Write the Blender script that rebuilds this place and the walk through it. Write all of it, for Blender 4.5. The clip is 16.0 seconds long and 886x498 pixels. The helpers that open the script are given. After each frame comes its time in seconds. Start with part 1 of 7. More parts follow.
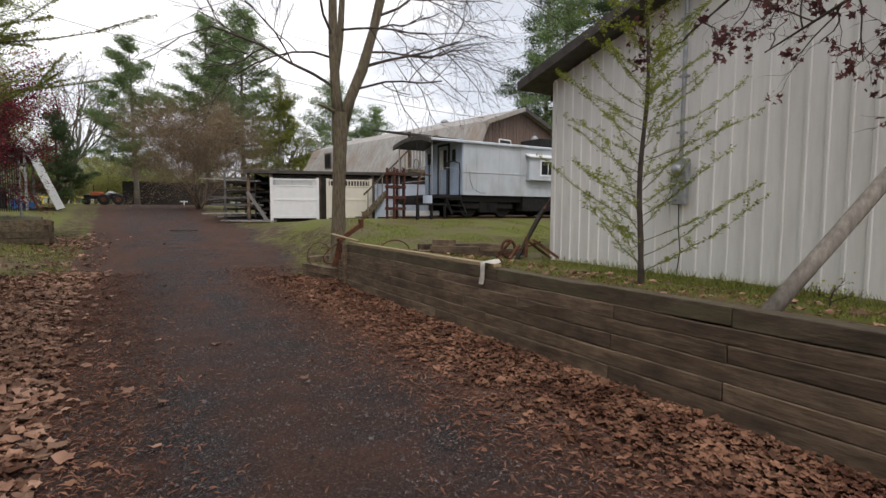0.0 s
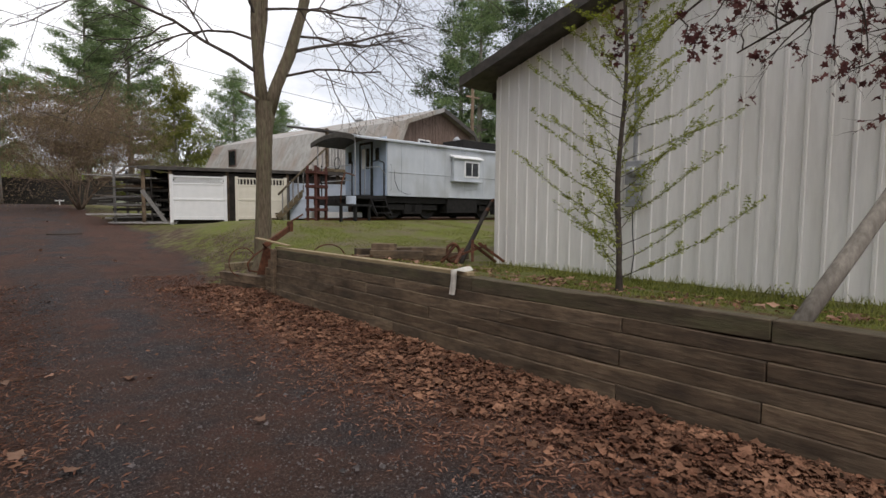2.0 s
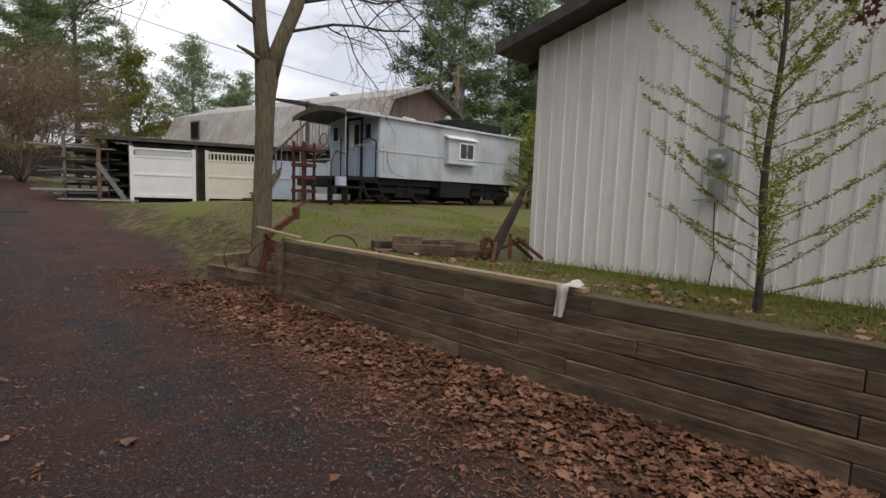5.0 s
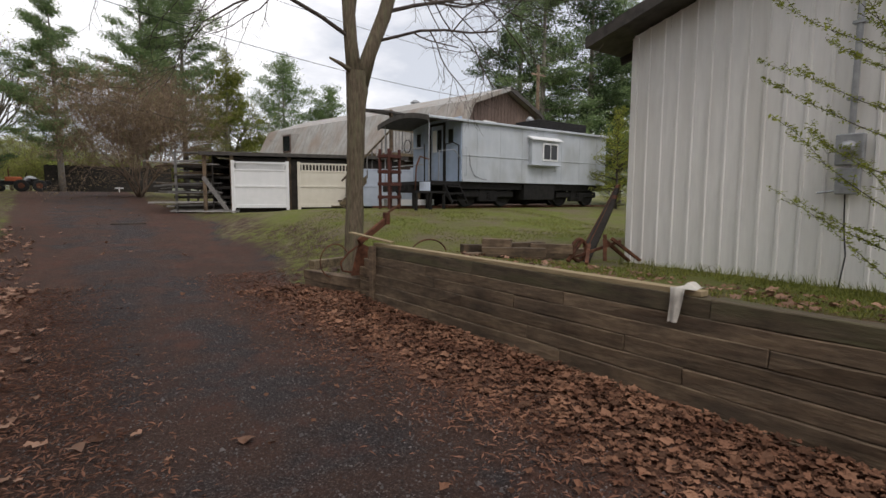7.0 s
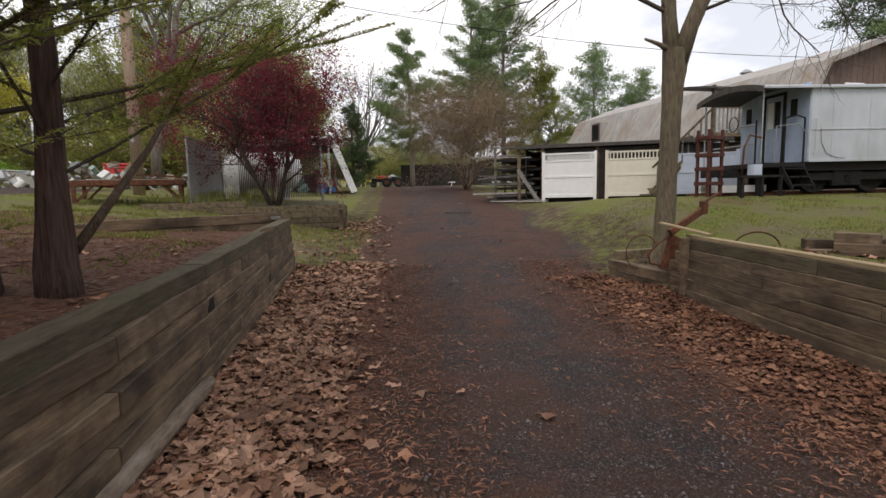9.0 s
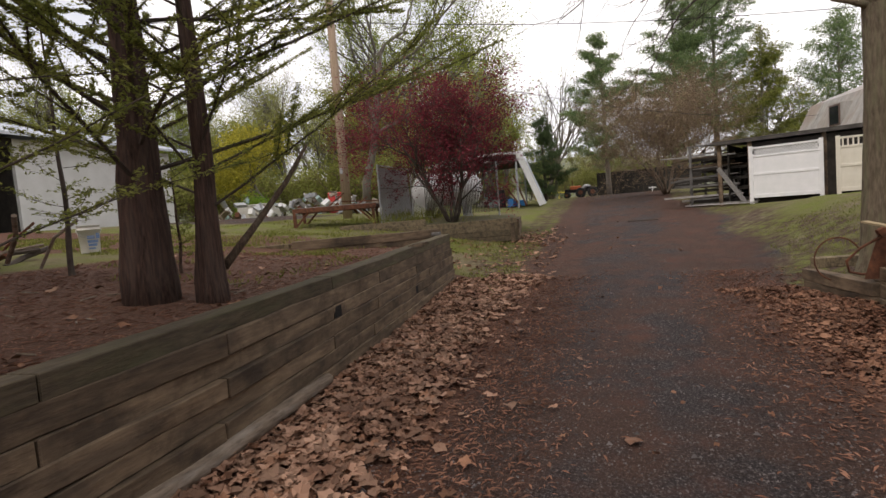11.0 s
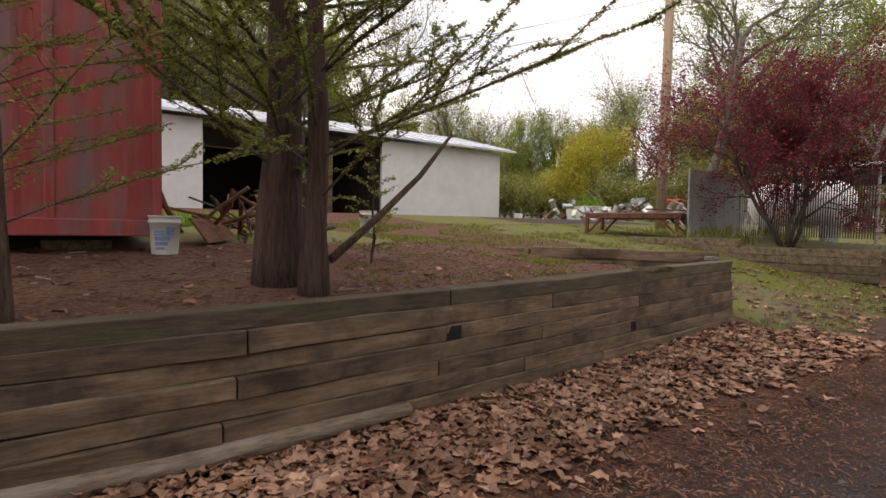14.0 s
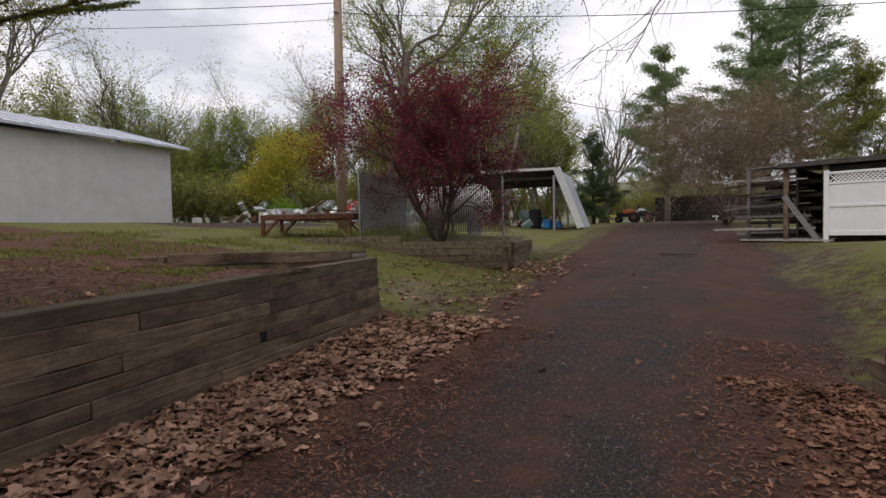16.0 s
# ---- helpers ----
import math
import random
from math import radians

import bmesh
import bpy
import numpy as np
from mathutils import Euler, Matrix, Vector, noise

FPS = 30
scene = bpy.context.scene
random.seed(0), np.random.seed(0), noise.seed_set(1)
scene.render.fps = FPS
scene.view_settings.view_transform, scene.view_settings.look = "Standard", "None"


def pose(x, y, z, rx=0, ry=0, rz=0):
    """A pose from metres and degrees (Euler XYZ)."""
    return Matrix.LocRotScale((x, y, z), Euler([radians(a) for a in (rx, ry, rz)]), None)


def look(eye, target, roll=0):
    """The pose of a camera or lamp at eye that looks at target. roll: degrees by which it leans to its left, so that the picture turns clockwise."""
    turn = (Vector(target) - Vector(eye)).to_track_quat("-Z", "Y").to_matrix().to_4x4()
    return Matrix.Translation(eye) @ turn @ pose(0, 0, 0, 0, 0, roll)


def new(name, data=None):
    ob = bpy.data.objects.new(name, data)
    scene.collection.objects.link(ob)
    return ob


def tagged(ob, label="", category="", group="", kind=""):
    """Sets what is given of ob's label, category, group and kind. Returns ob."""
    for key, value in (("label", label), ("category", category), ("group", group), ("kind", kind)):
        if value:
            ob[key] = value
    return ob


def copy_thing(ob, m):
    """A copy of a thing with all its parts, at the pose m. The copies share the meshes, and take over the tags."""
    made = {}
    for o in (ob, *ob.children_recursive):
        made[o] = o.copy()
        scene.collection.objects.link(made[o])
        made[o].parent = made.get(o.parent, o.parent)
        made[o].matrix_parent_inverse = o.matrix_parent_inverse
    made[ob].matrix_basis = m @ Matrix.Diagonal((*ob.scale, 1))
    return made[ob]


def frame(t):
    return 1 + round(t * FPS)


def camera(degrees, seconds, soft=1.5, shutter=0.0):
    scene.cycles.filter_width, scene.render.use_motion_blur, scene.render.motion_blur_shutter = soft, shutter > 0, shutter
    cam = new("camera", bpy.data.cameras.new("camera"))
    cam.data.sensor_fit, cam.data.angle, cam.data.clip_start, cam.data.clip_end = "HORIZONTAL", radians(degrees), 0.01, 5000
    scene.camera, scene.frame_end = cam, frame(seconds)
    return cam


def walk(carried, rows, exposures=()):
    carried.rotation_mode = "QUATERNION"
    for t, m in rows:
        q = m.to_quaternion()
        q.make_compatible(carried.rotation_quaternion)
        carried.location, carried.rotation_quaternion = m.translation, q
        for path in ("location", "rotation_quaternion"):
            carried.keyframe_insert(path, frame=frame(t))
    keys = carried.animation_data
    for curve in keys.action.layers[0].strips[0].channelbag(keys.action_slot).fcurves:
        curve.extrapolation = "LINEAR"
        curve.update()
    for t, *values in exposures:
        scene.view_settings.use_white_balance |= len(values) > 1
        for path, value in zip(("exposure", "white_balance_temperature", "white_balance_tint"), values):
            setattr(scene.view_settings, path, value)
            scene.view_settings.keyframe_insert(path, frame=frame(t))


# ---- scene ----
cam = camera(81.0, 16.0)
PATH = [
    (0, (0.541, -0.143, 1.479), (1.564, 1.569, 1.33), 0.3),
    (0.5, (0.438, 0.091, 1.477), (1.521, 1.766, 1.342), 0.9),
    (1, (0.334, 0.312, 1.487), (1.553, 1.893, 1.355), 1.2),
    (1.5, (0.319, 0.472, 1.493), (1.58, 2.018, 1.351), 0.8),
    (2, (0.408, 0.761, 1.478), (1.719, 2.265, 1.337), 0.5),
    (2.5, (0.429, 1.056, 1.485), (1.771, 2.532, 1.346), 1.0),
    (3, (0.349, 1.402, 1.521), (1.757, 2.815, 1.369), 1.9),
    (3.5, (0.398, 1.767, 1.5), (1.844, 3.138, 1.339), 2.5),
    (4, (0.441, 2.1, 1.525), (1.867, 3.492, 1.351), 2.6),
    (4.2, (0.438, 2.199, 1.562), (1.859, 3.591, 1.359), 2.3),
    (6.3, (0.474, 2.682, 1.535), (1.889, 4.08, 1.325), 1.8),
    (6.5, (0.464, 2.684, 1.538), (1.856, 4.105, 1.33), 1.5),
    (7, (0.406, 2.669, 1.526), (1.596, 4.264, 1.328), 0.3),
    (7.5, (0.394, 2.666, 1.529), (1.287, 4.445, 1.337), -1.2),
    (8, (0.41, 2.652, 1.494), (1.054, 4.532, 1.268), -0.8),
    (8.5, (0.383, 2.634, 1.524), (0.799, 4.574, 1.28), -0.7),
    (9, (0.381, 2.636, 1.537), (0.513, 4.618, 1.306), -1.2),
    (9.2, (0.342, 2.605, 1.537), (0.382, 4.591, 1.309), -1.2),
    (11.3, (1.438, 2.701, 1.488), (0.625, 4.525, 1.367), -4.2),
    (11.5, (1.552, 2.74, 1.504), (0.598, 4.493, 1.376), -3.7),
    (12, (1.789, 3.004, 1.458), (0.473, 4.505, 1.319), -2.4),
    (12.5, (1.974, 3.374, 1.435), (0.461, 4.674, 1.295), -0.8),
    (13, (1.96, 3.762, 1.451), (0.36, 4.954, 1.309), 0.6),
    (13.5, (2.0, 4.184, 1.457), (0.311, 5.249, 1.347), 1.2),
    (14, (2.001, 4.522, 1.466), (0.337, 5.628, 1.381), 1.1),
    (14.5, (1.953, 4.781, 1.483), (0.504, 6.158, 1.424), 0.6),
    (15, (1.995, 5.036, 1.475), (0.785, 6.628, 1.424), -0.1),
    (15.5, (2.163, 5.285, 1.465), (1.104, 6.981, 1.413), 0.0),
    (16, (2.248, 5.505, 1.435), (1.393, 7.311, 1.364), -1.1),
]
walk(cam, [(t, look(eye, target, roll)) for t, eye, target, roll in PATH],
     [(0.0, 0.17, 6650, 14), (4.0, 0.08, 6650, 14), (7.0, 0.04, 6680, 14), (8.0, 0.12, 6700, 14), (9.0, 0.28, 6800, 15), (11.5, 0.28, 7100, 17), (12.5, 0.78, 7200, 18), (13.5, 0.78, 7400, 20), (14.5, 0.22, 7000, 19), (16.0, -0.1, 6650, 17)])

# ---- world, sun ----
W = bpy.data.worlds.new("overcast_sky")
scene.world = W
W.use_nodes = True
wt = W.node_tree
wt.nodes.clear()
w_out = wt.nodes.new("ShaderNodeOutputWorld")
w_bg = wt.nodes.new("ShaderNodeBackground")
w_sky = wt.nodes.new("ShaderNodeTexSky")
w_sky.sky_type = "NISHITA"
w_sky.sun_disc = False
w_sky.sun_elevation = radians(48)
w_sky.sun_rotation = radians(200)
w_scale = wt.nodes.new("ShaderNodeVectorMath")
w_scale.operation = "SCALE"
w_scale.inputs["Scale"].default_value = 0.10
w_co = wt.nodes.new("ShaderNodeTexCoord")
w_map = wt.nodes.new("ShaderNodeMapping")
w_map.inputs["Scale"].default_value = (1.0, 1.0, 2.6)
w_noise = wt.nodes.new("ShaderNodeTexNoise")
w_noise.inputs["Scale"].default_value = 2.3
w_noise.inputs["Detail"].default_value = 6
w_noise.inputs["Roughness"].default_value = 0.55
w_ramp = wt.nodes.new("ShaderNodeValToRGB")
w_ramp.color_ramp.elements[0].position = 0.40
w_ramp.color_ramp.elements[0].color = (0.74, 0.80, 0.88, 1)
w_ramp.color_ramp.elements[1].position = 0.64
w_ramp.color_ramp.elements[1].color = (1.46, 1.47, 1.47, 1)
w_mix = wt.nodes.new("ShaderNodeMix")
w_mix.data_type = "RGBA"
w_mix.inputs["Factor"].default_value = 0.88
wt.links.new(w_sky.outputs[0], w_scale.inputs[0])
wt.links.new(w_co.outputs["Generated"], w_map.inputs["Vector"])
wt.links.new(w_map.outputs[0], w_noise.inputs["Vector"])
wt.links.new(w_noise.outputs[0], w_ramp.inputs["Fac"])
wt.links.new(w_scale.outputs[0], w_mix.inputs["A"])
wt.links.new(w_ramp.outputs[0], w_mix.inputs["B"])
wt.links.new(w_mix.outputs["Result"], w_bg.inputs["Color"])
w_bg.inputs["Strength"].default_value = 0.95
wt.links.new(w_bg.outputs[0], w_out.inputs[0])

sun_data = bpy.data.lights.new("sun", "SUN")
sun_data.energy, sun_data.angle, sun_data.color = 1.0, radians(18), (1.0, 0.96, 0.9)
sun = new("sun", sun_data)
sun.matrix_world = look((0, 0, 30), (8, 20, 0))

# ---- materials ----
def mat(name, a, b, scale=6.0, rough=0.8, metal=0.0, bump=0.3, bscale=None, c=None, cscale=1.2, camt=0.5, stretch=(1, 1, 1),
        island=0.0, objrand=0.0, spec=0.3, glass=False, transl=0.0, detail=5, blotch=0.0):
    """Two-scale procedural surface: a..b by fine noise, c in broad stains."""
    m = bpy.data.materials.new(name)
    m.use_nodes = True
    t = m.node_tree
    p = t.nodes["Principled BSDF"]
    p.inputs["Roughness"].default_value = rough
    p.inputs["Metallic"].default_value = metal
    p.inputs["Specular IOR Level"].default_value = spec
    co = t.nodes.new("ShaderNodeTexCoord")
    mp = t.nodes.new("ShaderNodeMapping")
    mp.inputs["Scale"].default_value = stretch
    t.links.new(co.outputs["Object"], mp.inputs["Vector"])
    vec = mp.outputs[0]
    if objrand:
        oi = t.nodes.new("ShaderNodeObjectInfo")
        sh = t.nodes.new("ShaderNodeVectorMath")
        sh.operation = "ADD"
        mul = t.nodes.new("ShaderNodeMath")
        mul.operation = "MULTIPLY"
        mul.inputs[1].default_value = 37.0
        t.links.new(oi.outputs["Random"], mul.inputs[0])
        t.links.new(mp.outputs[0], sh.inputs[0])
        t.links.new(mul.outputs[0], sh.inputs[1])
        vec = sh.outputs[0]
    n1 = t.nodes.new("ShaderNodeTexNoise")
    n1.inputs["Scale"].default_value = scale
    n1.inputs["Detail"].default_value = detail
    n1.inputs["Roughness"].default_value = 0.6
    t.links.new(vec, n1.inputs["Vector"])
    r1 = t.nodes.new("ShaderNodeValToRGB")
    r1.color_ramp.elements[0].position, r1.color_ramp.elements[1].position = 0.3, 0.7
    r1.color_ramp.elements[0].color = (*a, 1)
    r1.color_ramp.elements[1].color = (*b, 1)
    t.links.new(n1.outputs[0], r1.inputs["Fac"])
    col = r1.outputs[0]
    if c:
        n2 = t.nodes.new("ShaderNodeTexNoise")
        n2.inputs["Scale"].default_value = cscale
        n2.inputs["Detail"].default_value = 4
        t.links.new(vec, n2.inputs["Vector"])
        r2 = t.nodes.new("ShaderNodeValToRGB")
        r2.color_ramp.elements[0].position, r2.color_ramp.elements[1].position = 0.45, 0.68
        r2.color_ramp.elements[0].color = (0, 0, 0, 1)
        r2.color_ramp.elements[1].color = (camt, camt, camt, 1)
        t.links.new(n2.outputs[0], r2.inputs["Fac"])
        mx = t.nodes.new("ShaderNodeMix")
        mx.data_type = "RGBA"
        t.links.new(r2.outputs[0], mx.inputs["Factor"])
        t.links.new(col, mx.inputs["A"])
        mx.inputs["B"].default_value = (*c, 1)
        col = mx.outputs["Result"]
    if blotch:
        src = co.outputs["Object"]
        if objrand:
            s2 = t.nodes.new("ShaderNodeVectorMath")
            t.links.new(src, s2.inputs[0])
            t.links.new(mul.outputs[0], s2.inputs[1])
            src = s2.outputs[0]
        n4 = t.nodes.new("ShaderNodeTexNoise")
        n4.inputs["Scale"].default_value = 2.2
        n4.inputs["Detail"].default_value = 7
        n4.inputs["Roughness"].default_value = 0.65
        t.links.new(src, n4.inputs["Vector"])
        r4 = t.nodes.new("ShaderNodeValToRGB")
        r4.color_ramp.elements[0].position, r4.color_ramp.elements[1].position = 0.46, 0.66
        r4.color_ramp.elements[0].color = (0, 0, 0, 1)
        r4.color_ramp.elements[1].color = (blotch, blotch, blotch, 1)
        t.links.new(n4.outputs[0], r4.inputs["Fac"])
        mb = t.nodes.new("ShaderNodeMix")
        mb.data_type = "RGBA"
        t.links.new(r4.outputs[0], mb.inputs["Factor"])
        t.links.new(col, mb.inputs["A"])
        mb.inputs["B"].default_value = (0.028, 0.021, 0.016, 1)
        col = mb.outputs["Result"]
    if island or objrand:
        g = t.nodes.new("ShaderNodeObjectInfo" if objrand else "ShaderNodeNewGeometry")
        k = objrand or island
        mr = t.nodes.new("ShaderNodeMapRange")
        mr.inputs["To Min"].default_value, mr.inputs["To Max"].default_value = 1 - k, 1 + k
        t.links.new(g.outputs["Random" if objrand else "Random Per Island"], mr.inputs["Value"])
        hs = t.nodes.new("ShaderNodeHueSaturation")
        t.links.new(mr.outputs[0], hs.inputs["Value"])
        t.links.new(col, hs.inputs["Color"])
        col = hs.outputs[0]
    t.links.new(col, p.inputs["Base Color"])
    if bump:
        bn = t.nodes.new("ShaderNodeBump")
        bn.inputs["Strength"].default_value = bump
        bn.inputs["Distance"].default_value = 0.02
        if bscale:
            n3 = t.nodes.new("ShaderNodeTexNoise")
            n3.inputs["Scale"].default_value = bscale
            n3.inputs["Detail"].default_value = 4
            t.links.new(vec, n3.inputs["Vector"])
            t.links.new(n3.outputs[0], bn.inputs["Height"])
        else:
            t.links.new(n1.outputs[0], bn.inputs["Height"])
        t.links.new(bn.outputs[0], p.inputs["Normal"])
    if transl:
        tr = t.nodes.new("ShaderNodeBsdfTranslucent")
        ms = t.nodes.new("ShaderNodeMixShader")
        ms.inputs[0].default_value = transl
        t.links.new(col, tr.inputs["Color"])
        t.links.new(p.outputs[0], ms.inputs[1])
        t.links.new(tr.outputs[0], ms.inputs[2])
        t.links.new(ms.outputs[0], t.nodes["Material Output"].inputs[0])
    if glass:
        p.inputs["Roughness"].default_value = 0.08
        p.inputs["Specular IOR Level"].default_value = 0.3
    return m


M_TIMBER = mat("weathered_timber", (0.115, 0.081, 0.054), (0.225, 0.161, 0.104), 5, 0.9, bump=0.4, c=(0.050, 0.038, 0.029), cscale=1.3, camt=0.6, stretch=(6, 1.0, 6), objrand=0.24, blotch=0.75)
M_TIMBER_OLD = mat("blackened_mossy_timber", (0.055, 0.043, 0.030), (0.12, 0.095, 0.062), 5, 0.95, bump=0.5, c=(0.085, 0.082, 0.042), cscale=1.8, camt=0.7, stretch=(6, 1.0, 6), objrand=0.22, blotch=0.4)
M_TIMBER_DK = mat("dark_weathered_timber", (0.098, 0.070, 0.047), (0.215, 0.157, 0.102), 5, 0.9, bump=0.45, c=(0.042, 0.033, 0.026), cscale=1.1, camt=0.6, stretch=(6, 1.0, 6), objrand=0.22, blotch=0.5)
M_TIMBER_X = mat("weathered_timber_cross", (0.075, 0.057, 0.037), (0.23, 0.18, 0.11), 6, 0.9, bump=0.55, c=(0.035, 0.028, 0.022), cscale=1.6, camt=0.7, stretch=(0.8, 7, 7), objrand=0.25)
M_NEWWOOD = mat("fresh_sawn_pine", (0.26, 0.20, 0.115), (0.38, 0.30, 0.18), 8, 0.8, bump=0.2, stretch=(7, 0.8, 7), c=(0.25, 0.18, 0.1), camt=0.4)
M_OLDLOG = mat("grey_bark_log", (0.10, 0.075, 0.055), (0.26, 0.20, 0.15), 7, 0.9, bump=0.6, stretch=(5, 1, 5), c=(0.33, 0.3, 0.26), camt=0.5, cscale=3)
M_POLEWOOD = mat("utility_pole_wood", (0.24, 0.17, 0.115), (0.38, 0.29, 0.21), 6, 0.9, bump=0.3, stretch=(9, 9, 0.5))
M_WHITEMETAL = mat("white_ribbed_steel", (0.70, 0.69, 0.665), (0.79, 0.78, 0.75), 5, 0.45, bump=0.06, c=(0.60, 0.58, 0.53), cscale=0.8, camt=0.5, stretch=(3, 3, 0.4), spec=0.4)
M_ROOFDARK = mat("dark_roof_steel", (0.05, 0.045, 0.042), (0.10, 0.09, 0.08), 6, 0.6, metal=0.3, bump=0.1)
M_GREYMETAL = mat("galvanised_grey", (0.28, 0.29, 0.30), (0.42, 0.43, 0.44), 10, 0.45, metal=0.6, bump=0.08)
M_TINROOF = mat("weathered_tin_roof", (0.27, 0.26, 0.24), (0.42, 0.405, 0.38), 4, 0.6, metal=0.15, bump=0.12, c=(0.27, 0.19, 0.13), cscale=0.7, camt=0.6, stretch=(1.2, 1.2, 0.3))
M_BLUEROOF = mat("pale_blue_tin", (0.50, 0.54, 0.60), (0.68, 0.71, 0.76), 5, 0.4, metal=0.2, bump=0.06, c=(0.36, 0.38, 0.42), camt=0.5)
M_BARNWOOD = mat("brown_barn_boards", (0.10, 0.068, 0.056), (0.19, 0.135, 0.112), 7, 0.9, bump=0.4, stretch=(6, 6, 0.6), objrand=0.12)
M_VINYLW = mat("white_vinyl", (0.74, 0.75, 0.75), (0.82, 0.82, 0.82), 4, 0.4, bump=0.03)
M_VINYLC = mat("cream_vinyl", (0.66, 0.62, 0.52), (0.74, 0.70, 0.60), 4, 0.4, bump=0.03)
M_VINYLB = mat("pale_blue_vinyl", (0.44, 0.50, 0.60), (0.52, 0.58, 0.68), 4, 0.5, bump=0.03)
M_CABOOSE = mat("pale_blue_paint", (0.43, 0.465, 0.505), (0.52, 0.55, 0.585), 3, 0.55, bump=0.1, c=(0.34, 0.35, 0.35), cscale=1.3, camt=0.65, stretch=(1, 1, 0.5))
M_CABEND = mat("faded_blue_paint", (0.34, 0.43, 0.57), (0.43, 0.52, 0.66), 3, 0.6, bump=0.1, c=(0.3, 0.33, 0.38), cscale=1.4, camt=0.6)
# real iron; also the painted dark below the caboose and in the drain holes
M_BLACKIRON = mat("black_iron_and_shade", (0.007, 0.007, 0.007), (0.022, 0.020, 0.019), 9, 0.85, metal=0.0, bump=0.2)
M_RUST = mat("rusted_iron", (0.06, 0.027, 0.016), (0.19, 0.075, 0.04), 14, 0.9, bump=0.4, c=(0.03, 0.02, 0.017), cscale=3)
M_REDPAINT = mat("weathered_red_steel", (0.27, 0.045, 0.047), (0.39, 0.085, 0.08), 4, 0.55, bump=0.15, c=(0.17, 0.135, 0.135), cscale=2.6, camt=0.8, stretch=(2, 2, 0.35))
M_DARKRED = mat("dark_red_wood", (0.055, 0.02, 0.015), (0.11, 0.04, 0.03), 8, 0.8, bump=0.2)
M_GLASS = mat("dark_window_glass", (0.012, 0.014, 0.017), (0.02, 0.022, 0.026), 2, 0.05, bump=0.0, glass=True)
M_CONCRETEW = mat("whitewashed_block", (0.62, 0.62, 0.60), (0.70, 0.70, 0.69), 3, 0.8, bump=0.15, c=(0.55, 0.55, 0.53), camt=0.4)
M_MESHGREY = mat("grey_privacy_mesh", (0.30, 0.30, 0.295), (0.42, 0.42, 0.41), 30, 0.6, bump=0.5, c=(0.25, 0.26, 0.24), cscale=1.5, camt=0.6)
# real dark boards; also stands in for the shade inside open bays
M_DARKIN = mat("dark_boards_and_bay_shade", (0.02, 0.018, 0.016), (0.05, 0.043, 0.037), 5, 0.95, bump=0.2)
M_GREYLUM = mat("grey_stacked_lumber", (0.15, 0.14, 0.13), (0.36, 0.345, 0.33), 8, 0.9, bump=0.3, stretch=(1, 6, 6), objrand=0.45)
M_BARK = mat("brown_furrowed_bark", (0.075, 0.058, 0.040), (0.20, 0.158, 0.11), 11, 0.95, bump=0.9, stretch=(3, 3, 0.6), c=(0.17, 0.165, 0.095), cscale=5, camt=0.55)
M_BARKRED = mat("reddish_fibrous_bark", (0.018, 0.011, 0.009), (0.10, 0.058, 0.044), 14, 0.95, bump=1.0, stretch=(4, 4, 0.35), c=(0.13, 0.095, 0.08), cscale=4.5, camt=0.35)
M_BARKLICHEN = mat("grey_brown_lichened_bark", (0.032, 0.020, 0.014), (0.15, 0.102, 0.072), 16, 0.95, bump=0.8, stretch=(3, 3, 0.6), c=(0.12, 0.115, 0.085), cscale=7, camt=0.4)
M_BARKGREY = mat("grey_bark", (0.14, 0.125, 0.105), (0.30, 0.27, 0.23), 9, 0.95, bump=0.4, stretch=(3, 3, 0.7))
M_BARKFAR = mat("grey_brown_woodland_bark", (0.085, 0.075, 0.06), (0.19, 0.17, 0.14), 3, 0.95, bump=0.2, stretch=(3, 3, 0.7))
M_TWIGBR = mat("brown_twigs", (0.15, 0.105, 0.075), (0.27, 0.20, 0.15), 9, 0.95, bump=0.2)
M_TWIGDK = mat("dark_twigs", (0.045, 0.036, 0.030), (0.10, 0.08, 0.066), 9, 0.95, bump=0.2)


def leafmat(name, a, b, k=0.3, transl=0.45):
    return mat(name, a, b, 2.5, 0.75, bump=0, island=k, transl=transl, spec=0.2, detail=2)


M_LF_SPRING = leafmat("spring_green_leaf", (0.24, 0.27, 0.045), (0.38, 0.40, 0.09))
M_LF_BUD = leafmat("brown_olive_buds", (0.18, 0.135, 0.08), (0.33, 0.25, 0.15), 0.4, transl=0.3)
M_LF_FRESH = leafmat("fresh_yellow_green_leaf", (0.19, 0.23, 0.03), (0.33, 0.36, 0.065))
M_LF_HEM = leafmat("olive_green_needles", (0.15, 0.18, 0.042), (0.29, 0.30, 0.08))
M_LF_YEL = leafmat("yellow_green_leaf", (0.36, 0.34, 0.045), (0.48, 0.43, 0.08))
M_LF_BRIGHT = leafmat("bright_green_leaf", (0.14, 0.25, 0.03), (0.22, 0.34, 0.05))
M_LF_PINE = leafmat("pine_needles", (0.15, 0.225, 0.10), (0.28, 0.365, 0.17), transl=0.5)
M_LF_SPRUCE = leafmat("dark_spruce_needles", (0.06, 0.10, 0.045), (0.12, 0.17, 0.075))
M_LF_MAROON = leafmat("maroon_leaf", (0.13, 0.022, 0.034), (0.27, 0.05, 0.068), 0.4)
M_LF_PURPLE = leafmat("purple_brown_leaf", (0.085, 0.03, 0.033), (0.17, 0.07, 0.062), 0.4)
M_LF_BROWN = leafmat("dead_brown_leaf", (0.18, 0.093, 0.060), (0.39, 0.24, 0.166), 0.5, transl=0.1)
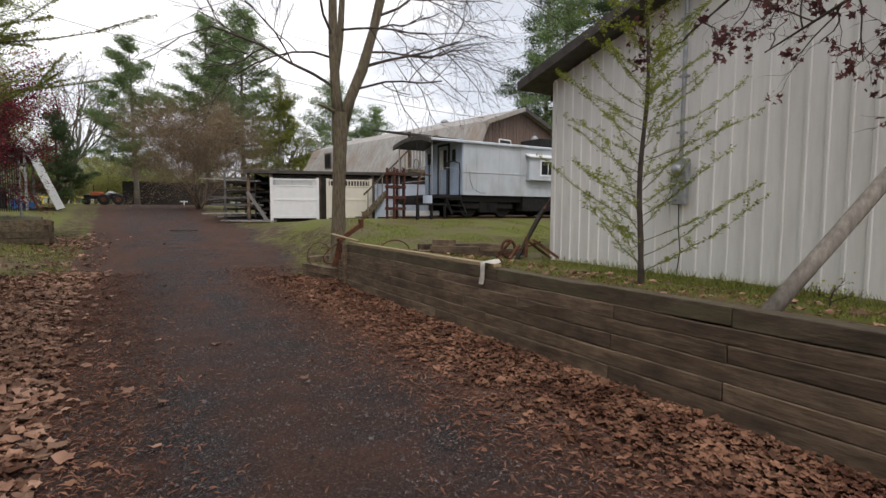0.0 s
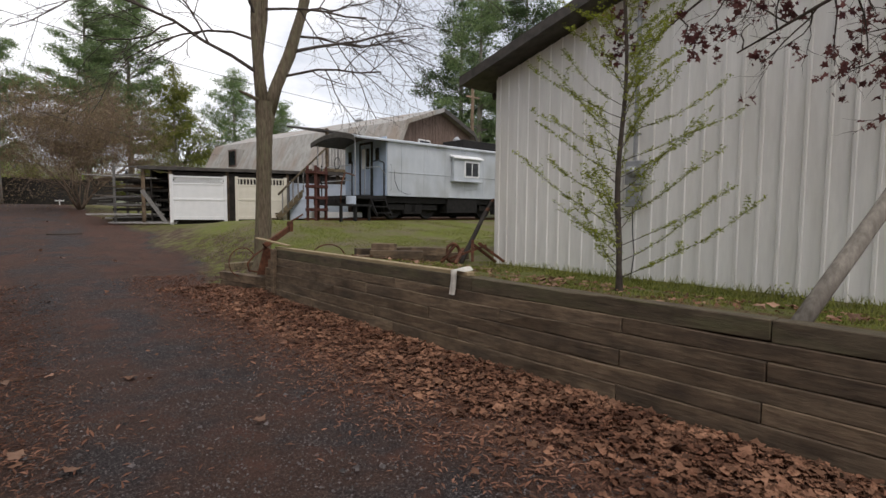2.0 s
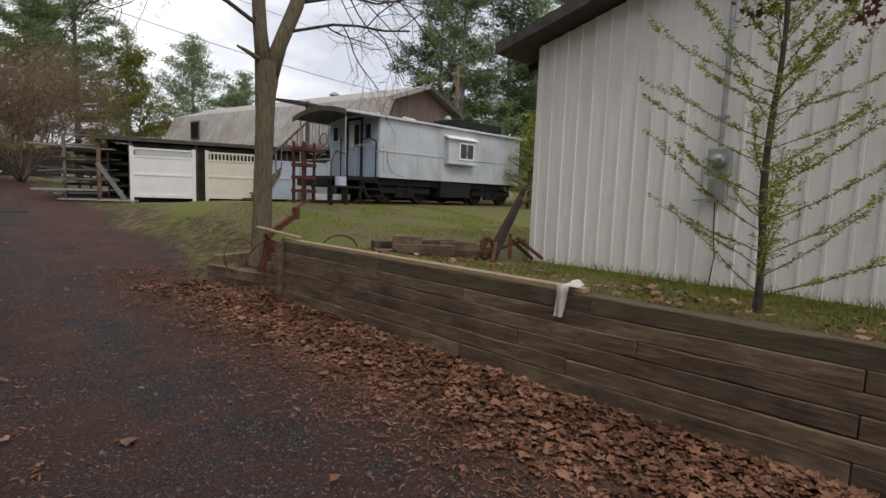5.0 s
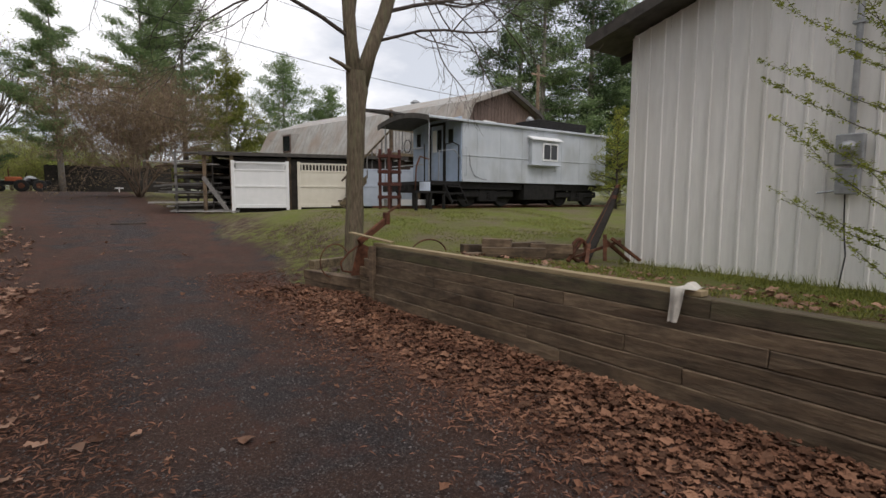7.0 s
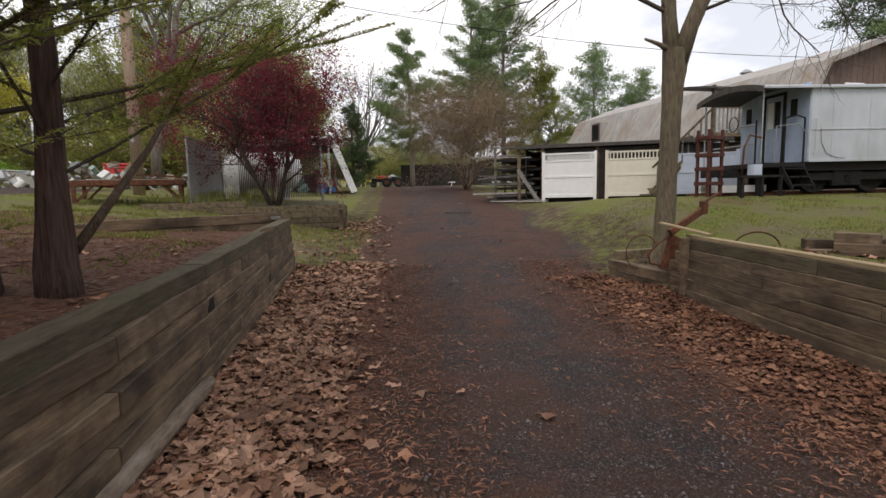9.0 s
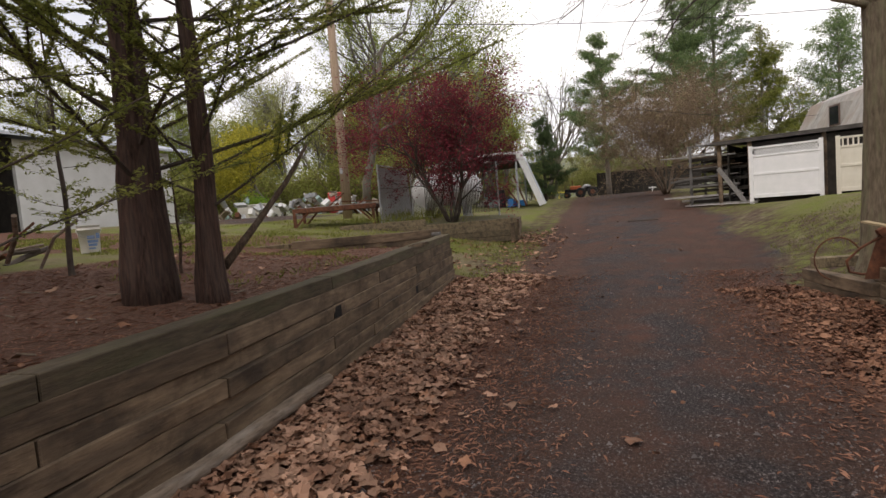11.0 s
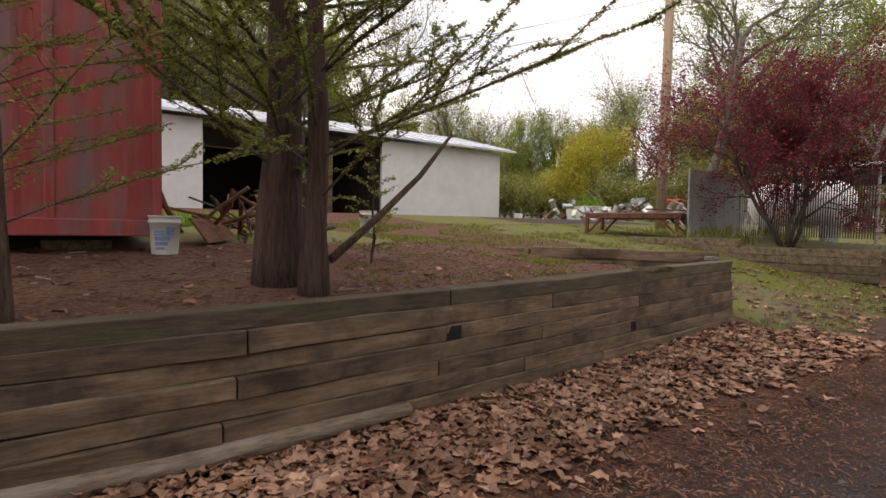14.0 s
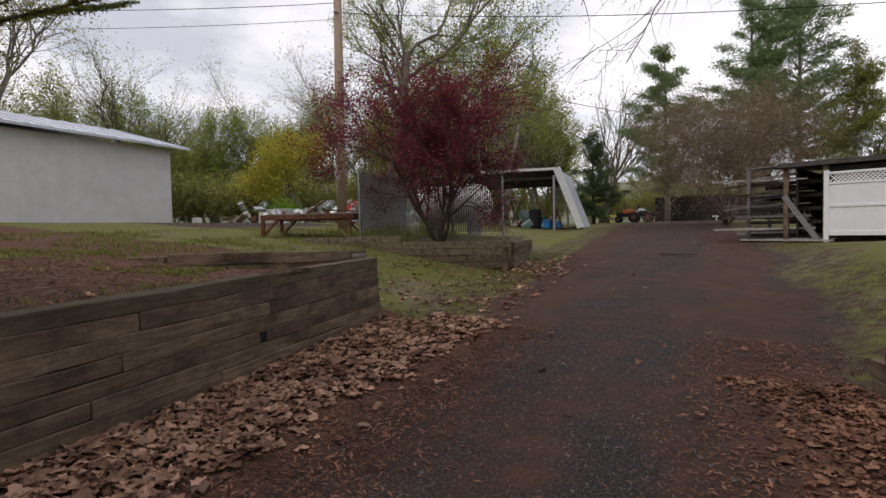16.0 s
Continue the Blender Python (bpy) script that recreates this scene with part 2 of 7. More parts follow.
M_LF_DARKBR = leafmat("dark_dead_leaf", (0.065, 0.030, 0.022), (0.165, 0.084, 0.06), 0.5, transl=0.05)
M_NEEDLE = leafmat("red_brown_needles", (0.11, 0.048, 0.030), (0.27, 0.14, 0.092), 0.45, transl=0.05)
M_LF_MIDBR = leafmat("mid_brown_dead_leaf", (0.10, 0.045, 0.026), (0.26, 0.138, 0.085), 0.55, transl=0.08)
M_LF_RUSSET = leafmat("russet_dead_leaf", (0.085, 0.036, 0.021), (0.23, 0.118, 0.072), 0.6, transl=0.08)
M_LF_HAZE = leafmat("hazy_olive_leaf", (0.23, 0.25, 0.075), (0.38, 0.39, 0.12), 0.35)
M_LF_FAR = leafmat("woodland_green_leaf", (0.19, 0.25, 0.045), (0.32, 0.37, 0.08), 0.35, transl=0.55)
M_GRASS = leafmat("lawn_grass", (0.135, 0.155, 0.03), (0.235, 0.24, 0.065), 0.4, transl=0.3)
M_STONE = mat("road_grit", (0.05, 0.044, 0.043), (0.17, 0.15, 0.146), 3, 0.9, bump=0, island=0.5, spec=0.2)
M_PLASTICW = mat("scuffed_white_plastic", (0.52, 0.51, 0.47), (0.66, 0.65, 0.62), 5, 0.5, bump=0.05, c=(0.38, 0.33, 0.28), cscale=5, camt=0.5)
M_BLUELABEL = mat("blue_print", (0.10, 0.18, 0.38), (0.22, 0.32, 0.52), 12, 0.5, bump=0)
M_BLUEPL = mat("blue_plastic", (0.02, 0.16, 0.42), (0.04, 0.24, 0.55), 4, 0.4, bump=0)
M_REDPL = mat("red_plastic", (0.42, 0.03, 0.03), (0.52, 0.06, 0.05), 4, 0.4, bump=0)
M_ORANGE = mat("orange_tractor_paint", (0.32, 0.08, 0.03), (0.42, 0.12, 0.045), 4, 0.5, bump=0.05)
M_YELLOW = mat("yellow_paint", (0.55, 0.45, 0.05), (0.65, 0.55, 0.10), 4, 0.5, bump=0.05)
M_RUBBER = mat("black_rubber", (0.012, 0.012, 0.012), (0.03, 0.03, 0.03), 8, 0.85, bump=0.2)
M_CLOTH = mat("dirty_white_cloth", (0.44, 0.42, 0.37), (0.64, 0.61, 0.55), 14, 0.95, bump=0.3)
M_CABLE = mat("black_cable", (0.015, 0.015, 0.016), (0.03, 0.03, 0.03), 4, 0.6, bump=0)
M_TEALJ = mat("faded_teal_scrap", (0.14, 0.24, 0.23), (0.32, 0.40, 0.38), 6, 0.7, bump=0.1)
M_HILL = mat("distant_wooded_hill", (0.11, 0.12, 0.085), (0.20, 0.21, 0.14), 0.35, 1.0, bump=0, c=(0.14, 0.15, 0.11), cscale=0.1)


# ---- building tools ----
class Acc:
    """Vertices and faces of one mesh in the making."""

    def __init__(self):
        self.v, self.f = [], []

    def add(self, vs, fs):
        o = len(self.v)
        self.v.extend([tuple(p) for p in vs])
        self.f.extend([tuple(i + o for i in q) for q in fs])
        return self

    def box(self, x0, x1, y0, y1, z0, z1, m=None):
        vs = [Vector((x, y, z)) for z in (z0, z1) for y in (y0, y1) for x in (x0, x1)]
        if m is not None:
            vs = [m @ p for p in vs]
        return self.add(vs, [(0, 2, 3, 1), (4, 5, 7, 6), (0, 1, 5, 4), (2, 6, 7, 3), (0, 4, 6, 2), (1, 3, 7, 5)])

    def bar(self, p, q, w, h=None):
        """A square bar from p to q."""
        p, q = Vector(p), Vector(q)
        h = h or w
        d = (q - p)
        m = Matrix.Translation(p) @ d.to_track_quat("Y", "Z").to_matrix().to_4x4()
        return self.box(-w / 2, w / 2, 0, d.length, -h / 2, h / 2, m)

    def tube(self, pts, rad, n=6, cap=True):
        pts = [Vector(p) for p in pts]
        vs, fs = [], []
        ref = None
        for i, p in enumerate(pts):
            d = (pts[min(i + 1, len(pts) - 1)] - pts[max(i - 1, 0)])
            d = d.normalized() if d.length > 1e-9 else Vector((0, 0, 1))
            if ref is None:
                ref = Vector((1, 0, 0)) if abs(d.x) < 0.8 else Vector((0, 1, 0))
            u = (ref - d * ref.dot(d)).normalized()
            ref = u
            w = d.cross(u)
            r = rad[i] if isinstance(rad, (list, tuple)) else rad
            for k in range(n):
                a = 2 * math.pi * k / n
                vs.append(p + (u * math.cos(a) + w * math.sin(a)) * r)
        for i in range(len(pts) - 1):
            for k in range(n):
                k2 = (k + 1) % n
                fs.append((i * n + k, i * n + k2, (i + 1) * n + k2, (i + 1) * n + k))
        if cap:
            fs.append(tuple(range(n))[::-1])
            fs.append(tuple((len(pts) - 1) * n + k for k in range(n)))
        return self.add(vs, fs)

    def prism(self, profile, axis_from, axis_to):
        """A closed profile of 3D points swept by a straight offset."""
        n = len(profile)
        off = Vector(axis_to) - Vector(axis_from)
        vs = [Vector(p) for p in profile] + [Vector(p) + off for p in profile]
        fs = [tuple(range(n))[::-1], tuple(range(n, 2 * n))]
        fs += [(i, (i + 1) % n, n + (i + 1) % n, n + i) for i in range(n)]
        return self.add(vs, fs)


def mesh_of(name, acc, bevel=0.0, smooth=False):
    me = bpy.data.meshes.new(name)
    me.from_pydata(acc.v, [], acc.f)
    bm = bmesh.new()
    bm.from_mesh(me)
    bmesh.ops.recalc_face_normals(bm, faces=bm.faces)
    if bevel:
        es = [e for e in bm.edges if len(e.link_faces) == 2 and e.calc_face_angle() > 0.6]
        bmesh.ops.bevel(bm, geom=es, offset=bevel, segments=1, affect="EDGES")
    for f in bm.faces:
        f.smooth = smooth
    bm.to_mesh(me)
    bm.free()
    return me


def thing(name, loc=(0, 0, 0), rz=0.0, label="", category="", group="", kind=""):
    ob = new(name)
    ob.matrix_basis = pose(*loc, 0, 0, rz)
    return tagged(ob, label, category, group, kind)


def part(name, acc, material, parent=None, label="", bevel=0.0, smooth=False, category="", group="", kind=""):
    ob = new(name, mesh_of(name, acc, bevel, smooth))
    ob.data.materials.append(material)
    ob.parent = parent
    return tagged(ob, label, category, group, kind)


def raw_part(name, v, f, material, parent=None, label="", category="", kind="", smooth=False):
    me = bpy.data.meshes.new(name)
    me.from_pydata(v, [], f)
    if smooth:
        me.polygons.foreach_set("use_smooth", [True] * len(me.polygons))
    me.materials.append(material)
    ob = new(name, me)
    ob.parent = parent
    return tagged(ob, label, category, "", kind)


def interp(x, pts):
    return float(np.interp(x, [p[0] for p in pts], [p[1] for p in pts]))


def smooth01(a, b, x):
    t = min(1.0, max(0.0, (x - a) / (b - a)))
    return t * t * (3 - 2 * t)


# ---- lie of the land ----
ROAD_Z = [(-60, -0.6), (-20, -0.1), (0, 0), (8, 0.0), (11, 0.11), (16, 0.45), (22, 0.90), (33, 1.45), (45, 1.78), (70, 2.0), (200, 3.0), (400, 6.0)]
LAWN_Z = [(-60, 0.6), (7, 0.62), (9, 0.66), (11, 0.78), (13, 1.02), (15, 1.18), (17, 1.18), (20, 1.02), (22, 0.95), (33, 1.45), (45, 1.78), (70, 2.0), (200, 3.0), (400, 6.0)]
WALL_R = 3.98


def wall_left_x(y):
    return interp(y, [(-4, -1.10), (5.2, -1.16), (11.5, -1.68)])


def in_left_terrace(x, y):
    return x < wall_left_x(y) - 0.02 and y < 11.44 + (x + 1.66) * 0.588


def ground_z(x, y):
    r = interp(y, ROAD_Z)
    terrace = min(1.85, 0.93 + 0.075 * max(0.0, -x - 1.5) + 0.012 * max(0.0, y - 8))
    terrace -= 0.10 * smooth01(12.0, 13.4, y) * (1 - smooth01(15.6, 17.5, y)) * smooth01(-9.0, -7.0, x)
    if y > 30:
        terrace = max(terrace, r)
    if x < 0.5:
        if in_left_terrace(x, y):
            return terrace - 0.09 * smooth01(8.3, 9.8, y) * smooth01(-5.5, -4.2, x)
        if y < 11.5 and x > wall_left_x(y) - 0.3:
            return r + 0.10 * smooth01(0.2, -1.2, x)
        return r + (max(terrace, r) - r) * smooth01(-0.4, -4.8, x)
    lawn = interp(y, LAWN_Z)
    if y < 9.0:
        if x > WALL_R:
            return 0.72 - 0.19 * smooth01(4.4, 7.2, x) + (lawn - 0.62) * 0.5
        return r + 0.06 * smooth01(2.6, 3.9, x)
    s = smooth01(3.3, 6.3, x)
    far = r + (lawn - r) * s
    if y < 9.5:
        if x > WALL_R:
            return 0.70 + (far - 0.70) * smooth01(9.0, 9.5, y)
        return r + 0.06 * smooth01(2.6, 3.9, x)
    return far


def leaf_cloud(pos, nrm_up, size, rng, aspect=0.6, fold=0.25, jitter=0.4):
    """Many small folded leaves: for each place four corners and two faces."""
    n = len(pos)
    pos = np.asarray(pos, float)
    a = rng.normal(size=(n, 3))
    a[:, 2] *= (1 - nrm_up)
    a /= np.linalg.norm(a, axis=1)[:, None] + 1e-9
    up = rng.normal(size=(n, 3)) * (1 - nrm_up) + np.array([0, 0, 1.0]) * nrm_up * 1.5
    b = np.cross(up, a)
    b /= np.linalg.norm(b, axis=1)[:, None] + 1e-9
    c = np.cross(a, b)
    s = (size * (1 + jitter * rng.uniform(-1, 1, n)))[:, None]
    p0 = pos - a * s * 0.5
    p1 = pos + b * s * aspect * 0.5 + c * s * fold * 0.5
    p2 = pos + a * s * 0.5
    p3 = pos - b * s * aspect * 0.5 + c * s * fold * 0.5
    v = np.stack([p0, p1, p2, p3], 1).reshape(-1, 3)
    i = np.arange(n)[:, None] * 4
    f = np.concatenate([i + np.array([[0, 1, 2]]), i + np.array([[0, 2, 3]])], 1).reshape(-1, 3)
    return v.tolist(), f.tolist()


def palm_leaf_cloud(pos, nrm_up, size, rng, jitter=0.3, curl=0.18, blunt=False):
    """Lobed five-pointed leaves, ten corners round a middle."""
    n = len(pos)
    pos = np.asarray(pos, float)
    a = rng.normal(size=(n, 3))
    a[:, 2] *= (1 - nrm_up)
    a /= np.linalg.norm(a, axis=1)[:, None] + 1e-9
    up = rng.normal(size=(n, 3)) * (1 - nrm_up) + np.array([0, 0, 1.0]) * nrm_up * 1.5
    b = np.cross(up, a)
    b /= np.linalg.norm(b, axis=1)[:, None] + 1e-9
    c = np.cross(a, b)
    s = (size * (1 + jitter * rng.uniform(-1, 1, n)))[:, None]
    ang = np.radians([0, 26, 58, 88, 125, 180, 235, 272, 302, 334])
    rad = np.array([0.55, 0.27, 0.5, 0.24, 0.40, 0.20, 0.40, 0.24, 0.5, 0.27])
    if blunt:
        rad = np.array([0.50, 0.37, 0.47, 0.34, 0.43, 0.24, 0.42, 0.35, 0.46, 0.36])
    vs = [pos + c * s * 0.02]
    for t, r in zip(ang, rad):
        lift = curl * rng.uniform(-0.6, 1.0, n)[:, None] * (r / 0.5)
        vs.append(pos + (a * math.cos(t) * r + b * math.sin(t) * r) * s + c * s * lift)
    v = np.stack(vs, 1).reshape(-1, 3)
    i = np.arange(n)[:, None] * 11
    f = np.concatenate([i + np.array([[0, k + 1, (k + 1) % 10 + 1]]) for k in range(10)], 1).reshape(-1, 3)
    return v.tolist(), f.tolist()


def roughen(acc, amount, scale, stretch=0.35):
    """Lumpy bark: pushes the points of upright stems out and in."""
    out = []
    for x, y, z in acc.v:
        k = 1 + amount * (noise.noise(Vector((x * scale, y * scale, z * scale * stretch))) + 0.5 * noise.noise(Vector((x * scale * 3, y * scale * 3, z * scale * stretch * 2))))
        out.append((x * k, y * k, z))
    acc.v = out


# ---- trees ----
def grow(acc, tips, p, d, length, r, lvl, rng, bend=0.18, up=0.06, ratio=0.62, kids=3, ang=(28, 55), sides=6, start=0.3):
    steps = 5 if lvl > 1 else 4
    pts, rad, dirs = [p.copy()], [r], [d.copy()]
    for i in range(steps):
        d = (d + Vector(rng.normal(0, bend, 3)) + Vector((0, 0, up))).normalized()
        p = p + d * (length / steps)
        pts.append(p.copy())
        dirs.append(d.copy())
        rad.append(r * (1 - (1 - 0.45 * (lvl > 0)) * (i + 1) / steps * 0.85))
    acc.tube(pts, rad, sides if lvl > 1 else max(3, sides - 3), cap=lvl > 1)
    if lvl <= 1:
        for q, e in zip(pts[1:], dirs[1:]):
            tips.append((q.x, q.y, q.z))
    if lvl <= 0:
        return
    for k in range(kids):
        t = start + (1 - start) * (k + rng.uniform(0.2, 0.9)) / kids
        j = min(steps - 1, int(t * steps))
        f = t * steps - j
        q = pts[j].lerp(pts[j + 1], min(1, f))
        axis = dirs[j].orthogonal().normalized()
        axis.rotate(Matrix.Rotation(rng.uniform(0, 2 * math.pi), 3, dirs[j]))
        e = dirs[j].copy()
        e.rotate(Matrix.Rotation(radians(rng.uniform(*ang)), 3, axis))
        grow(acc, tips, q, e, length * ratio * rng.uniform(0.75, 1.2), max(0.003, rad[j] * 0.58), lvl - 1, rng, bend, up, ratio, kids, ang, sides, 0.2)


def spread_tips(tips, n, sigma, rng):
    t = np.asarray(tips)
    return t[rng.integers(0, len(t), n)] + rng.normal(0, sigma, (n, 3))


def leafy_tree(name, loc, height, r0, seed, bark, leaf, n_leaf, leaf_size, label, stems=1, lvl=4, kids=4, sigma=0.25, spread=12, ratio=0.62,
               ang=(25, 52), up=0.06, palm=False, group="", bend=0.16, first=0.45, flat=0.2, aspect=0.6, start=0.3):
    rng = np.random.default_rng(seed)
    ob = thing(name, loc, 0, label, "tree" if "shrub" not in name and "bush" not in name else "shrub", group)
    acc, tips = Acc(), []
    for s in range(stems):
        a = 2 * math.pi * s / max(1, stems) + rng.uniform(0, 1)
        d = Vector((math.cos(a) * math.sin(radians(spread)), math.sin(a) * math.sin(radians(spread)), math.cos(radians(spread)))) if stems > 1 else Vector((0, 0, 1))
        b = Vector((math.cos(a), math.sin(a), 0)) * r0 * (1.0 if stems > 1 else 0)
        b.z = -0.1
        grow(acc, tips, b, d, height * first, r0, lvl, rng, bend, up, ratio, kids, ang, 8, start)
    raw_part("trunk", acc.v, acc.f, bark, ob, smooth=True)
    if n_leaf:
        pos = spread_tips(tips, n_leaf, sigma, rng)
        v, f = (palm_leaf_cloud if palm else leaf_cloud)(pos, flat, leaf_size, rng) if palm else leaf_cloud(pos, flat, leaf_size, rng, aspect)
        raw_part("crown", v, f, leaf, ob)
    return ob


def conifer(name, loc, height, r0, seed, bark, leaf, width, label, bare=0.2, whorl=0.45, needles=60, nsize=0.3, droop=-0.05, cone=0.9, group="", gap=0.15, top=0.12):
    """A straight trunk with whorls of limbs that carry tufts of needles."""
    rng = np.random.default_rng(seed)
    ob = thing(name, loc, 0, label, "tree", group)
    acc, pos = Acc(), []
    lean = rng.normal(0, 0.012, 2)
    axis = [Vector((lean[0] * z, lean[1] * z, z)) for z in np.linspace(-0.1, height, 9)]
    acc.tube(axis, [r0 * (1 - 0.9 * i / 8) for i in range(9)], 8)
    z = bare * height
    while z < height * 0.985:
        k = (z / height - bare) / (1 - bare)
        reach = width * (1 - k) ** cone * (0.75 + 0.5 * rng.random()) + top
        if k < 0.15:
            reach *= 0.6 + 2.6 * k
        for j in range(int(rng.integers(4, 7))):
            if rng.random() < gap:
                continue
            a = rng.uniform(0, 2 * math.pi)
            L = reach * rng.uniform(0.6, 1.1)
            p = Vector((lean[0] * z, lean[1] * z, z + rng.uniform(-0.6, 0.6) * whorl))
            d = Vector((math.cos(a), math.sin(a), droop + 0.10 + 0.7 * k + rng.uniform(-0.08, 0.2)))
            pts = [p]
            for i in range(4):
                d = (d + Vector(rng.normal(0, 0.1, 3)) + Vector((0, 0, 0.04))).normalized()
                p = p + d * L / 4
                pts.append(p)
            acc.tube(pts, [r0 * 0.22 * (1 - k) + 0.012, r0 * 0.16 * (1 - k) + 0.01, 0.012, 0.008, 0.004], 4, cap=False)
            P = np.array([list(q) for q in pts])
            side = np.array([-math.sin(a), math.cos(a), 0.0])
            n_tuft = max(4, int(4 + 3.2 * L))
            m = max(4, int(1.7 * needles * L / width / n_tuft))
            for u in range(n_tuft):
                tt = 1 - rng.random() ** 1.3 * 0.82
                c = np.array([np.interp(tt * 4, range(5), P[:, q]) for q in range(3)])
                c = c + side * rng.normal(0, 0.05 + 0.20 * L * (1.1 - tt)) + np.array([0, 0, rng.uniform(-0.02, 0.14)])
                w = nsize * rng.uniform(0.5, 1.1)
                pos.append(c + rng.normal(0, 1, (m, 3)) * np.array([w, w, w * 0.5]))
        z += whorl * rng.uniform(0.5, 1.1)
    pos = np.concatenate(pos)
    raw_part("trunk", acc.v, acc.f, bark, ob, smooth=True)
    v, f = leaf_cloud(pos, 0.25, nsize * 0.72, rng, 0.20)
    raw_part("crown", v, f, leaf, ob)
    return ob


# ---- ground ----
def build_ground():
    xs = np.concatenate([[-400, -200, -120, -80, -60, -48, -38, -30, -25], np.arange(-21, -3.0, 0.6), np.arange(-3.0, 5.0, 0.11), np.arange(5.0, 20, 0.5),
                         [21, 24, 28, 34, 42, 55, 75, 110, 200, 400]])
    ys = np.concatenate([[-200, -100, -50, -25, -14, -8, -5], np.arange(-3, 14, 0.16), np.arange(14, 34, 0.5), np.arange(34, 60, 2.0), [62, 68, 76, 90, 120, 180, 260, 420]])
    nx, ny = len(xs), len(ys)
    v, attr = [], {"verge": [], "road": [], "mulch": [], "litter": [], "dirt": []}
    for y in ys:
        for x in xs:
            z = ground_z(x, y)
            near = -8 < x < 9 and -4 < y < 20
            if near:
                q = Vector((x * 0.9, y * 0.9, 0))
                z += 0.022 * noise.noise(q) + 0.008 * noise.noise(q * 4)
                z -= 0.03 * (math.exp(-((x - 0.45) / 0.3) ** 2) + math.exp(-((x - 2.15) / 0.3) ** 2)) * (1 if -1 < x < 3.4 else 0)
            v.append((x, y, z))
            left = -0.35 - 0.028 * max(0.0, y - 9) + (0.0 if y > 2 else 0)
            right = 3.0 + 0.035 * max(0.0, y - 8) if y > 0 else 3.0
            wob = 0.35 * noise.noise(Vector((0.3 * x, y * 0.45, 7.0)))
            left += wob
            right += 0.45 * noise.noise(Vector((0.3 * x, y * 0.4, 17.0)))
            wide = 0.45 * smooth01(8.5, 12, y) * (1 - smooth01(18, 28, y))
            road = smooth01(left - 0.45, left + 0.45, x) * (1 - smooth01(right - 0.5 + wide, right + 0.75 + wide, x))
            if y > 46:
                road *= 1 - smooth01(46, 50, y)
            if -13.5 < x < -8.6 and 14.5 < y < 22:
                road = max(road, 0.75 * smooth01(-8.6, -10, x) * smooth01(14.5, 16, y))
            if in_left_terrace(x, y):
                mulch = smooth01(14.5, 10.5, y + 0.5 * (x + 3)) * smooth01(-5.8, -4.6, x) if y > 2 else 1.0
                mulch = max(mulch, 0.0)
                litter = 0.3 * mulch
            else:
                mulch = 0.0
                litter = 0.0
                if y < 11.8 and x < 0.6:
                    litter = 1 - smooth01(-0.4, 0.5, x)
                if y < 10.3 and 2.2 < x < WALL_R + 0.1:
                    litter = smooth01(2.5, 3.1, x)
                if WALL_R < x < 5.5 and y < 9:
                    litter = 0.62 * (1 - smooth01(4.3, 6.0, x))
                if 6.0 < x < 10 and 11 < y < 16:
                    litter = max(litter, 0.5 * math.exp(-((x - 7.6) / 1.2) ** 2 - ((y - 14) / 1.2) ** 2))
            attr["dirt"].append(min(1.0, 0.95 * math.exp(-((x - left - 0.4) / 0.75) ** 2) + 0.92 * math.exp(-((x - right + 0.2) / 0.65) ** 2) + 0.34 * math.exp(-((x - 1.3) / 0.35) ** 2)))
            attr["verge"].append(smooth01(left - 1.6, left - 0.2, x) * (1 - smooth01(right + 0.3 + wide, right + 2.2 + wide, x)) if y < 46 else 0.0)
            attr["road"].append(road)
            attr["mulch"].append(mulch)
            attr["litter"].append(litter)
    f = [(j * nx + i, j * nx + i + 1, (j + 1) * nx + i + 1, (j + 1) * nx + i) for j in range(ny - 1) for i in range(nx - 1)]
    me = bpy.data.meshes.new("ground")
    me.from_pydata(v, [], f)
    for k, vals in attr.items():
        me.attributes.new(k, "FLOAT", "POINT").data.foreach_set("value", vals)
    me.polygons.foreach_set("use_smooth", [True] * len(f))
    me.materials.append(ground_material())
    return tagged(new("ground", me), "dark gravel drive between patchy spring grass, mulch and leaf litter", "ground", kind="structure")


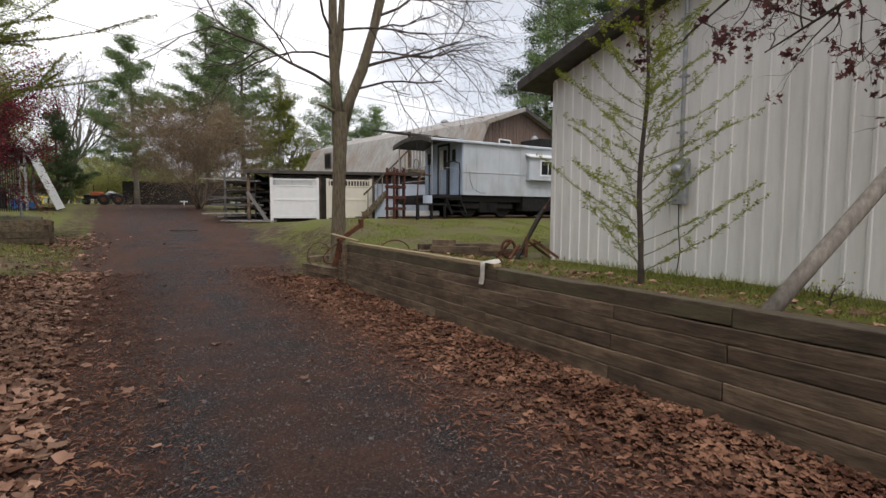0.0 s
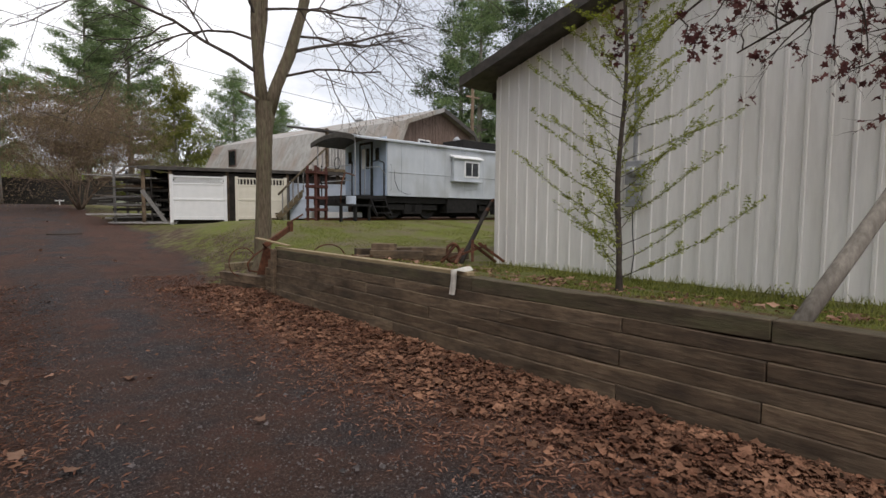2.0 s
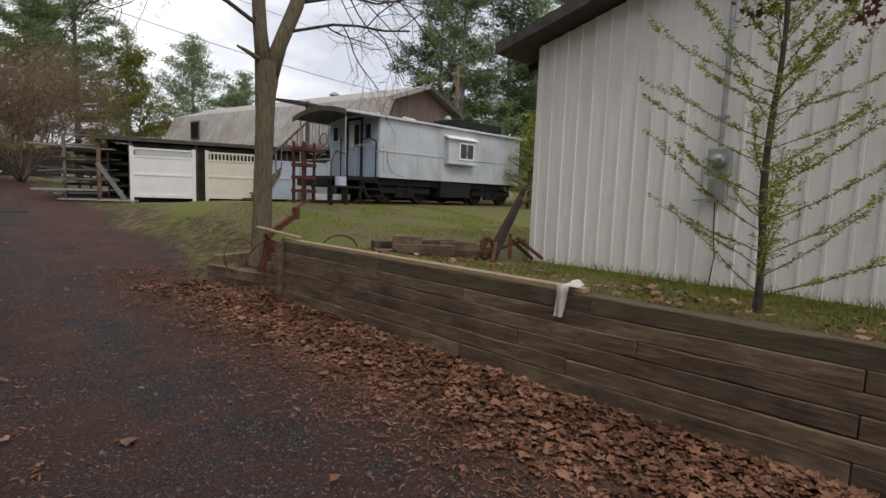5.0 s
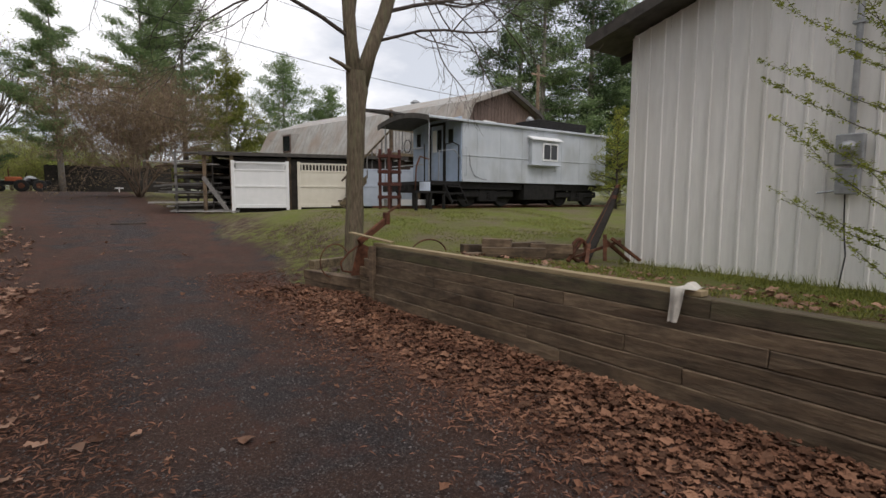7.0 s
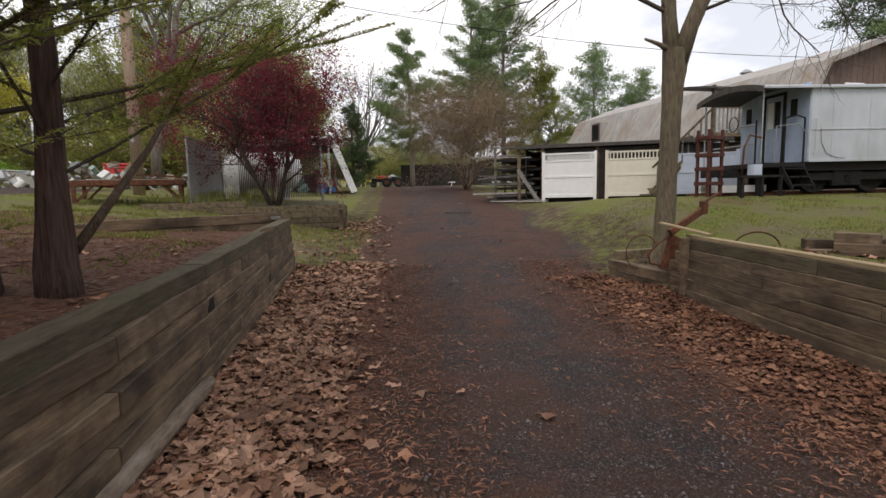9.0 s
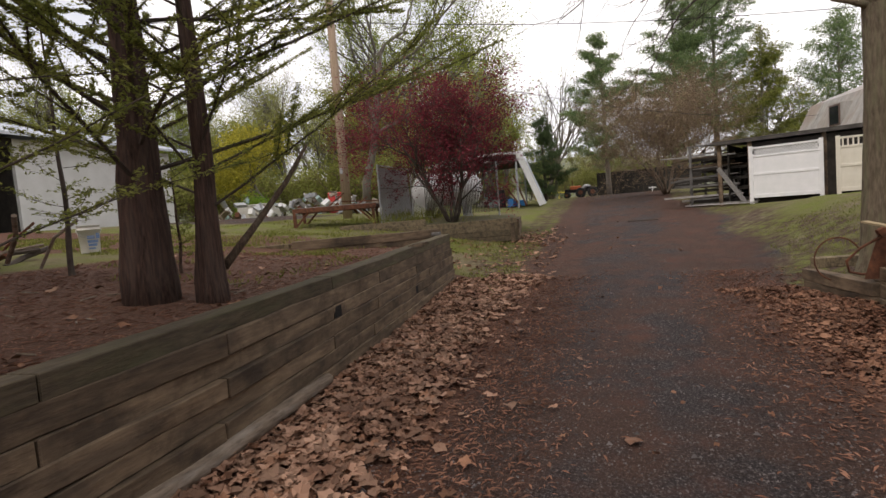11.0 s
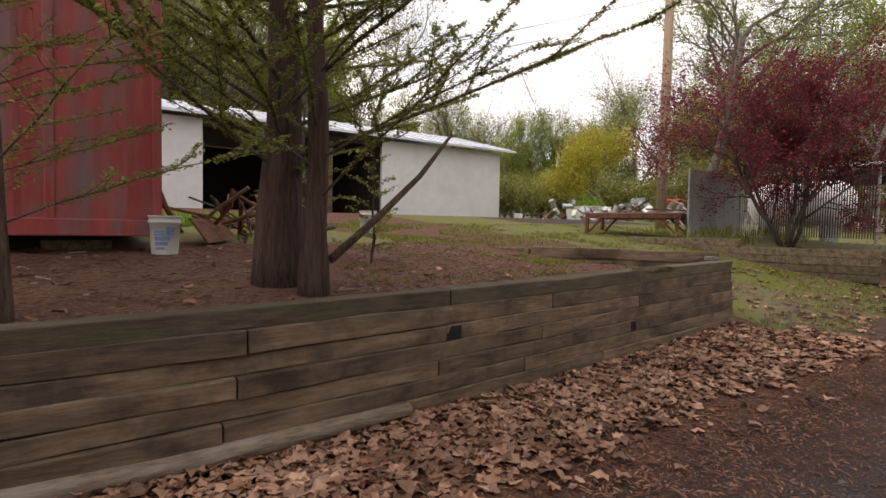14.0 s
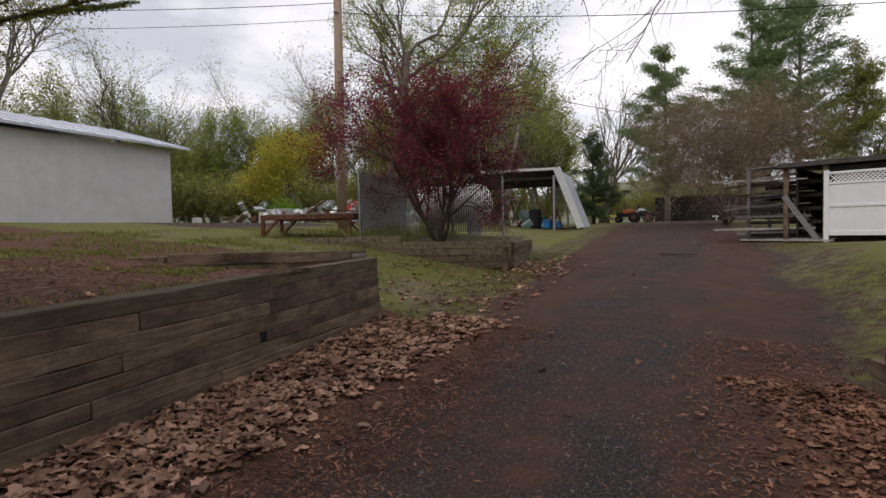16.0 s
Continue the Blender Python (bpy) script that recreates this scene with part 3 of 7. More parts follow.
def ground_material():
    m = bpy.data.materials.new("ground_mixed")
    m.use_nodes = True
    t = m.node_tree
    p = t.nodes["Principled BSDF"]
    p.inputs["Roughness"].default_value = 0.92
    p.inputs["Specular IOR Level"].default_value = 0.18
    co = t.nodes.new("ShaderNodeTexCoord")

    def nz(scale, detail=5, rough=0.6):
        n = t.nodes.new("ShaderNodeTexNoise")
        n.inputs["Scale"].default_value = scale
        n.inputs["Detail"].default_value = detail
        n.inputs["Roughness"].default_value = rough
        t.links.new(co.outputs["Object"], n.inputs["Vector"])
        return n.outputs[0]

    def ramp(src, stops):
        r = t.nodes.new("ShaderNodeValToRGB")
        e = r.color_ramp.elements
        while len(e) < len(stops):
            e.new(0.5)
        for k, (pos, c) in zip(e, stops):
            k.position = pos
            k.color = (*c, 1) if len(c) == 3 else (c[0], c[0], c[0], 1)
        t.links.new(src, r.inputs["Fac"])
        return r.outputs[0]

    def mix(fac, a, b, mode="MIX"):
        x = t.nodes.new("ShaderNodeMix")
        x.data_type = "RGBA"
        x.blend_type = mode
        if isinstance(fac, float):
            x.inputs["Factor"].default_value = fac
        else:
            t.links.new(fac, x.inputs["Factor"])
        t.links.new(a, x.inputs["A"])
        t.links.new(b, x.inputs["B"])
        return x.outputs["Result"]

    def edge(name, noise_src, amount):
        a = t.nodes.new("ShaderNodeAttribute")
        a.attribute_name = name
        s = t.nodes.new("ShaderNodeMath")
        s.operation = "MULTIPLY_ADD"
        t.links.new(noise_src, s.inputs[0])
        s.inputs[1].default_value = amount
        t.links.new(a.outputs["Fac"], s.inputs[2])
        r = t.nodes.new("ShaderNodeMapRange")
        r.inputs["From Min"].default_value, r.inputs["From Max"].default_value = amount * 0.5 + 0.32, amount * 0.5 + 0.62
        t.links.new(s.outputs[0], r.inputs["Value"])
        return r.outputs[0]

    fine, mid, broad = nz(70, 3, 0.7), nz(9, 6), nz(0.9, 5)
    grit = nz(60, 6, 0.9)
    gravel = ramp(grit, [(0.38, (0.011, 0.009, 0.0095)), (0.53, (0.042, 0.036, 0.036)), (0.64, (0.22, 0.195, 0.19))])
    dirt = ramp(grit, [(0.36, (0.026, 0.015, 0.012)), (0.54, (0.074, 0.044, 0.034)), (0.66, (0.20, 0.14, 0.11))])
    red = ramp(fine, [(0.3, (0.070, 0.032, 0.023)), (0.7, (0.14, 0.066, 0.046))])
    road = mix(ramp(broad, [(0.43, (0.05, 0.05, 0.05)), (0.56, (0.95, 0.95, 0.95))]), gravel, dirt)
    road = mix(edge("dirt", nz(2.2, 6), 1.3), road, mix(ramp(nz(3.0, 5), [(0.5, (0, 0, 0)), (0.68, (0.7, 0.7, 0.7))]), dirt, red))
    road = mix(ramp(nz(1.7, 5), [(0.52, (0, 0, 0)), (0.68, (0.65, 0.65, 0.65))]), road, red)
    grass = ramp(fine, [(0.25, (0.070, 0.088, 0.018)), (0.6, (0.146, 0.164, 0.034)), (0.8, (0.22, 0.21, 0.07))])
    grass = mix(ramp(nz(2.6, 6), [(0.45, (0, 0, 0)), (0.62, (0.55, 0.55, 0.55))]), grass, ramp(fine, [(0.3, (0.09, 0.085, 0.032)), (0.7, (0.19, 0.165, 0.07))]))
    bare = ramp(mid, [(0.3, (0.11, 0.085, 0.055)), (0.7, (0.20, 0.16, 0.11))])
    lawn = mix(ramp(nz(0.75, 6), [(0.43, (0, 0, 0)), (0.64, (0.85, 0.85, 0.85))]), grass, bare)
    mulch = ramp(nz(38, 4, 0.7), [(0.3, (0.070, 0.037, 0.026)), (0.55, (0.15, 0.085, 0.062)), (0.75, (0.26, 0.17, 0.13))])
    litter = ramp(nz(26, 4, 0.7), [(0.3, (0.06, 0.028, 0.019)), (0.55, (0.125, 0.064, 0.043)), (0.78, (0.24, 0.14, 0.098))])
    verge = mix(ramp(nz(4.5, 6), [(0.4, (0, 0, 0)), (0.62, (1, 1, 1))]), dirt, lawn)
    col = mix(edge("verge", nz(1.6, 6), 1.0), lawn, verge)
    col = mix(edge("road", nz(3.5, 7, 0.7), 1.2), col, road)
    col = mix(edge("mulch", mid, 0.6), col, mulch)
    col = mix(edge("litter", mid, 0.8), col, litter)
    t.links.new(col, p.inputs["Base Color"])
    bn = t.nodes.new("ShaderNodeBump")
    bn.inputs["Strength"].default_value = 0.8
    bn.inputs["Distance"].default_value = 0.02
    ad = t.nodes.new("ShaderNodeMath")
    t.links.new(grit, ad.inputs[0])
    t.links.new(mid, ad.inputs[1])
    t.links.new(ad.outputs[0], bn.inputs["Height"])
    t.links.new(bn.outputs[0], p.inputs["Normal"])
    return m


build_ground()


# ---- timber retaining walls ----
def timber_mesh(length, w, h, seed):
    rng = np.random.default_rng(seed)
    a = Acc()
    n = max(2, int(length / 0.35))
    ring = [(-w / 2, -h / 2), (w / 2, -h / 2), (w / 2, h / 2), (-w / 2, h / 2)]
    vs, fs = [], []
    for i in range(n + 1):
        y = length * i / n
        for cx, cz in ring:
            vs.append((cx + rng.normal(0, 0.004), y, cz + rng.normal(0, 0.0035)))
    for i in range(n):
        for k in range(4):
            fs.append((i * 4 + k, i * 4 + (k + 1) % 4, i * 4 + 4 + (k + 1) % 4, i * 4 + 4 + k))
    fs += [(3, 2, 1, 0), tuple(n * 4 + k for k in range(4))]
    a.add(vs, fs)
    return mesh_of("timber", a, 0.006)


def lay_timber(wall, p, q, z_top, h, w, material, seed):
    p, q = Vector((*p, z_top - h / 2)), Vector((*q, z_top - h / 2))
    d = q - p
    ob = new("timber", timber_mesh(d.length - 0.005, w, h - 0.002, seed))
    ob.data.materials.append(material)
    ob.parent = wall
    ob.matrix_basis = Matrix.Translation(p) @ pose(0, 0, 0, 0, 0, math.degrees(math.atan2(-d.x, d.y)))
    return ob


H = 0.138
wall_r = thing("retaining_wall", (0, 0, 0), 0, "weathered brown timber retaining wall along the gravel drive", "retaining wall", "timber retaining walls")
BREAKS_R = [
    [-4, -1.2, 1.78, 4.35, 6.85, 8.95],
    [-4, -2.2, 0.2, 2.75, 5.6, 7.7, 8.95],
    [-4, -0.9, 1.79, 3.97, 6.2, 7.5, 8.95],
    [-4, -1.9, 0.4, 2.75, 4.98, 7.0, 8.95],
    [-4, -0.6, 1.80, 4.5, 6.0, 9.3],
    [-4, -1.5, 0.5, 2.76, 5.6, 7.6, 9.3],
    [-4, -2.0, 1.5, 4.1, 6.6, 9.3],
]
TOPS_R = [0.85, 0.715, 0.598, 0.475, 0.345, 0.214, 0.085, -0.05]
for c, row in enumerate(BREAKS_R):
    for i, (y0, y1) in enumerate(zip(row, row[1:])):
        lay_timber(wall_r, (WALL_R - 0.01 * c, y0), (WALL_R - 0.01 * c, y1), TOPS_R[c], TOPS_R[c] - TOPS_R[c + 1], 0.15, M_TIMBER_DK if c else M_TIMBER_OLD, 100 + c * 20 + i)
# stepped end of the wall round the tree
for c, (y0, y1) in enumerate([(8.97, 9.10), (8.97, 9.22), (8.97, 9.36), (8.97, 9.45)]):
    lay_timber(wall_r, (WALL_R - 0.02, y0), (WALL_R - 0.02, y1), 0.80 - c * H, H, 0.15, M_TIMBER, 300 + c)
part("post", Acc().box(WALL_R - 0.16, WALL_R - 0.09, 8.86, 8.95, -0.1, 0.86), M_TIMBER, wall_r, bevel=0.005)
lay_timber(wall_r, (WALL_R - 0.10, 9.32), (3.62, 10.65), 0.36, 0.15, 0.16, M_TIMBER, 320)
lay_timber(wall_r, (WALL_R - 0.09, 9.3), (3.63, 10.6), 0.21, 0.15, 0.16, M_TIMBER, 321)
lay_timber(wall_r, (3.68, 10.62), (4.7, 10.9), 0.5, 0.14, 0.14, M_TIMBER_X, 322)

wall_l = thing("retaining_wall", (0, 0, 0), 0, "weathered timber retaining wall holding up a mulched terrace", "retaining wall", "timber retaining walls")
BREAKS_L = [
    [-3, 0.3, 2.2, 4.12, 6.72, 9.3, 11.5],
    [-3, -0.8, 1.5, 3.0, 5.23, 7.9, 11.5],
    [-3, 0.1, 2.4, 4.08, 6.68, 9.28, 11.5],
    [-3, -0.5, 2.6, 5.17, 7.74, 9.9, 11.5],
    [-3, 0.6, 1.9, 4.05, 6.6, 9.1, 11.5],
    [-3, -1.0, 2.2, 5.09, 7.5, 11.5],
    [-3, -0.2, 2.0, 4.4, 6.3, 8.6, 11.5],
]
DROPS_L = [0, 0.125, 0.265, 0.385, 0.51, 0.63, 0.745, 0.87]


def left_top(y):
    return interp(y, [(-3, 0.90), (4, 0.955), (7, 1.0), (11.5, 1.09)])


for c, row in enumerate(BREAKS_L):
    for i, (y0, y1) in enumerate(zip(row, row[1:])):
        ym = (y0 + y1) / 2
        o = -0.012 * c
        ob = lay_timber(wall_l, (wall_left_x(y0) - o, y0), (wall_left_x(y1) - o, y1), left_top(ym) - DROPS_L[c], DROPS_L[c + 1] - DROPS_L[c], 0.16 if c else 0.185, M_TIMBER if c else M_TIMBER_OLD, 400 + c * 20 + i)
        tilt = math.degrees(math.atan2(left_top(y1) - left_top(y0), y1 - y0))
        ob.matrix_basis = Matrix.Translation((0, 0, -(left_top(ym) - left_top(y0)))) @ ob.matrix_basis @ pose(0, 0, 0, tilt, 0, 0)
# drain holes: black blocks just proud of the timbers paint the shaded inside
for y, c in ((6.75, 2), (9.12, 4)):
    x = wall_left_x(y)
    z = left_top(y) - DROPS_L[c]
    part("drain_hole", Acc().box(x + 0.02, x + 0.084 + 0.012 * c, y - 0.06, y + 0.07, z - 0.11, z - 0.01), M_BLACKIRON, wall_l)
# the return at the far end
lay_timber(wall_l, (-3.95, 10.15), (-1.76, 11.50), 1.22 - 0.03, 0.15, 0.15, M_TIMBER, 520)
lay_timber(wall_l, (-3.95, 10.17), (-1.74, 11.52), 1.04, 0.15, 0.15, M_TIMBER, 521)
lay_timber(wall_l, (-3.95, 10.17), (-1.74, 11.52), 0.89, 0.15, 0.15, M_TIMBER, 522)
lay_timber(wall_l, (-3.95, 10.17), (-1.72, 11.54), 0.74, 0.15, 0.15, M_TIMBER, 523)
lay_timber(wall_l, (-3.95, 10.17), (-1.72, 11.54), 0.59, 0.15, 0.15, M_TIMBER, 524)
lay_timber(wall_l, (-6.1, 9.35), (-3.98, 10.14), 1.16, 0.15, 0.15, M_TIMBER_X, 525)
lay_timber(wall_l, (-7.6, 9.0), (-6.7, 9.2), 1.27, 0.14, 0.15, M_TIMBER_X, 526)


# ---- white steel shed beside the drive ----
def ribbed_panel(x, y0, y1, z0, ztop, rib=0.2286, depth=0.021):
    """An upright sheet facing -x with raised ribs; its top follows ztop(y)."""
    a = Acc()
    n = int(round((y1 - y0) / rib))
    prof = []
    for i in range(n):
        s = y0 + i * rib
        prof += [(s, 0), (s + rib - 0.048, 0), (s + rib - 0.038, depth), (s + rib - 0.010, depth)]
    prof.append((y1, 0))
    vs = [(x - d, y, z0) for y, d in prof] + [(x - d, y, ztop(y)) for y, d in prof]
    k = len(prof)
    a.add(vs, [(i, i + 1, k + i + 1, k + i) for i in range(k - 1)])
    return a


SX, SY0, SY1, SZ = 7.5, -4.6, 7.4, 0.5
RIDGE = (SY0 + SY1) / 2


def shed_top(y):
    return 3.93 + 0.27 * (6.0 - abs(y - RIDGE))


shed = thing("metal_shed", (0, 0, 0), 0, "large white ribbed steel shed with dark gable roof edge", "shed")
y = SY1
k = 0
while y > SY0 + 0.01:
    y0 = max(SY0, y - 0.9144)
    n = max(1, round((y - y0) / 0.2286))
    part("wall_panel", ribbed_panel(SX, y - n * 0.2286, y, SZ, shed_top), M_WHITEMETAL, shed)
    y -= n * 0.2286
part("side_wall", Acc().box(SX + 0.02, SX + 14, SY1 - 0.06, SY1, SZ, 3.93), M_WHITEMETAL, shed)
part("back_wall", Acc().box(SX + 13.9, SX + 14, SY0, SY1 - 0.07, SZ, 3.9), M_WHITEMETAL, shed)
part("inner_wall", Acc().prism([(SX + 0.03, SY0, SZ), (SX + 0.03, SY1 - 0.07, SZ), (SX + 0.03, SY1 - 0.07, 3.9), (SX + 0.03, RIDGE, 5.5), (SX + 0.03, SY0, 3.9)], (0, 0, 0), (0.08, 0, 0)), M_DARKIN, shed)
part("corner_trim", Acc().box(SX - 0.03, SX + 0.09, SY1 - 0.08, SY1 + 0.015, SZ, 3.9), M_WHITEMETAL, shed, bevel=0.004)
for s in (1, -1):
    e = RIDGE + s * 6.55
    ez = shed_top(RIDGE) - 0.27 * 6.55
    part("roof", Acc().prism([(SX - 0.42, RIDGE, shed_top(RIDGE) + 0.03), (SX - 0.42, e, ez + 0.03), (SX - 0.42, e, ez + 0.15), (SX - 0.42, RIDGE, shed_top(RIDGE) + 0.15)], (0, 0, 0), (14.8, 0, 0)), M_ROOFDARK, shed)
    part("fascia", Acc().prism([(SX - 0.46, RIDGE, shed_top(RIDGE) + 0.02), (SX - 0.46, e, ez + 0.02), (SX - 0.46, e, ez + 0.19), (SX - 0.46, RIDGE, shed_top(RIDGE) + 0.19)], (0, 0, 0), (0.035, 0, 0)), M_ROOFDARK, shed)
for x in np.arange(SX + 0.4, SX + 14, 1.2):
    part("rafter_tail", Acc().bar((x, SY1 - 0.1, 3.87), (x, SY1 + 0.5, 3.73), 0.05, 0.12), M_DARKIN, shed)


# ---- caboose on its rails ----
def wheel_acc(x, y, z, r, w):
    a = Acc()
    n = 20
    prof = [(0.0, -w / 2), (r * 0.8, -w / 2), (r * 0.84, -w / 2 - 0.01), (r, -w / 2 - 0.01), (r, w / 2), (r * 1.06, w / 2), (r * 1.06, w / 2 + 0.03), (0.0, w / 2 + 0.03)]
    vs = []
    for i in range(n):
        t = 2 * math.pi * i / n
        vs += [(x + pr * math.cos(t), y + py, z + pr * math.sin(t)) for pr, py in prof]
    m = len(prof)
    fs = [(i * m + k, ((i + 1) % n) * m + k, ((i + 1) % n) * m + k + 1, i * m + k + 1) for i in range(n) for k in range(m - 1)]
    return a.add(vs, fs)


def build_caboose():
    c = thing("caboose", (10.6, 15.35, 1.18), 0, "pale blue railway caboose with bay window on black trucks", "train car")
    L, Wd, zb, zt = 7.2, 2.75, 0.86, 2.72
    part("body", Acc().box(0, L, 0, Wd, zb, zt), M_CABOOSE, c, bevel=0.02)
    part("end_wall", Acc().box(-0.02, 0.0, 0.03, Wd - 0.03, zb, zt + 0.12), M_CABEND, c)
    # belt rail, bottom sill, rivet strips
    part("belt_rail", Acc().box(0.0, L, -0.018, 0.0, 1.64, 1.68), M_CABOOSE, c, bevel=0.005)
    part("side_sill", Acc().box(0.0, L, -0.025, 0.0, zb - 0.02, zb + 0.05), M_CABOOSE, c, bevel=0.005)
    part("eave_strip", Acc().box(-0.05, L + 0.05, -0.045, 0.0, zt - 0.05, zt + 0.03), M_CABOOSE, c, bevel=0.008)
    for i in range(7):
        x = 0.6 + i * 1.0
        part("seam", Acc().box(x - 0.012, x + 0.012, -0.008, 0.0, zb + 0.05, zt - 0.05), M_CABOOSE, c)
    # arched roof, longer than the body over the platform
    prof = []
    for i in range(13):
        t = -1 + 2 * i / 12
        prof.append((-1.35, Wd / 2 + t * (Wd / 2 + 0.10), zt + 0.20 * (1 - t * t)))
    prof += [(p[0], p[1], p[2] - 0.05) for p in prof[::-1]]
    part("roof", Acc().prism(prof, (0, 0, 0), (L + 1.7, 0, 0)), M_CABOOSE, c)
    part("soffit", Acc().prism([(-1.34, p[1] * 0.98 + 0.03, p[2] - (0.055 if i < 13 else 0.03)) for i, p in enumerate(prof)], (0, 0, 0), (1.31, 0, 0)), M_ROOFDARK, c)
    arch = [(-1.38, p[1], p[2] + (0.01 if i < 13 else -0.09)) for i, p in enumerate(prof)]
    part("roof_trim", Acc().prism(arch, (0, 0, 0), (0.05, 0, 0)), M_ROOFDARK, c)
    # bay window
    bay = part("bay", Acc().box(2.9, 4.30, -0.16, 0.0, 1.50, 2.34), M_CABOOSE, c, bevel=0.01)
    part("bay_hood", Acc().prism([(2.82, 0.0, 2.46), (2.82, -0.26, 2.34), (2.82, -0.26, 2.31), (2.82, 0.0, 2.40)], (0, 0, 0), (1.56, 0, 0)), M_VINYLW, bay)
    part("bay_sill", Acc().box(2.86, 4.34, -0.24, 0.0, 1.45, 1.50), M_CABOOSE, bay, bevel=0.008)
    w = part("window", Acc().box(3.42, 4.20, -0.185, -0.160, 1.62, 2.24), M_VINYLW, c, bevel=0.006)
    part("pane", Acc().box(3.48, 3.79, -0.192, -0.186, 1.68, 2.18), M_GLASS, w)
    part("pane", Acc().box(3.83, 4.14, -0.192, -0.186, 1.68, 2.18), M_GLASS, w)
    # end door and its frame
    d = part("door", Acc().box(-0.05, -0.021, 0.93, 1.60, zb + 0.05, zb + 1.80), M_CABEND, c, bevel=0.008)
    part("frame", Acc().box(-0.06, -0.022, 0.85, 0.93, zb, zb + 1.88).box(-0.06, -0.022, 1.60, 1.68, zb, zb + 1.88).box(-0.06, -0.022, 0.93, 1.60, zb + 1.80, zb + 1.88), M_BLACKIRON, d)
    part("pane", Acc().box(-0.057, -0.051, 1.02, 1.24, zb + 0.95, zb + 1.66), M_GLASS, d)
    part("pane", Acc().box(-0.057, -0.051, 1.29, 1.51, zb + 0.95, zb + 1.66), M_VINYLW, d)
    for yy in (0.35, 2.15):
        ew = part("window", Acc().box(-0.05, -0.021, yy, yy + 0.36, 2.0, 2.55), M_CABEND, c, bevel=0.006)
        part("pane", Acc().box(-0.056, -0.051, yy + 0.06, yy + 0.30, 2.06, 2.49), M_GLASS, ew)
    # platform, steps, railings
    part("platform", Acc().box(-1.15, 0.0, 0.05, Wd - 0.05, 0.72, 0.84), M_BLACKIRON, c, bevel=0.01)
    st = part("steps", Acc().box(-0.62, -0.10, -0.10, 0.10, 0.66, 0.70).box(-0.62, -0.10, -0.22, -0.02, 0.45, 0.49).box(-0.62, -0.10, -0.34, -0.14, 0.24, 0.28), M_BLACKIRON, c)
    part("stringer", Acc().prism([(-0.66, 0.14, 0.86), (-0.66, -0.36, 0.22), (-0.66, -0.36, 0.12), (-0.66, 0.14, 0.55)], (0, 0, 0), (0.03, 0, 0)), M_BLACKIRON, st)
    part("stringer", Acc().prism([(-0.09, 0.14, 0.86), (-0.09, -0.36, 0.22), (-0.09, -0.36, 0.12), (-0.09, 0.14, 0.55)], (0, 0, 0), (0.03, 0, 0)), M_BLACKIRON, st)
    for x, y0 in ((-0.62, 0.06), (-0.10, 0.06), (-1.08, 0.5), (-1.08, Wd - 0.15)):
        part("railing_post", Acc().tube([(x, y0, 0.84), (x, y0, 1.95)], 0.022, 8), M_BLACKIRON, c)
    part("railing", Acc().tube([(-0.62, 0.06, 1.95), (-0.36, 0.02, 2.02), (-0.10, 0.06, 1.95)], 0.02, 8), M_BLACKIRON, c)
    part("railing", Acc().tube([(-1.08, 0.5, 1.85), (-1.08, Wd - 0.15, 1.85)], 0.02, 8), M_GREYMETAL, c)
    part("railing", Acc().tube([(-1.08, 0.5, 1.35), (-1.08, Wd - 0.15, 1.35)], 0.016, 8), M_GREYMETAL, c)
    part("railing", Acc().tube([(-0.85, 0.1, 0.84), (-0.85, 0.06, 1.75), (-0.30, 0.02, 1.80), (-0.05, 0.02, 1.55)], 0.016, 8), M_GREYMETAL, c)
    for yy in (0.1, Wd - 0.1):
        part("roof_post", Acc().tube([(-1.2, yy, 0.84), (-1.2, yy, zt + 0.1)], 0.02, 8), M_GREYMETAL, c)
    part("brake_wheel", Acc().tube([(-1.12 , 1.4 + 0.2 * math.cos(a), 1.95 + 0.2 * math.sin(a)) for a in np.linspace(0, 2 * math.pi, 17)], 0.014, 6), M_BLACKIRON, c)
    # running gear
    part("underframe", Acc().box(0.05, L - 0.05, 0.12, Wd - 0.25, 0.62, zb - 0.005).box(2.3, 4.7, 0.9, Wd - 0.2, 0.2, 0.6).box(-1.3, 0.05, 1.1, 1.65, 0.5, 0.72), M_BLACKIRON, c)
    # added black board, stands in for the shade seen between the wheels
    part("far_shade_board", Acc().box(0.1, L - 0.1, Wd - 0.34, Wd - 0.26, 0.10, 0.66), M_BLACKIRON, c)
    part("tool_box", Acc().box(2.75, 4.3, 0.03, 0.5, 0.28, zb - 0.03), M_BLACKIRON, c, bevel=0.01)
    part("coupler", Acc().box(-1.75, -1.15, 1.25, 1.5, 0.52, 0.72).box(-1.95, -1.7, 1.2, 1.55, 0.5, 0.76), M_BLACKIRON, c, bevel=0.02)
    for cx in (1.25, 5.75):
        tk = part("truck", Acc().box(cx - 1.15, cx + 1.15, 0.20, 0.32, 0.36, 0.58).box(cx - 0.4, cx + 0.4, 0.18, 0.34, 0.22, 0.68).box(cx - 1.15, cx + 1.15, Wd - 0.54, Wd - 0.42, 0.40, 0.56).box(cx - 0.3, cx + 0.3, 0.5, Wd - 0.5, 0.38, 0.56), M_BLACKIRON, c, bevel=0.02)
        for wx in (cx - 0.78, cx + 0.78):
            for wy in (0.42, Wd - 0.62):
                part("wheel", wheel_acc(wx, wy, 0.46, 0.40, 0.10), M_BLACKIRON, tk, smooth=False)
            part("axle", Acc().tube([(wx, 0.5, 0.46), (wx, Wd - 0.5, 0.46)], 0.06, 8), M_BLACKIRON, tk)
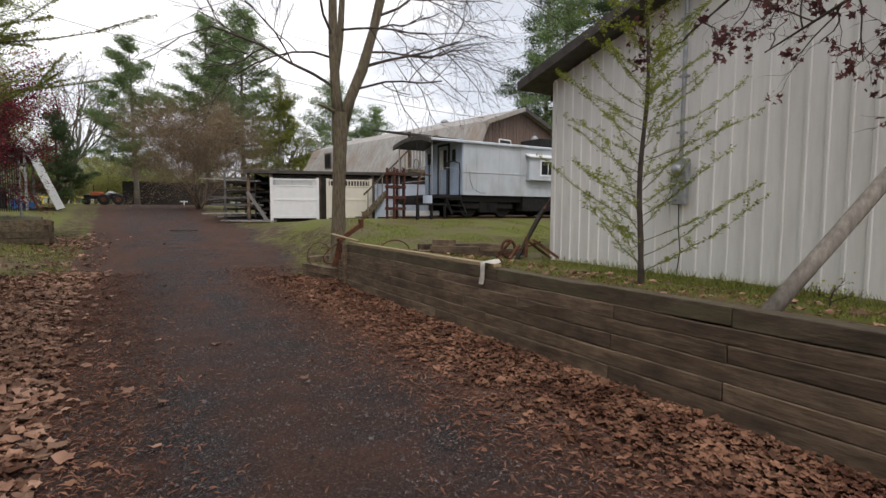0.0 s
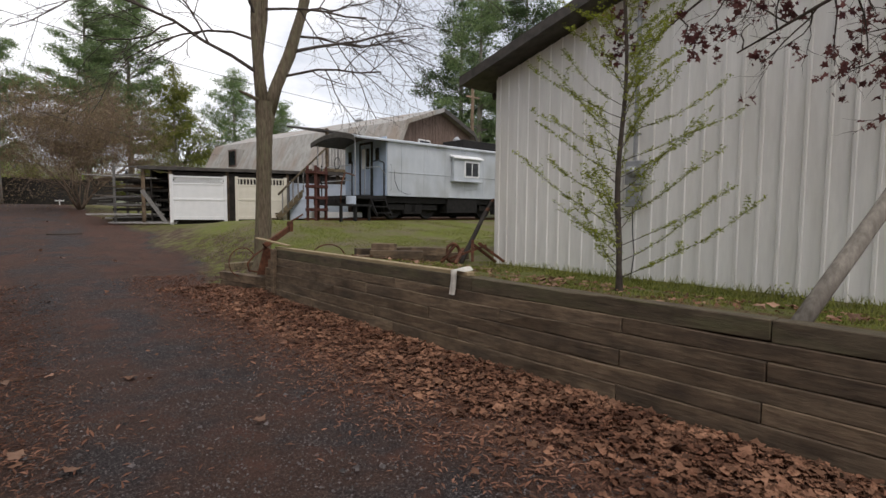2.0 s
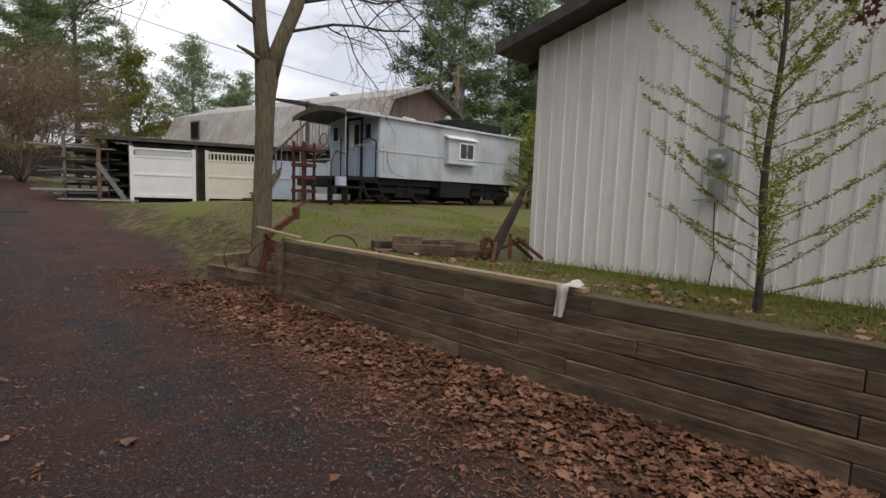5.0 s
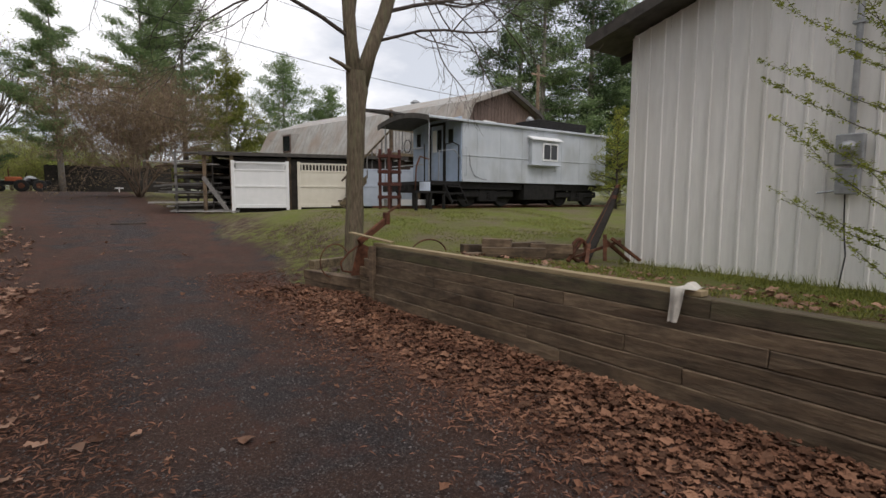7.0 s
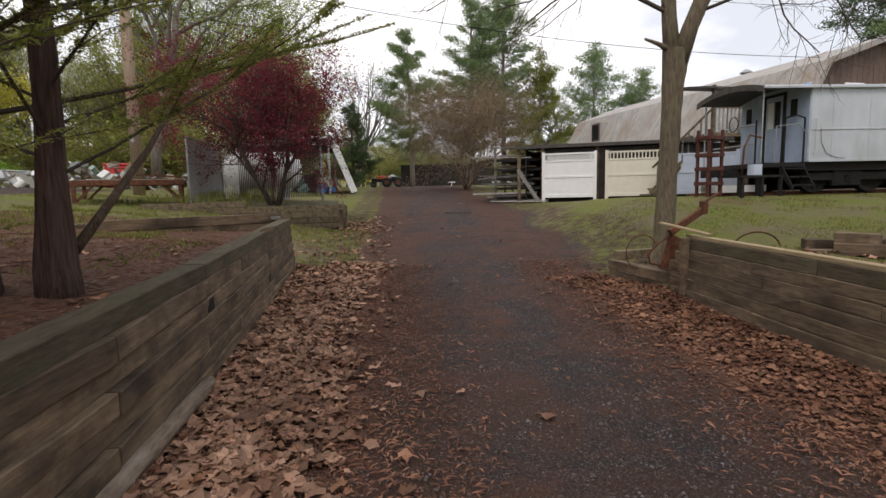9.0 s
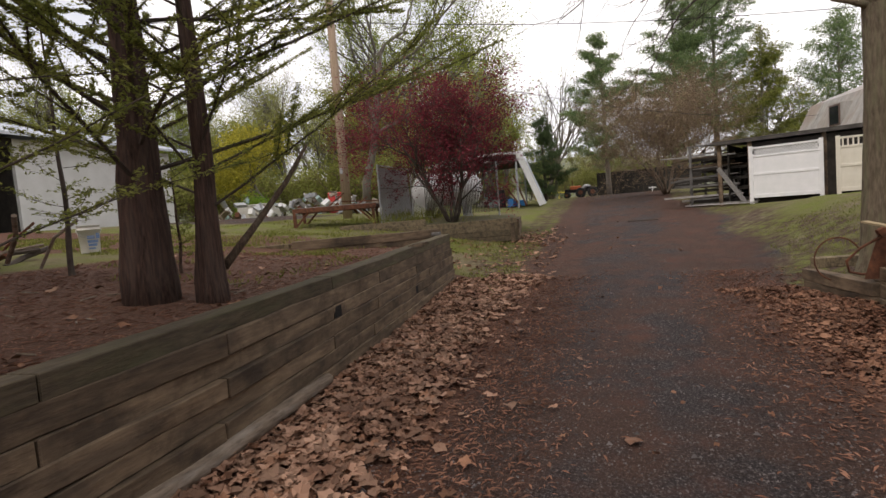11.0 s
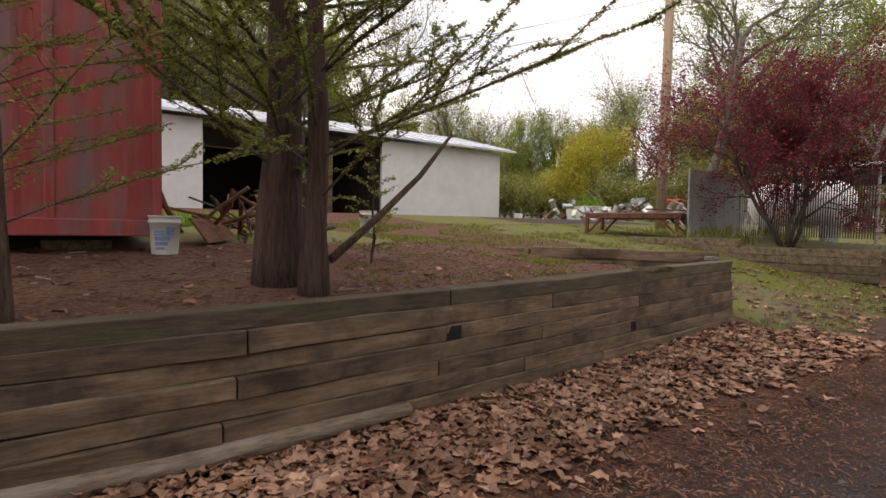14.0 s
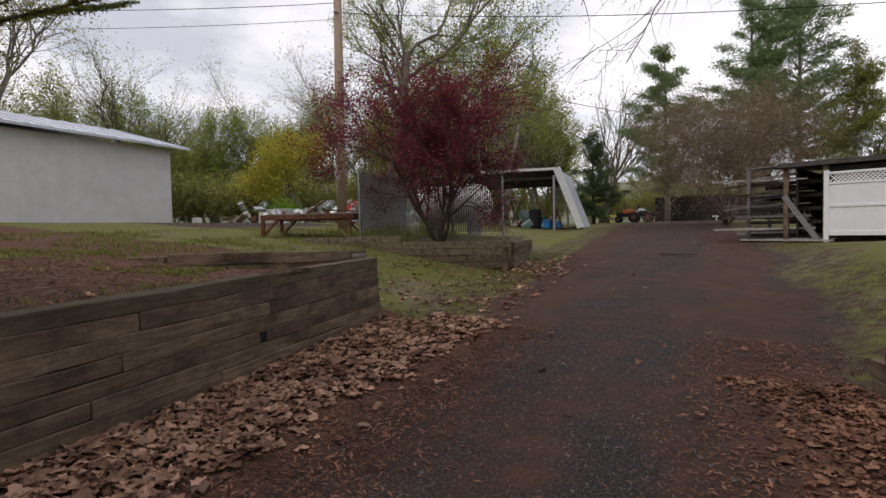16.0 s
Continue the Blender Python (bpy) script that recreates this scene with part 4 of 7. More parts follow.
        part("spring", Acc().tube([(cx + 0.07 * math.cos(k), 0.15 + 0.05 * math.sin(k), 0.30 + 0.012 * k) for k in np.linspace(0, 20, 50)], 0.016, 4), M_BLACKIRON, tk)
    # grab irons and pipe
    part("grab_iron", Acc().tube([(0.1, -0.02, 1.05), (0.1, -0.09, 1.05), (0.1, -0.09, 1.9), (0.1, -0.02, 1.9)], 0.012, 6), M_CABOOSE, c)
    part("hose", Acc().tube([(0.28, -0.012, 1.7), (0.30, -0.02, 1.35), (0.45, -0.02, 1.05), (0.75, -0.02, 0.93), (1.0, -0.01, 0.92)], 0.007, 5), M_CABLE, c)
    part("chimney", Acc().tube([(4.9, 1.9, zt + 0.2), (4.9, 1.9, zt + 0.62)], 0.09, 12).tube([(4.9, 1.9, zt + 0.62), (4.9, 1.9, zt + 0.66), (4.9, 1.9, zt + 0.78)], [0.16, 0.16, 0.06], 12), M_GREYMETAL, c, "grey metal chimney cap")
    part("cupola", Acc().box(4.2, 6.9, 0.75, 2.0, zt + 0.2, zt + 0.50), M_BLACKIRON, c, bevel=0.02)
    return c


build_caboose()
tr = thing("rail_track", (0, 0, 0), 0, "short rusty rails on dark timber sleepers under the caboose", "rail track")
for yy in (15.98, 17.45):
    part("rail", Acc().box(8.6, 19.5, yy - 0.04, yy + 0.04, 1.13, 1.24), M_RUST, tr)
for i in range(17):
    x = 8.8 + i * 0.63
    part("sleeper", Acc().box(x, x + 0.22, 15.45, 18.0, 1.02, 1.14), M_TIMBER_X, tr, bevel=0.01)

# ---- gambrel barn ----
barn = thing("barn", (18.1, 21.5, 1.2), math.degrees(math.atan2(3.9, 21.8)), "long gambrel-roofed barn with weathered tin roof and brown board gable", "barn")
BL = 17.2
G = [(0, 5.5), (2.75, 4.55), (4.05, 1.95)]
for s in (-1, 1):
    part("roof", Acc().prism([(s * G[0][0], -0.35, G[0][1]), (s * G[1][0], -0.35, G[1][1]), (s * G[1][0], -0.35, G[1][1] + 0.08), (0, -0.35, G[0][1] + 0.08)], (0, 0, 0), (0, BL + 0.7, 0)), M_TINROOF, barn)
    part("roof", Acc().prism([(s * G[1][0], -0.35, G[1][1]), (s * G[2][0], -0.35, G[2][1]), (s * (G[2][0] + 0.1), -0.35, G[2][1] + 0.03), (s * (G[1][0] + 0.08), -0.35, G[1][1] + 0.06)], (0, 0, 0), (0, BL + 0.7, 0)), M_TINROOF, barn)
    part("wall", Acc().box(s * 3.9 - 0.06, s * 3.9 + 0.06, 0, BL, -0.3, 2.0), M_BARNWOOD, barn)
    # tin seams
    for i in range(21):
        yy = -0.2 + i * 0.82
        part("roof_seam", Acc().bar((s * (G[1][0] + 0.075), yy, G[1][1] + 0.05), (s * (G[2][0] + 0.095), yy, G[2][1] + 0.03), 0.035), M_TINROOF, barn)
    part("verge", Acc().bar((0, -0.38, G[0][1] + 0.02), (s * G[1][0], -0.38, G[1][1] + 0.02), 0.05, 0.2).bar((s * G[1][0], -0.38, G[1][1] + 0.02), (s * G[2][0], -0.38, G[2][1]), 0.05, 0.2), M_ROOFDARK if s > 0 else M_TINROOF, barn)


def gable_top(x):
    x = abs(x)
    return G[0][1] + (G[1][1] - G[0][1]) * x / G[1][0] if x < G[1][0] else G[1][1] + (G[2][1] - G[1][1]) * (x - G[1][0]) / (G[2][0] - G[1][0])


for i in range(30):
    x = -3.85 + i * 0.26
    part("board", Acc().prism([(x, 0, -0.3), (x + 0.245, 0, -0.3), (x + 0.245, 0, gable_top(x + 0.245) - 0.03), (x, 0, gable_top(x) - 0.03)], (0, 0, 0), (0, 0.04 + 0.01 * (i % 3), 0)), M_BARNWOOD, barn)
part("far_gable", Acc().prism([(-3.85, BL, -0.3), (3.85, BL, -0.3), (3.85, BL, 2.0), (2.7, BL, 4.5), (0, BL, 5.4), (-2.7, BL, 4.5), (-3.85, BL, 2.0)], (0, 0, 0), (0, -0.06, 0)), M_BARNWOOD, barn)
gw = part("window", Acc().box(-1.6, -0.7, -0.06, -0.005, 3.0, 3.9), M_VINYLW, barn, bevel=0.01)
part("pane", Acc().box(-1.54, -0.76, -0.068, -0.061, 3.06, 3.84), M_GLASS, gw)
dm = part("dormer", Acc().box(-3.62, -3.0, 13.35, 14.35, 3.0, 4.15), M_TINROOF, barn)
part("window", Acc().box(-3.66, -3.622, 13.4, 14.3, 3.05, 4.1), M_BARNWOOD, dm)
part("pane", Acc().box(-3.672, -3.662, 13.48, 14.22, 3.12, 4.02), M_GLASS, dm)
part("chimney", Acc().tube([(2.4, 8.7, 4.5), (2.4, 8.7, 6.2)], 0.2, 10).tube([(2.4, 8.7, 6.2), (2.4, 8.7, 6.25), (2.4, 8.7, 6.4)], [0.32, 0.32, 0.12], 10), M_GREYMETAL, barn)

# ---- stair and deck against the barn ----
deck = thing("timber_deck", (12.6, 20.6, 1.1), 10, "old wooden stair and raised deck with railings and roof", "deck")
part("floor", Acc().box(-1.6, 1.6, 0, 1.7, 2.05, 2.17), M_TIMBER_X, deck)
part("canopy", Acc().prism([(-2.0, -0.1, 3.66), (-2.0, 2.2, 4.0), (-2.0, 2.2, 4.07), (-2.0, -0.1, 3.73)], (0, 0, 0), (4.2, 0, 0)), M_ROOFDARK, deck)
for x in (-1.55, 0, 1.55):
    part("post", Acc().box(x - 0.05, x + 0.05, 0.0, 0.1, -0.1, 3.8), M_TIMBER, deck)
part("handrail", Acc().box(-1.6, 1.6, -0.02, 0.06, 3.02, 3.1), M_TIMBER_X, deck)
for i in range(19):
    part("baluster", Acc().box(-1.5 + i * 0.165, -1.46 + i * 0.165, 0.0, 0.04, 2.17, 3.02), M_GREYLUM, deck)
for k in (0.1, 1.0):
    part("stringer", Acc().bar((-1.6, k, 2.1), (-3.9, k, 0.1), 0.06, 0.22), M_TIMBER_X, deck)
for i in range(10):
    part("tread", Acc().box(-1.85 - i * 0.23, -1.6 - i * 0.23, 0.1, 1.0, 1.86 - i * 0.2, 1.9 - i * 0.2), M_TIMBER_X, deck)
part("handrail", Acc().bar((-1.6, 0.05, 3.0), (-3.9, 0.05, 1.0), 0.06), M_TIMBER_X, deck)
for i in range(9):
    part("baluster", Acc().box(-1.8 - i * 0.24, -1.76 - i * 0.24, 0.04, 0.08, 1.95 - i * 0.207, 2.85 - i * 0.207), M_GREYLUM, deck)


# ---- vinyl fence panels leaning on the lumber shelter ----
def vinyl_panel(name, p, q, zb, h, material, label, top):
    d = Vector((q[0] - p[0], q[1] - p[1]))
    L = d.length
    t = thing(name, (p[0], p[1], zb), math.degrees(math.atan2(d.y, d.x)), label, "fence panel", "vinyl fence panels")
    part("post", Acc().box(0, 0.11, -0.05, 0.06, -0.06, h), material, t, bevel=0.006)
    part("post", Acc().box(L - 0.11, L, -0.05, 0.06, -0.06, h), material, t, bevel=0.006)
    b0 = 0.14
    t1 = h - (0.30 if top else 0.08)
    part("rail", Acc().box(0.11, L - 0.11, -0.03, 0.03, b0, b0 + 0.12), material, t, bevel=0.005)
    part("rail", Acc().box(0.11, L - 0.11, -0.03, 0.03, t1 - 0.06, t1), material, t, bevel=0.005)
    part("rail", Acc().box(0.11, L - 0.11, -0.03, 0.03, 0.86, 0.94), material, t, bevel=0.005)
    part("infill", Acc().box(0.11, L - 0.11, -0.012, 0.012, b0 + 0.12, t1 - 0.06), material, t)
    if top:
        part("rail", Acc().box(0.11, L - 0.11, -0.03, 0.03, h - 0.10, h - 0.04), material, t, bevel=0.005)
        z0, z1 = t1, h - 0.10
        if top == "lattice":
            a = Acc()
            s = z1 - z0
            x = 0.11
            while x < L - 0.11 - s / 2:
                a.bar((x, -0.006, z0), (min(x + s, L - 0.11), -0.006, z1), 0.008, 0.028)
                a.bar((x, 0.006, z1), (min(x + s, L - 0.11), 0.006, z0), 0.008, 0.028)
                x += 0.09
            part("lattice", a, material, t)
        else:
            n = int((L - 0.3) / 0.11)
            for i in range(n):
                x = 0.17 + i * (L - 0.34) / (n - 1)
                part("picket", Acc().box(x - 0.02, x + 0.02, -0.012, 0.012, z0, z1), material, t)
    return t


vinyl_panel("fence_panel", (5.40, 21.78), (7.22, 21.10), 0.98, 1.80, M_VINYLW, "white vinyl privacy fence panel with lattice top", "lattice")
vinyl_panel("fence_panel", (7.50, 21.02), (9.30, 20.42), 1.00, 1.78, M_VINYLC, "cream vinyl privacy fence panel with picket top", "picket")
vinyl_panel("fence_panel", (9.40, 20.36), (11.6, 19.62), 1.04, 1.62, M_VINYLB, "pale blue plain vinyl fence panel", "")

# ---- lumber shelter behind them ----
rk = thing("lumber_shelter", (5.40, 21.9, 0.95), -20.4, "open black timber shelter full of grey stacked lumber", "shelter")
part("roof", Acc().prism([(-1.0, 0.0, 2.02), (6.4, 0.0, 2.02), (6.4, 0.0, 2.12), (-1.0, 0.0, 2.12)], (0, 0, 0), (0, 5.2, 0.25)), M_ROOFDARK, rk)
part("fascia", Acc().box(-1.0, 6.4, -0.05, 0.0, 2.0, 2.12), M_ROOFDARK, rk)
part("roof_sheet", Acc().prism([(-2.0, 0.7, 2.10), (0.6, 0.7, 2.16), (0.6, 0.7, 2.19), (-2.0, 0.7, 2.13)], (0, 0, 0), (0, 4.5, 0.3)), M_GREYLUM, rk)
# near-black back and front sheets put the dark inside into colour
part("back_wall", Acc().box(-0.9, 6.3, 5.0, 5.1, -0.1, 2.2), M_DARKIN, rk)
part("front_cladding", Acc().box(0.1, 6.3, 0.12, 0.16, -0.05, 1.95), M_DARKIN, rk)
for x, yy in ((-0.85, 0.2), (-0.85, 2.5), (-0.85, 4.8), (0.05, 0.1), (2.0, 0.1), (4.2, 0.1), (6.2, 0.1)):
    part("post", Acc().box(x - 0.06, x + 0.06, yy - 0.06, yy + 0.06, -0.1, 2.05), M_TIMBER, rk)
for yy in (0.25, 2.4, 4.6):
    part("post", Acc().box(-1.82, -1.74, yy - 0.04, yy + 0.04, -0.1, 2.08), M_GREYLUM, rk)
# added sheet through the plank stacks, painting the shelter's depth dark
part("inner_dark_sheet", Acc().box(-0.62, -0.58, 0.2, 5.0, -0.05, 2.0), M_DARKIN, rk)
for j in range(6):
    part("leaning_board", Acc().bar((-0.9 + 0.1 * j, 0.15 + 0.7 * j, 1.25), (-0.1 - 0.15 * j, 0.0 + 0.7 * j, 0.05), 0.03, 0.14), M_GREYLUM, rk)
rng0 = random.Random(5)
for lv in range(5):
    z = 0.22 + lv * 0.36
    for yy in (0.5, 2.4, 4.4):
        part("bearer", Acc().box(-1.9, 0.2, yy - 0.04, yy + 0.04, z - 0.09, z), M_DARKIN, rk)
    for j in range(12):
        x0 = -1.6 + rng0.uniform(-0.5, 0.15)
        yy = 0.2 + j * 0.40 + rng0.uniform(-0.1, 0.1)
        zz = z + rng0.uniform(0, 0.14)
        ob = part("plank", Acc().box(-0.75 - rng0.uniform(0, 0.95), 0.5 + rng0.uniform(0, 0.4), -0.06, 0.06, 0, rng0.choice((0.02, 0.03, 0.06))), M_GREYLUM if rng0.random() < 0.7 else M_TIMBER, rk, bevel=0.003)
        ob.matrix_basis = pose(x0 + 0.7, yy, zz, 0, rng0.uniform(-5, 5), rng0.uniform(-16, 16))
for j in range(5):
    ob = part("plank", Acc().box(-1.1, 1.2, -0.05, 0.05, 0, 0.04), M_GREYLUM, rk)
    ob.matrix_basis = pose(-0.9, -0.05 + 0.3 * j, 0.03 + 0.03 * (j % 2), 0, rng0.uniform(-1.5, 1.5), rng0.uniform(-14, 14))

# ---- far white pole building ----
pb = thing("pole_building", (-14.8, 13.0, 1.75), 0, "low white block building with open dark bays and tin roof", "building")
part("wall", Acc().box(-7, 0, 0.0, 5.45, -0.2, 2.78), M_CONCRETEW, pb)
part("wall", Acc().box(-7, 0, -13.0, -5.9, -0.2, 2.78), M_CONCRETEW, pb)
# bay's back, side faces and floor: its inner shade painted as near-black colour
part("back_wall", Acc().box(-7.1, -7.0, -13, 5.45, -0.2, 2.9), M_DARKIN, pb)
part("shade_lining", Acc().box(-6.95, -0.12, -0.03, -0.004, -0.2, 2.7), M_DARKIN, pb)
part("shade_lining", Acc().box(-6.95, -0.12, -5.896, -5.87, -0.2, 2.7), M_DARKIN, pb)
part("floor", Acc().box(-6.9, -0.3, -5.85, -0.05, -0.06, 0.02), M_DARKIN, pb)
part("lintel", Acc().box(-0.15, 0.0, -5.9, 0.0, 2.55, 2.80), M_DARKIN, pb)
for yy in (-3.9, -1.95):
    part("post", Acc().box(-0.2, -0.02, yy - 0.1, yy + 0.1, -0.2, 2.6), M_TIMBER, pb)
part("roof", Acc().prism([(0.5, -13.4, 2.80), (-3.6, -13.4, 3.85), (-7.6, -13.4, 2.80), (-7.6, -13.4, 2.88), (-3.6, -13.4, 3.94), (0.5, -13.4, 2.88)], (0, 0, 0), (0, 19.3, 0)), M_BLUEROOF, pb)
for i in range(32):
    yy = -13.3 + i * 0.61
    part("roof_seam", Acc().bar((0.5, yy, 2.895), (-3.6, yy, 3.955), 0.03), M_BLUEROOF, pb)

# ---- red steel box car body ----
rb = thing("boxcar", (-4.2, 5.05, 1.36), 2, "weathered red steel box car body raised on blocks", "boxcar")
RL, RH = 9.0, 3.3
for i in range(10):
    y1, y0 = -i * 0.9, -(i + 1) * 0.9
    a = Acc()
    a.add([(0.0, y0, 0), (0.0, y0 + 0.62, 0), (-0.022, y0 + 0.68, 0), (-0.022, y1 - 0.06, 0), (0, y1, 0), (0.0, y0, RH), (0.0, y0 + 0.62, RH), (-0.022, y0 + 0.68, RH), (-0.022, y1 - 0.06, RH), (0, y1, RH)],
          [(k, k + 1, k + 6, k + 5) for k in range(4)])
    part("side_panel", a, M_REDPAINT, rb)
for i in range(11):
    part("side_post", Acc().box(-0.02, 0.018, -i * 0.9 - 0.05, -i * 0.9 + 0.03, 0.0, RH), M_REDPAINT, rb, bevel=0.008)
part("end_wall", Acc().box(-2.6, -0.06, -0.05, 0.0, 0, RH), M_REDPAINT, rb)
part("body_core", Acc().box(-2.6, -0.08, -RL, -0.06, 0, RH), M_DARKIN, rb)
part("roof", Acc().box(-2.7, 0.1, -RL, 0.06, RH, RH + 0.1), M_RUST, rb)
part("bottom_sill", Acc().box(-0.1, 0.04, -RL, 0.02, -0.05, 0.12), M_REDPAINT, rb, bevel=0.01)
part("underframe", Acc().box(-1.9, -0.5, -RL, -0.4, -0.3, 0.0), M_BLACKIRON, rb)
for yy in (-0.5, -4.2, -8.0):
    part("block", Acc().box(-1.2, -0.35, yy - 0.5, yy + 0.1, -0.55, -0.1), M_TIMBER_X, rb, bevel=0.01)


tubes = [(0.07, -1.75 + 0.16 * math.cos(a), 1.05 + 0.42 * math.sin(a)) for a in np.linspace(-0.3, 2.2, 14)]
part("hose", Acc().tube(tubes, 0.026, 8), M_GREYLUM, rb, "pale weathered hose loop", smooth=True)

# ---- near trees ----
def g(x, y):
    return (x, y, ground_z(x, y))


def forked_tree():
    """The bare tree at the end of the retaining wall: one bole, two steep leaders, arching twigs."""
    rng = np.random.default_rng(11)
    t = thing("bare_tree", (4.05, 9.85, 0.42), 0, "leafless forked tree with furrowed brown bark by the drive", "tree")
    a, tips = Acc(), []
    bz = [-0.15, 0.05] + [0.2 + 0.138 * i for i in range(21)]
    a.tube([(0.028 * max(0, z), 0.01 * math.sin(z * 2), z) for z in bz], [0.25, 0.185] + [0.150 - 0.02 * math.sin(i / 20 * 3.1) + 0.012 * smooth01(14, 20, i) for i in range(21)], 16, cap=False)
    l1 = [(0.06, 0, 2.75), (0.0, 0.02, 3.4), (-0.04, 0.03, 4.2), (-0.05, 0, 5.4), (0.0, 0, 7.2), (0.1, 0, 9.0)]
    l2 = [(0.10, 0, 2.72), (0.27, -0.06, 3.25), (0.50, -0.1, 3.85), (0.74, -0.15, 4.6), (0.95, -0.2, 5.7), (1.3, -0.25, 7.6)]
    l3 = [(-0.04, 0.02, 3.5), (0.12, 0.1, 4.4), (0.22, 0.2, 5.4), (0.3, 0.3, 7.0)]
    a.tube([(0.02, -0.02, 2.95), (-0.22, -0.10, 3.02), (-0.42, -0.16, 3.06)], [0.05, 0.03, 0.018], 8)
    a.tube(l1, [0.12, 0.10, 0.09, 0.08, 0.05, 0.02], 10)
    a.tube(l2, [0.125, 0.11, 0.10, 0.085, 0.06, 0.02], 10)
    a.tube(l3, [0.08, 0.07, 0.055, 0.02], 8)
    limbs = [((-0.03, 0, 3.45), (-0.9, -0.2, 0.25), 2.4, 0.04), ((0.55, -0.1, 3.9), (0.85, -0.25, 0.12), 2.5, 0.04),
             ((0.4, -0.08, 3.45), (0.6, -0.6, 0.3), 1.9, 0.03), ((-0.05, 0, 4.4), (-0.7, -0.5, 0.5), 2.2, 0.035), ((0.8, -0.15, 4.9), (0.8, -0.4, 0.3), 2.4, 0.035),
             ((-0.05, 0.0, 5.2), (-0.7, 0.3, 0.4), 2.4, 0.03), ((0.2, 0.2, 5.2), (-0.1, -0.8, 0.5), 2.3, 0.03), ((1.0, -0.2, 5.9), (0.8, 0.2, 0.4), 2.2, 0.03), ((0.0, 0, 6.0), (-0.8, -0.3, 0.5), 2.2, 0.03),
             ((-0.05, 0, 4.0), (-0.5, 0.7, 0.1), 2.2, 0.03), ((0.65, -0.1, 4.2), (0.9, 0.3, 0.0), 2.6, 0.03), ((0.15, 0.1, 4.6), (0.3, -0.9, 0.2), 2.2, 0.03), ((0.75, -0.15, 4.6), (0.5, 0.7, 0.4), 2.0, 0.03), ((0.9, -0.2, 5.4), (0.3, -0.9, 0.2), 2.4, 0.03)]
    tw = Acc()
    for p, d, L, r in limbs:
        grow(tw, tips, Vector(p), Vector(d).normalized(), L, r * 0.8, 3, rng, 0.17, -0.025, 0.6, 5, (22, 55), 7, 0.25)
    roughen(a, 0.10, 12.0)
    roughen(a, 0.07, 34.0, 0.15)
    part("trunk", a, M_BARK, t, smooth=True)
    raw_part("branchwork", tw.v, tw.f, M_TWIGDK, t)
    return t


forked_tree()


def spray_tree(name, loc, height, r0, seed, bark, leaf, label, limb_len, spacing, z0, rise, leaves_per_m, leaf_size, sweep=0.0, lower_bare=True, twigs=True, top_r=0.3, lean=(0, 0), power=0.75, limb_r=0.015, twig=(0.15, 0.32), flare=(1.2, 1.06), fork=None):
    """A slim conifer: a straight stem with long fine limbs that carry flat sprays."""
    rng = np.random.default_rng(seed)
    ob = thing(name, loc, 0, label, "tree")
    a, tw, pos = Acc(), Acc(), []
    n = 26
    axis = [Vector((0.02 * math.sin(i * 0.5 + seed), 0.02 * math.cos(i * 0.6 + seed), -0.12 + (height + 0.12) * i / n)) for i in range(n + 1)]
    a.tube(axis, [r0 * (flare[i] if i < len(flare) else 1 - (1 - top_r * 0.3) * i / n) for i in range(n + 1)], 26)
    if fork:
        a.tube(fork, [r0 * 0.72, r0 * 0.62, r0 * 0.5, r0 * 0.35, r0 * 0.2], 10)
    z, az = z0, float(seed)
    while z < height * 0.97:
        k = z / height
        L = limb_len * (1 - k) ** power * rng.uniform(0.65, 1.15) + 0.12
        az += 2.4 + rng.uniform(-0.5, 0.5)
        i = min(n - 1, int((z + 0.12) / (height + 0.12) * n))
        p = axis[i].lerp(axis[i + 1], ((z + 0.12) / (height + 0.12) * n) - i)
        d = Vector((math.cos(az), math.sin(az), rise + 0.3 * k)).normalized()
        pts, dirs = [p], [d]
        for s in range(6):
            d = (d + Vector(rng.normal(0, 0.06, 3)) + Vector((0, 0, sweep))).normalized()
            p = p + d * L / 6
            pts.append(p)
            dirs.append(d)
        rr = min(limb_r, max(0.004, r0 * 0.16 * (1 - 0.6 * k)))
        tw.tube(pts, [rr * (1 - 0.85 * s / 6) for s in range(7)], 5, cap=False)
        segs = [(pts[s], pts[s + 1]) for s in range(1, 6)]
        if twigs:
            for s in range(1, 6):
                for side in (-1, 1):
                    if rng.random() < 0.2:
                        continue
                    q = pts[s].lerp(pts[s + 1 if s < 6 else s], rng.random())
                    e = dirs[s].copy()
                    e.rotate(Matrix.Rotation(side * radians(rng.uniform(35, 65)), 3, "Z"))
                    e.z += rng.uniform(-0.1, 0.15)
                    l2 = L * rng.uniform(*twig)
                    q2 = q + e * l2
                    tw.tube([q, q.lerp(q2, 0.5) + Vector(rng.normal(0, 0.01, 3)), q2], [rr * 0.4, rr * 0.3, 0.002], 3, cap=False)
                    segs.append((q, q2))
        for q, q2 in segs:
            m = int(leaves_per_m * (q2 - q).length * rng.uniform(0.5, 1.2))
            if m > 0:
                u = rng.random((m, 1))
                c = np.array(q) * (1 - u) + np.array(q2) * u
                pos.append(c + rng.normal(0, leaf_size * 0.5, (m, 3)) * np.array([1, 1, 0.6]))
        z += spacing * rng.uniform(0.5, 1.5)
    roughen(a, 0.22, 9.0)
    roughen(a, 0.14, 30.0, 0.07)
    a.v = [(x + lean[0] * z, y + lean[1] * z, z) for x, y, z in a.v]
    tw.v = [(x + lean[0] * z, y + lean[1] * z, z) for x, y, z in tw.v]
    raw_part("trunk", a.v, a.f, bark, ob, smooth=True)
    raw_part("branchwork", tw.v, tw.f, M_TWIGDK, ob)
    pos = np.concatenate(pos)
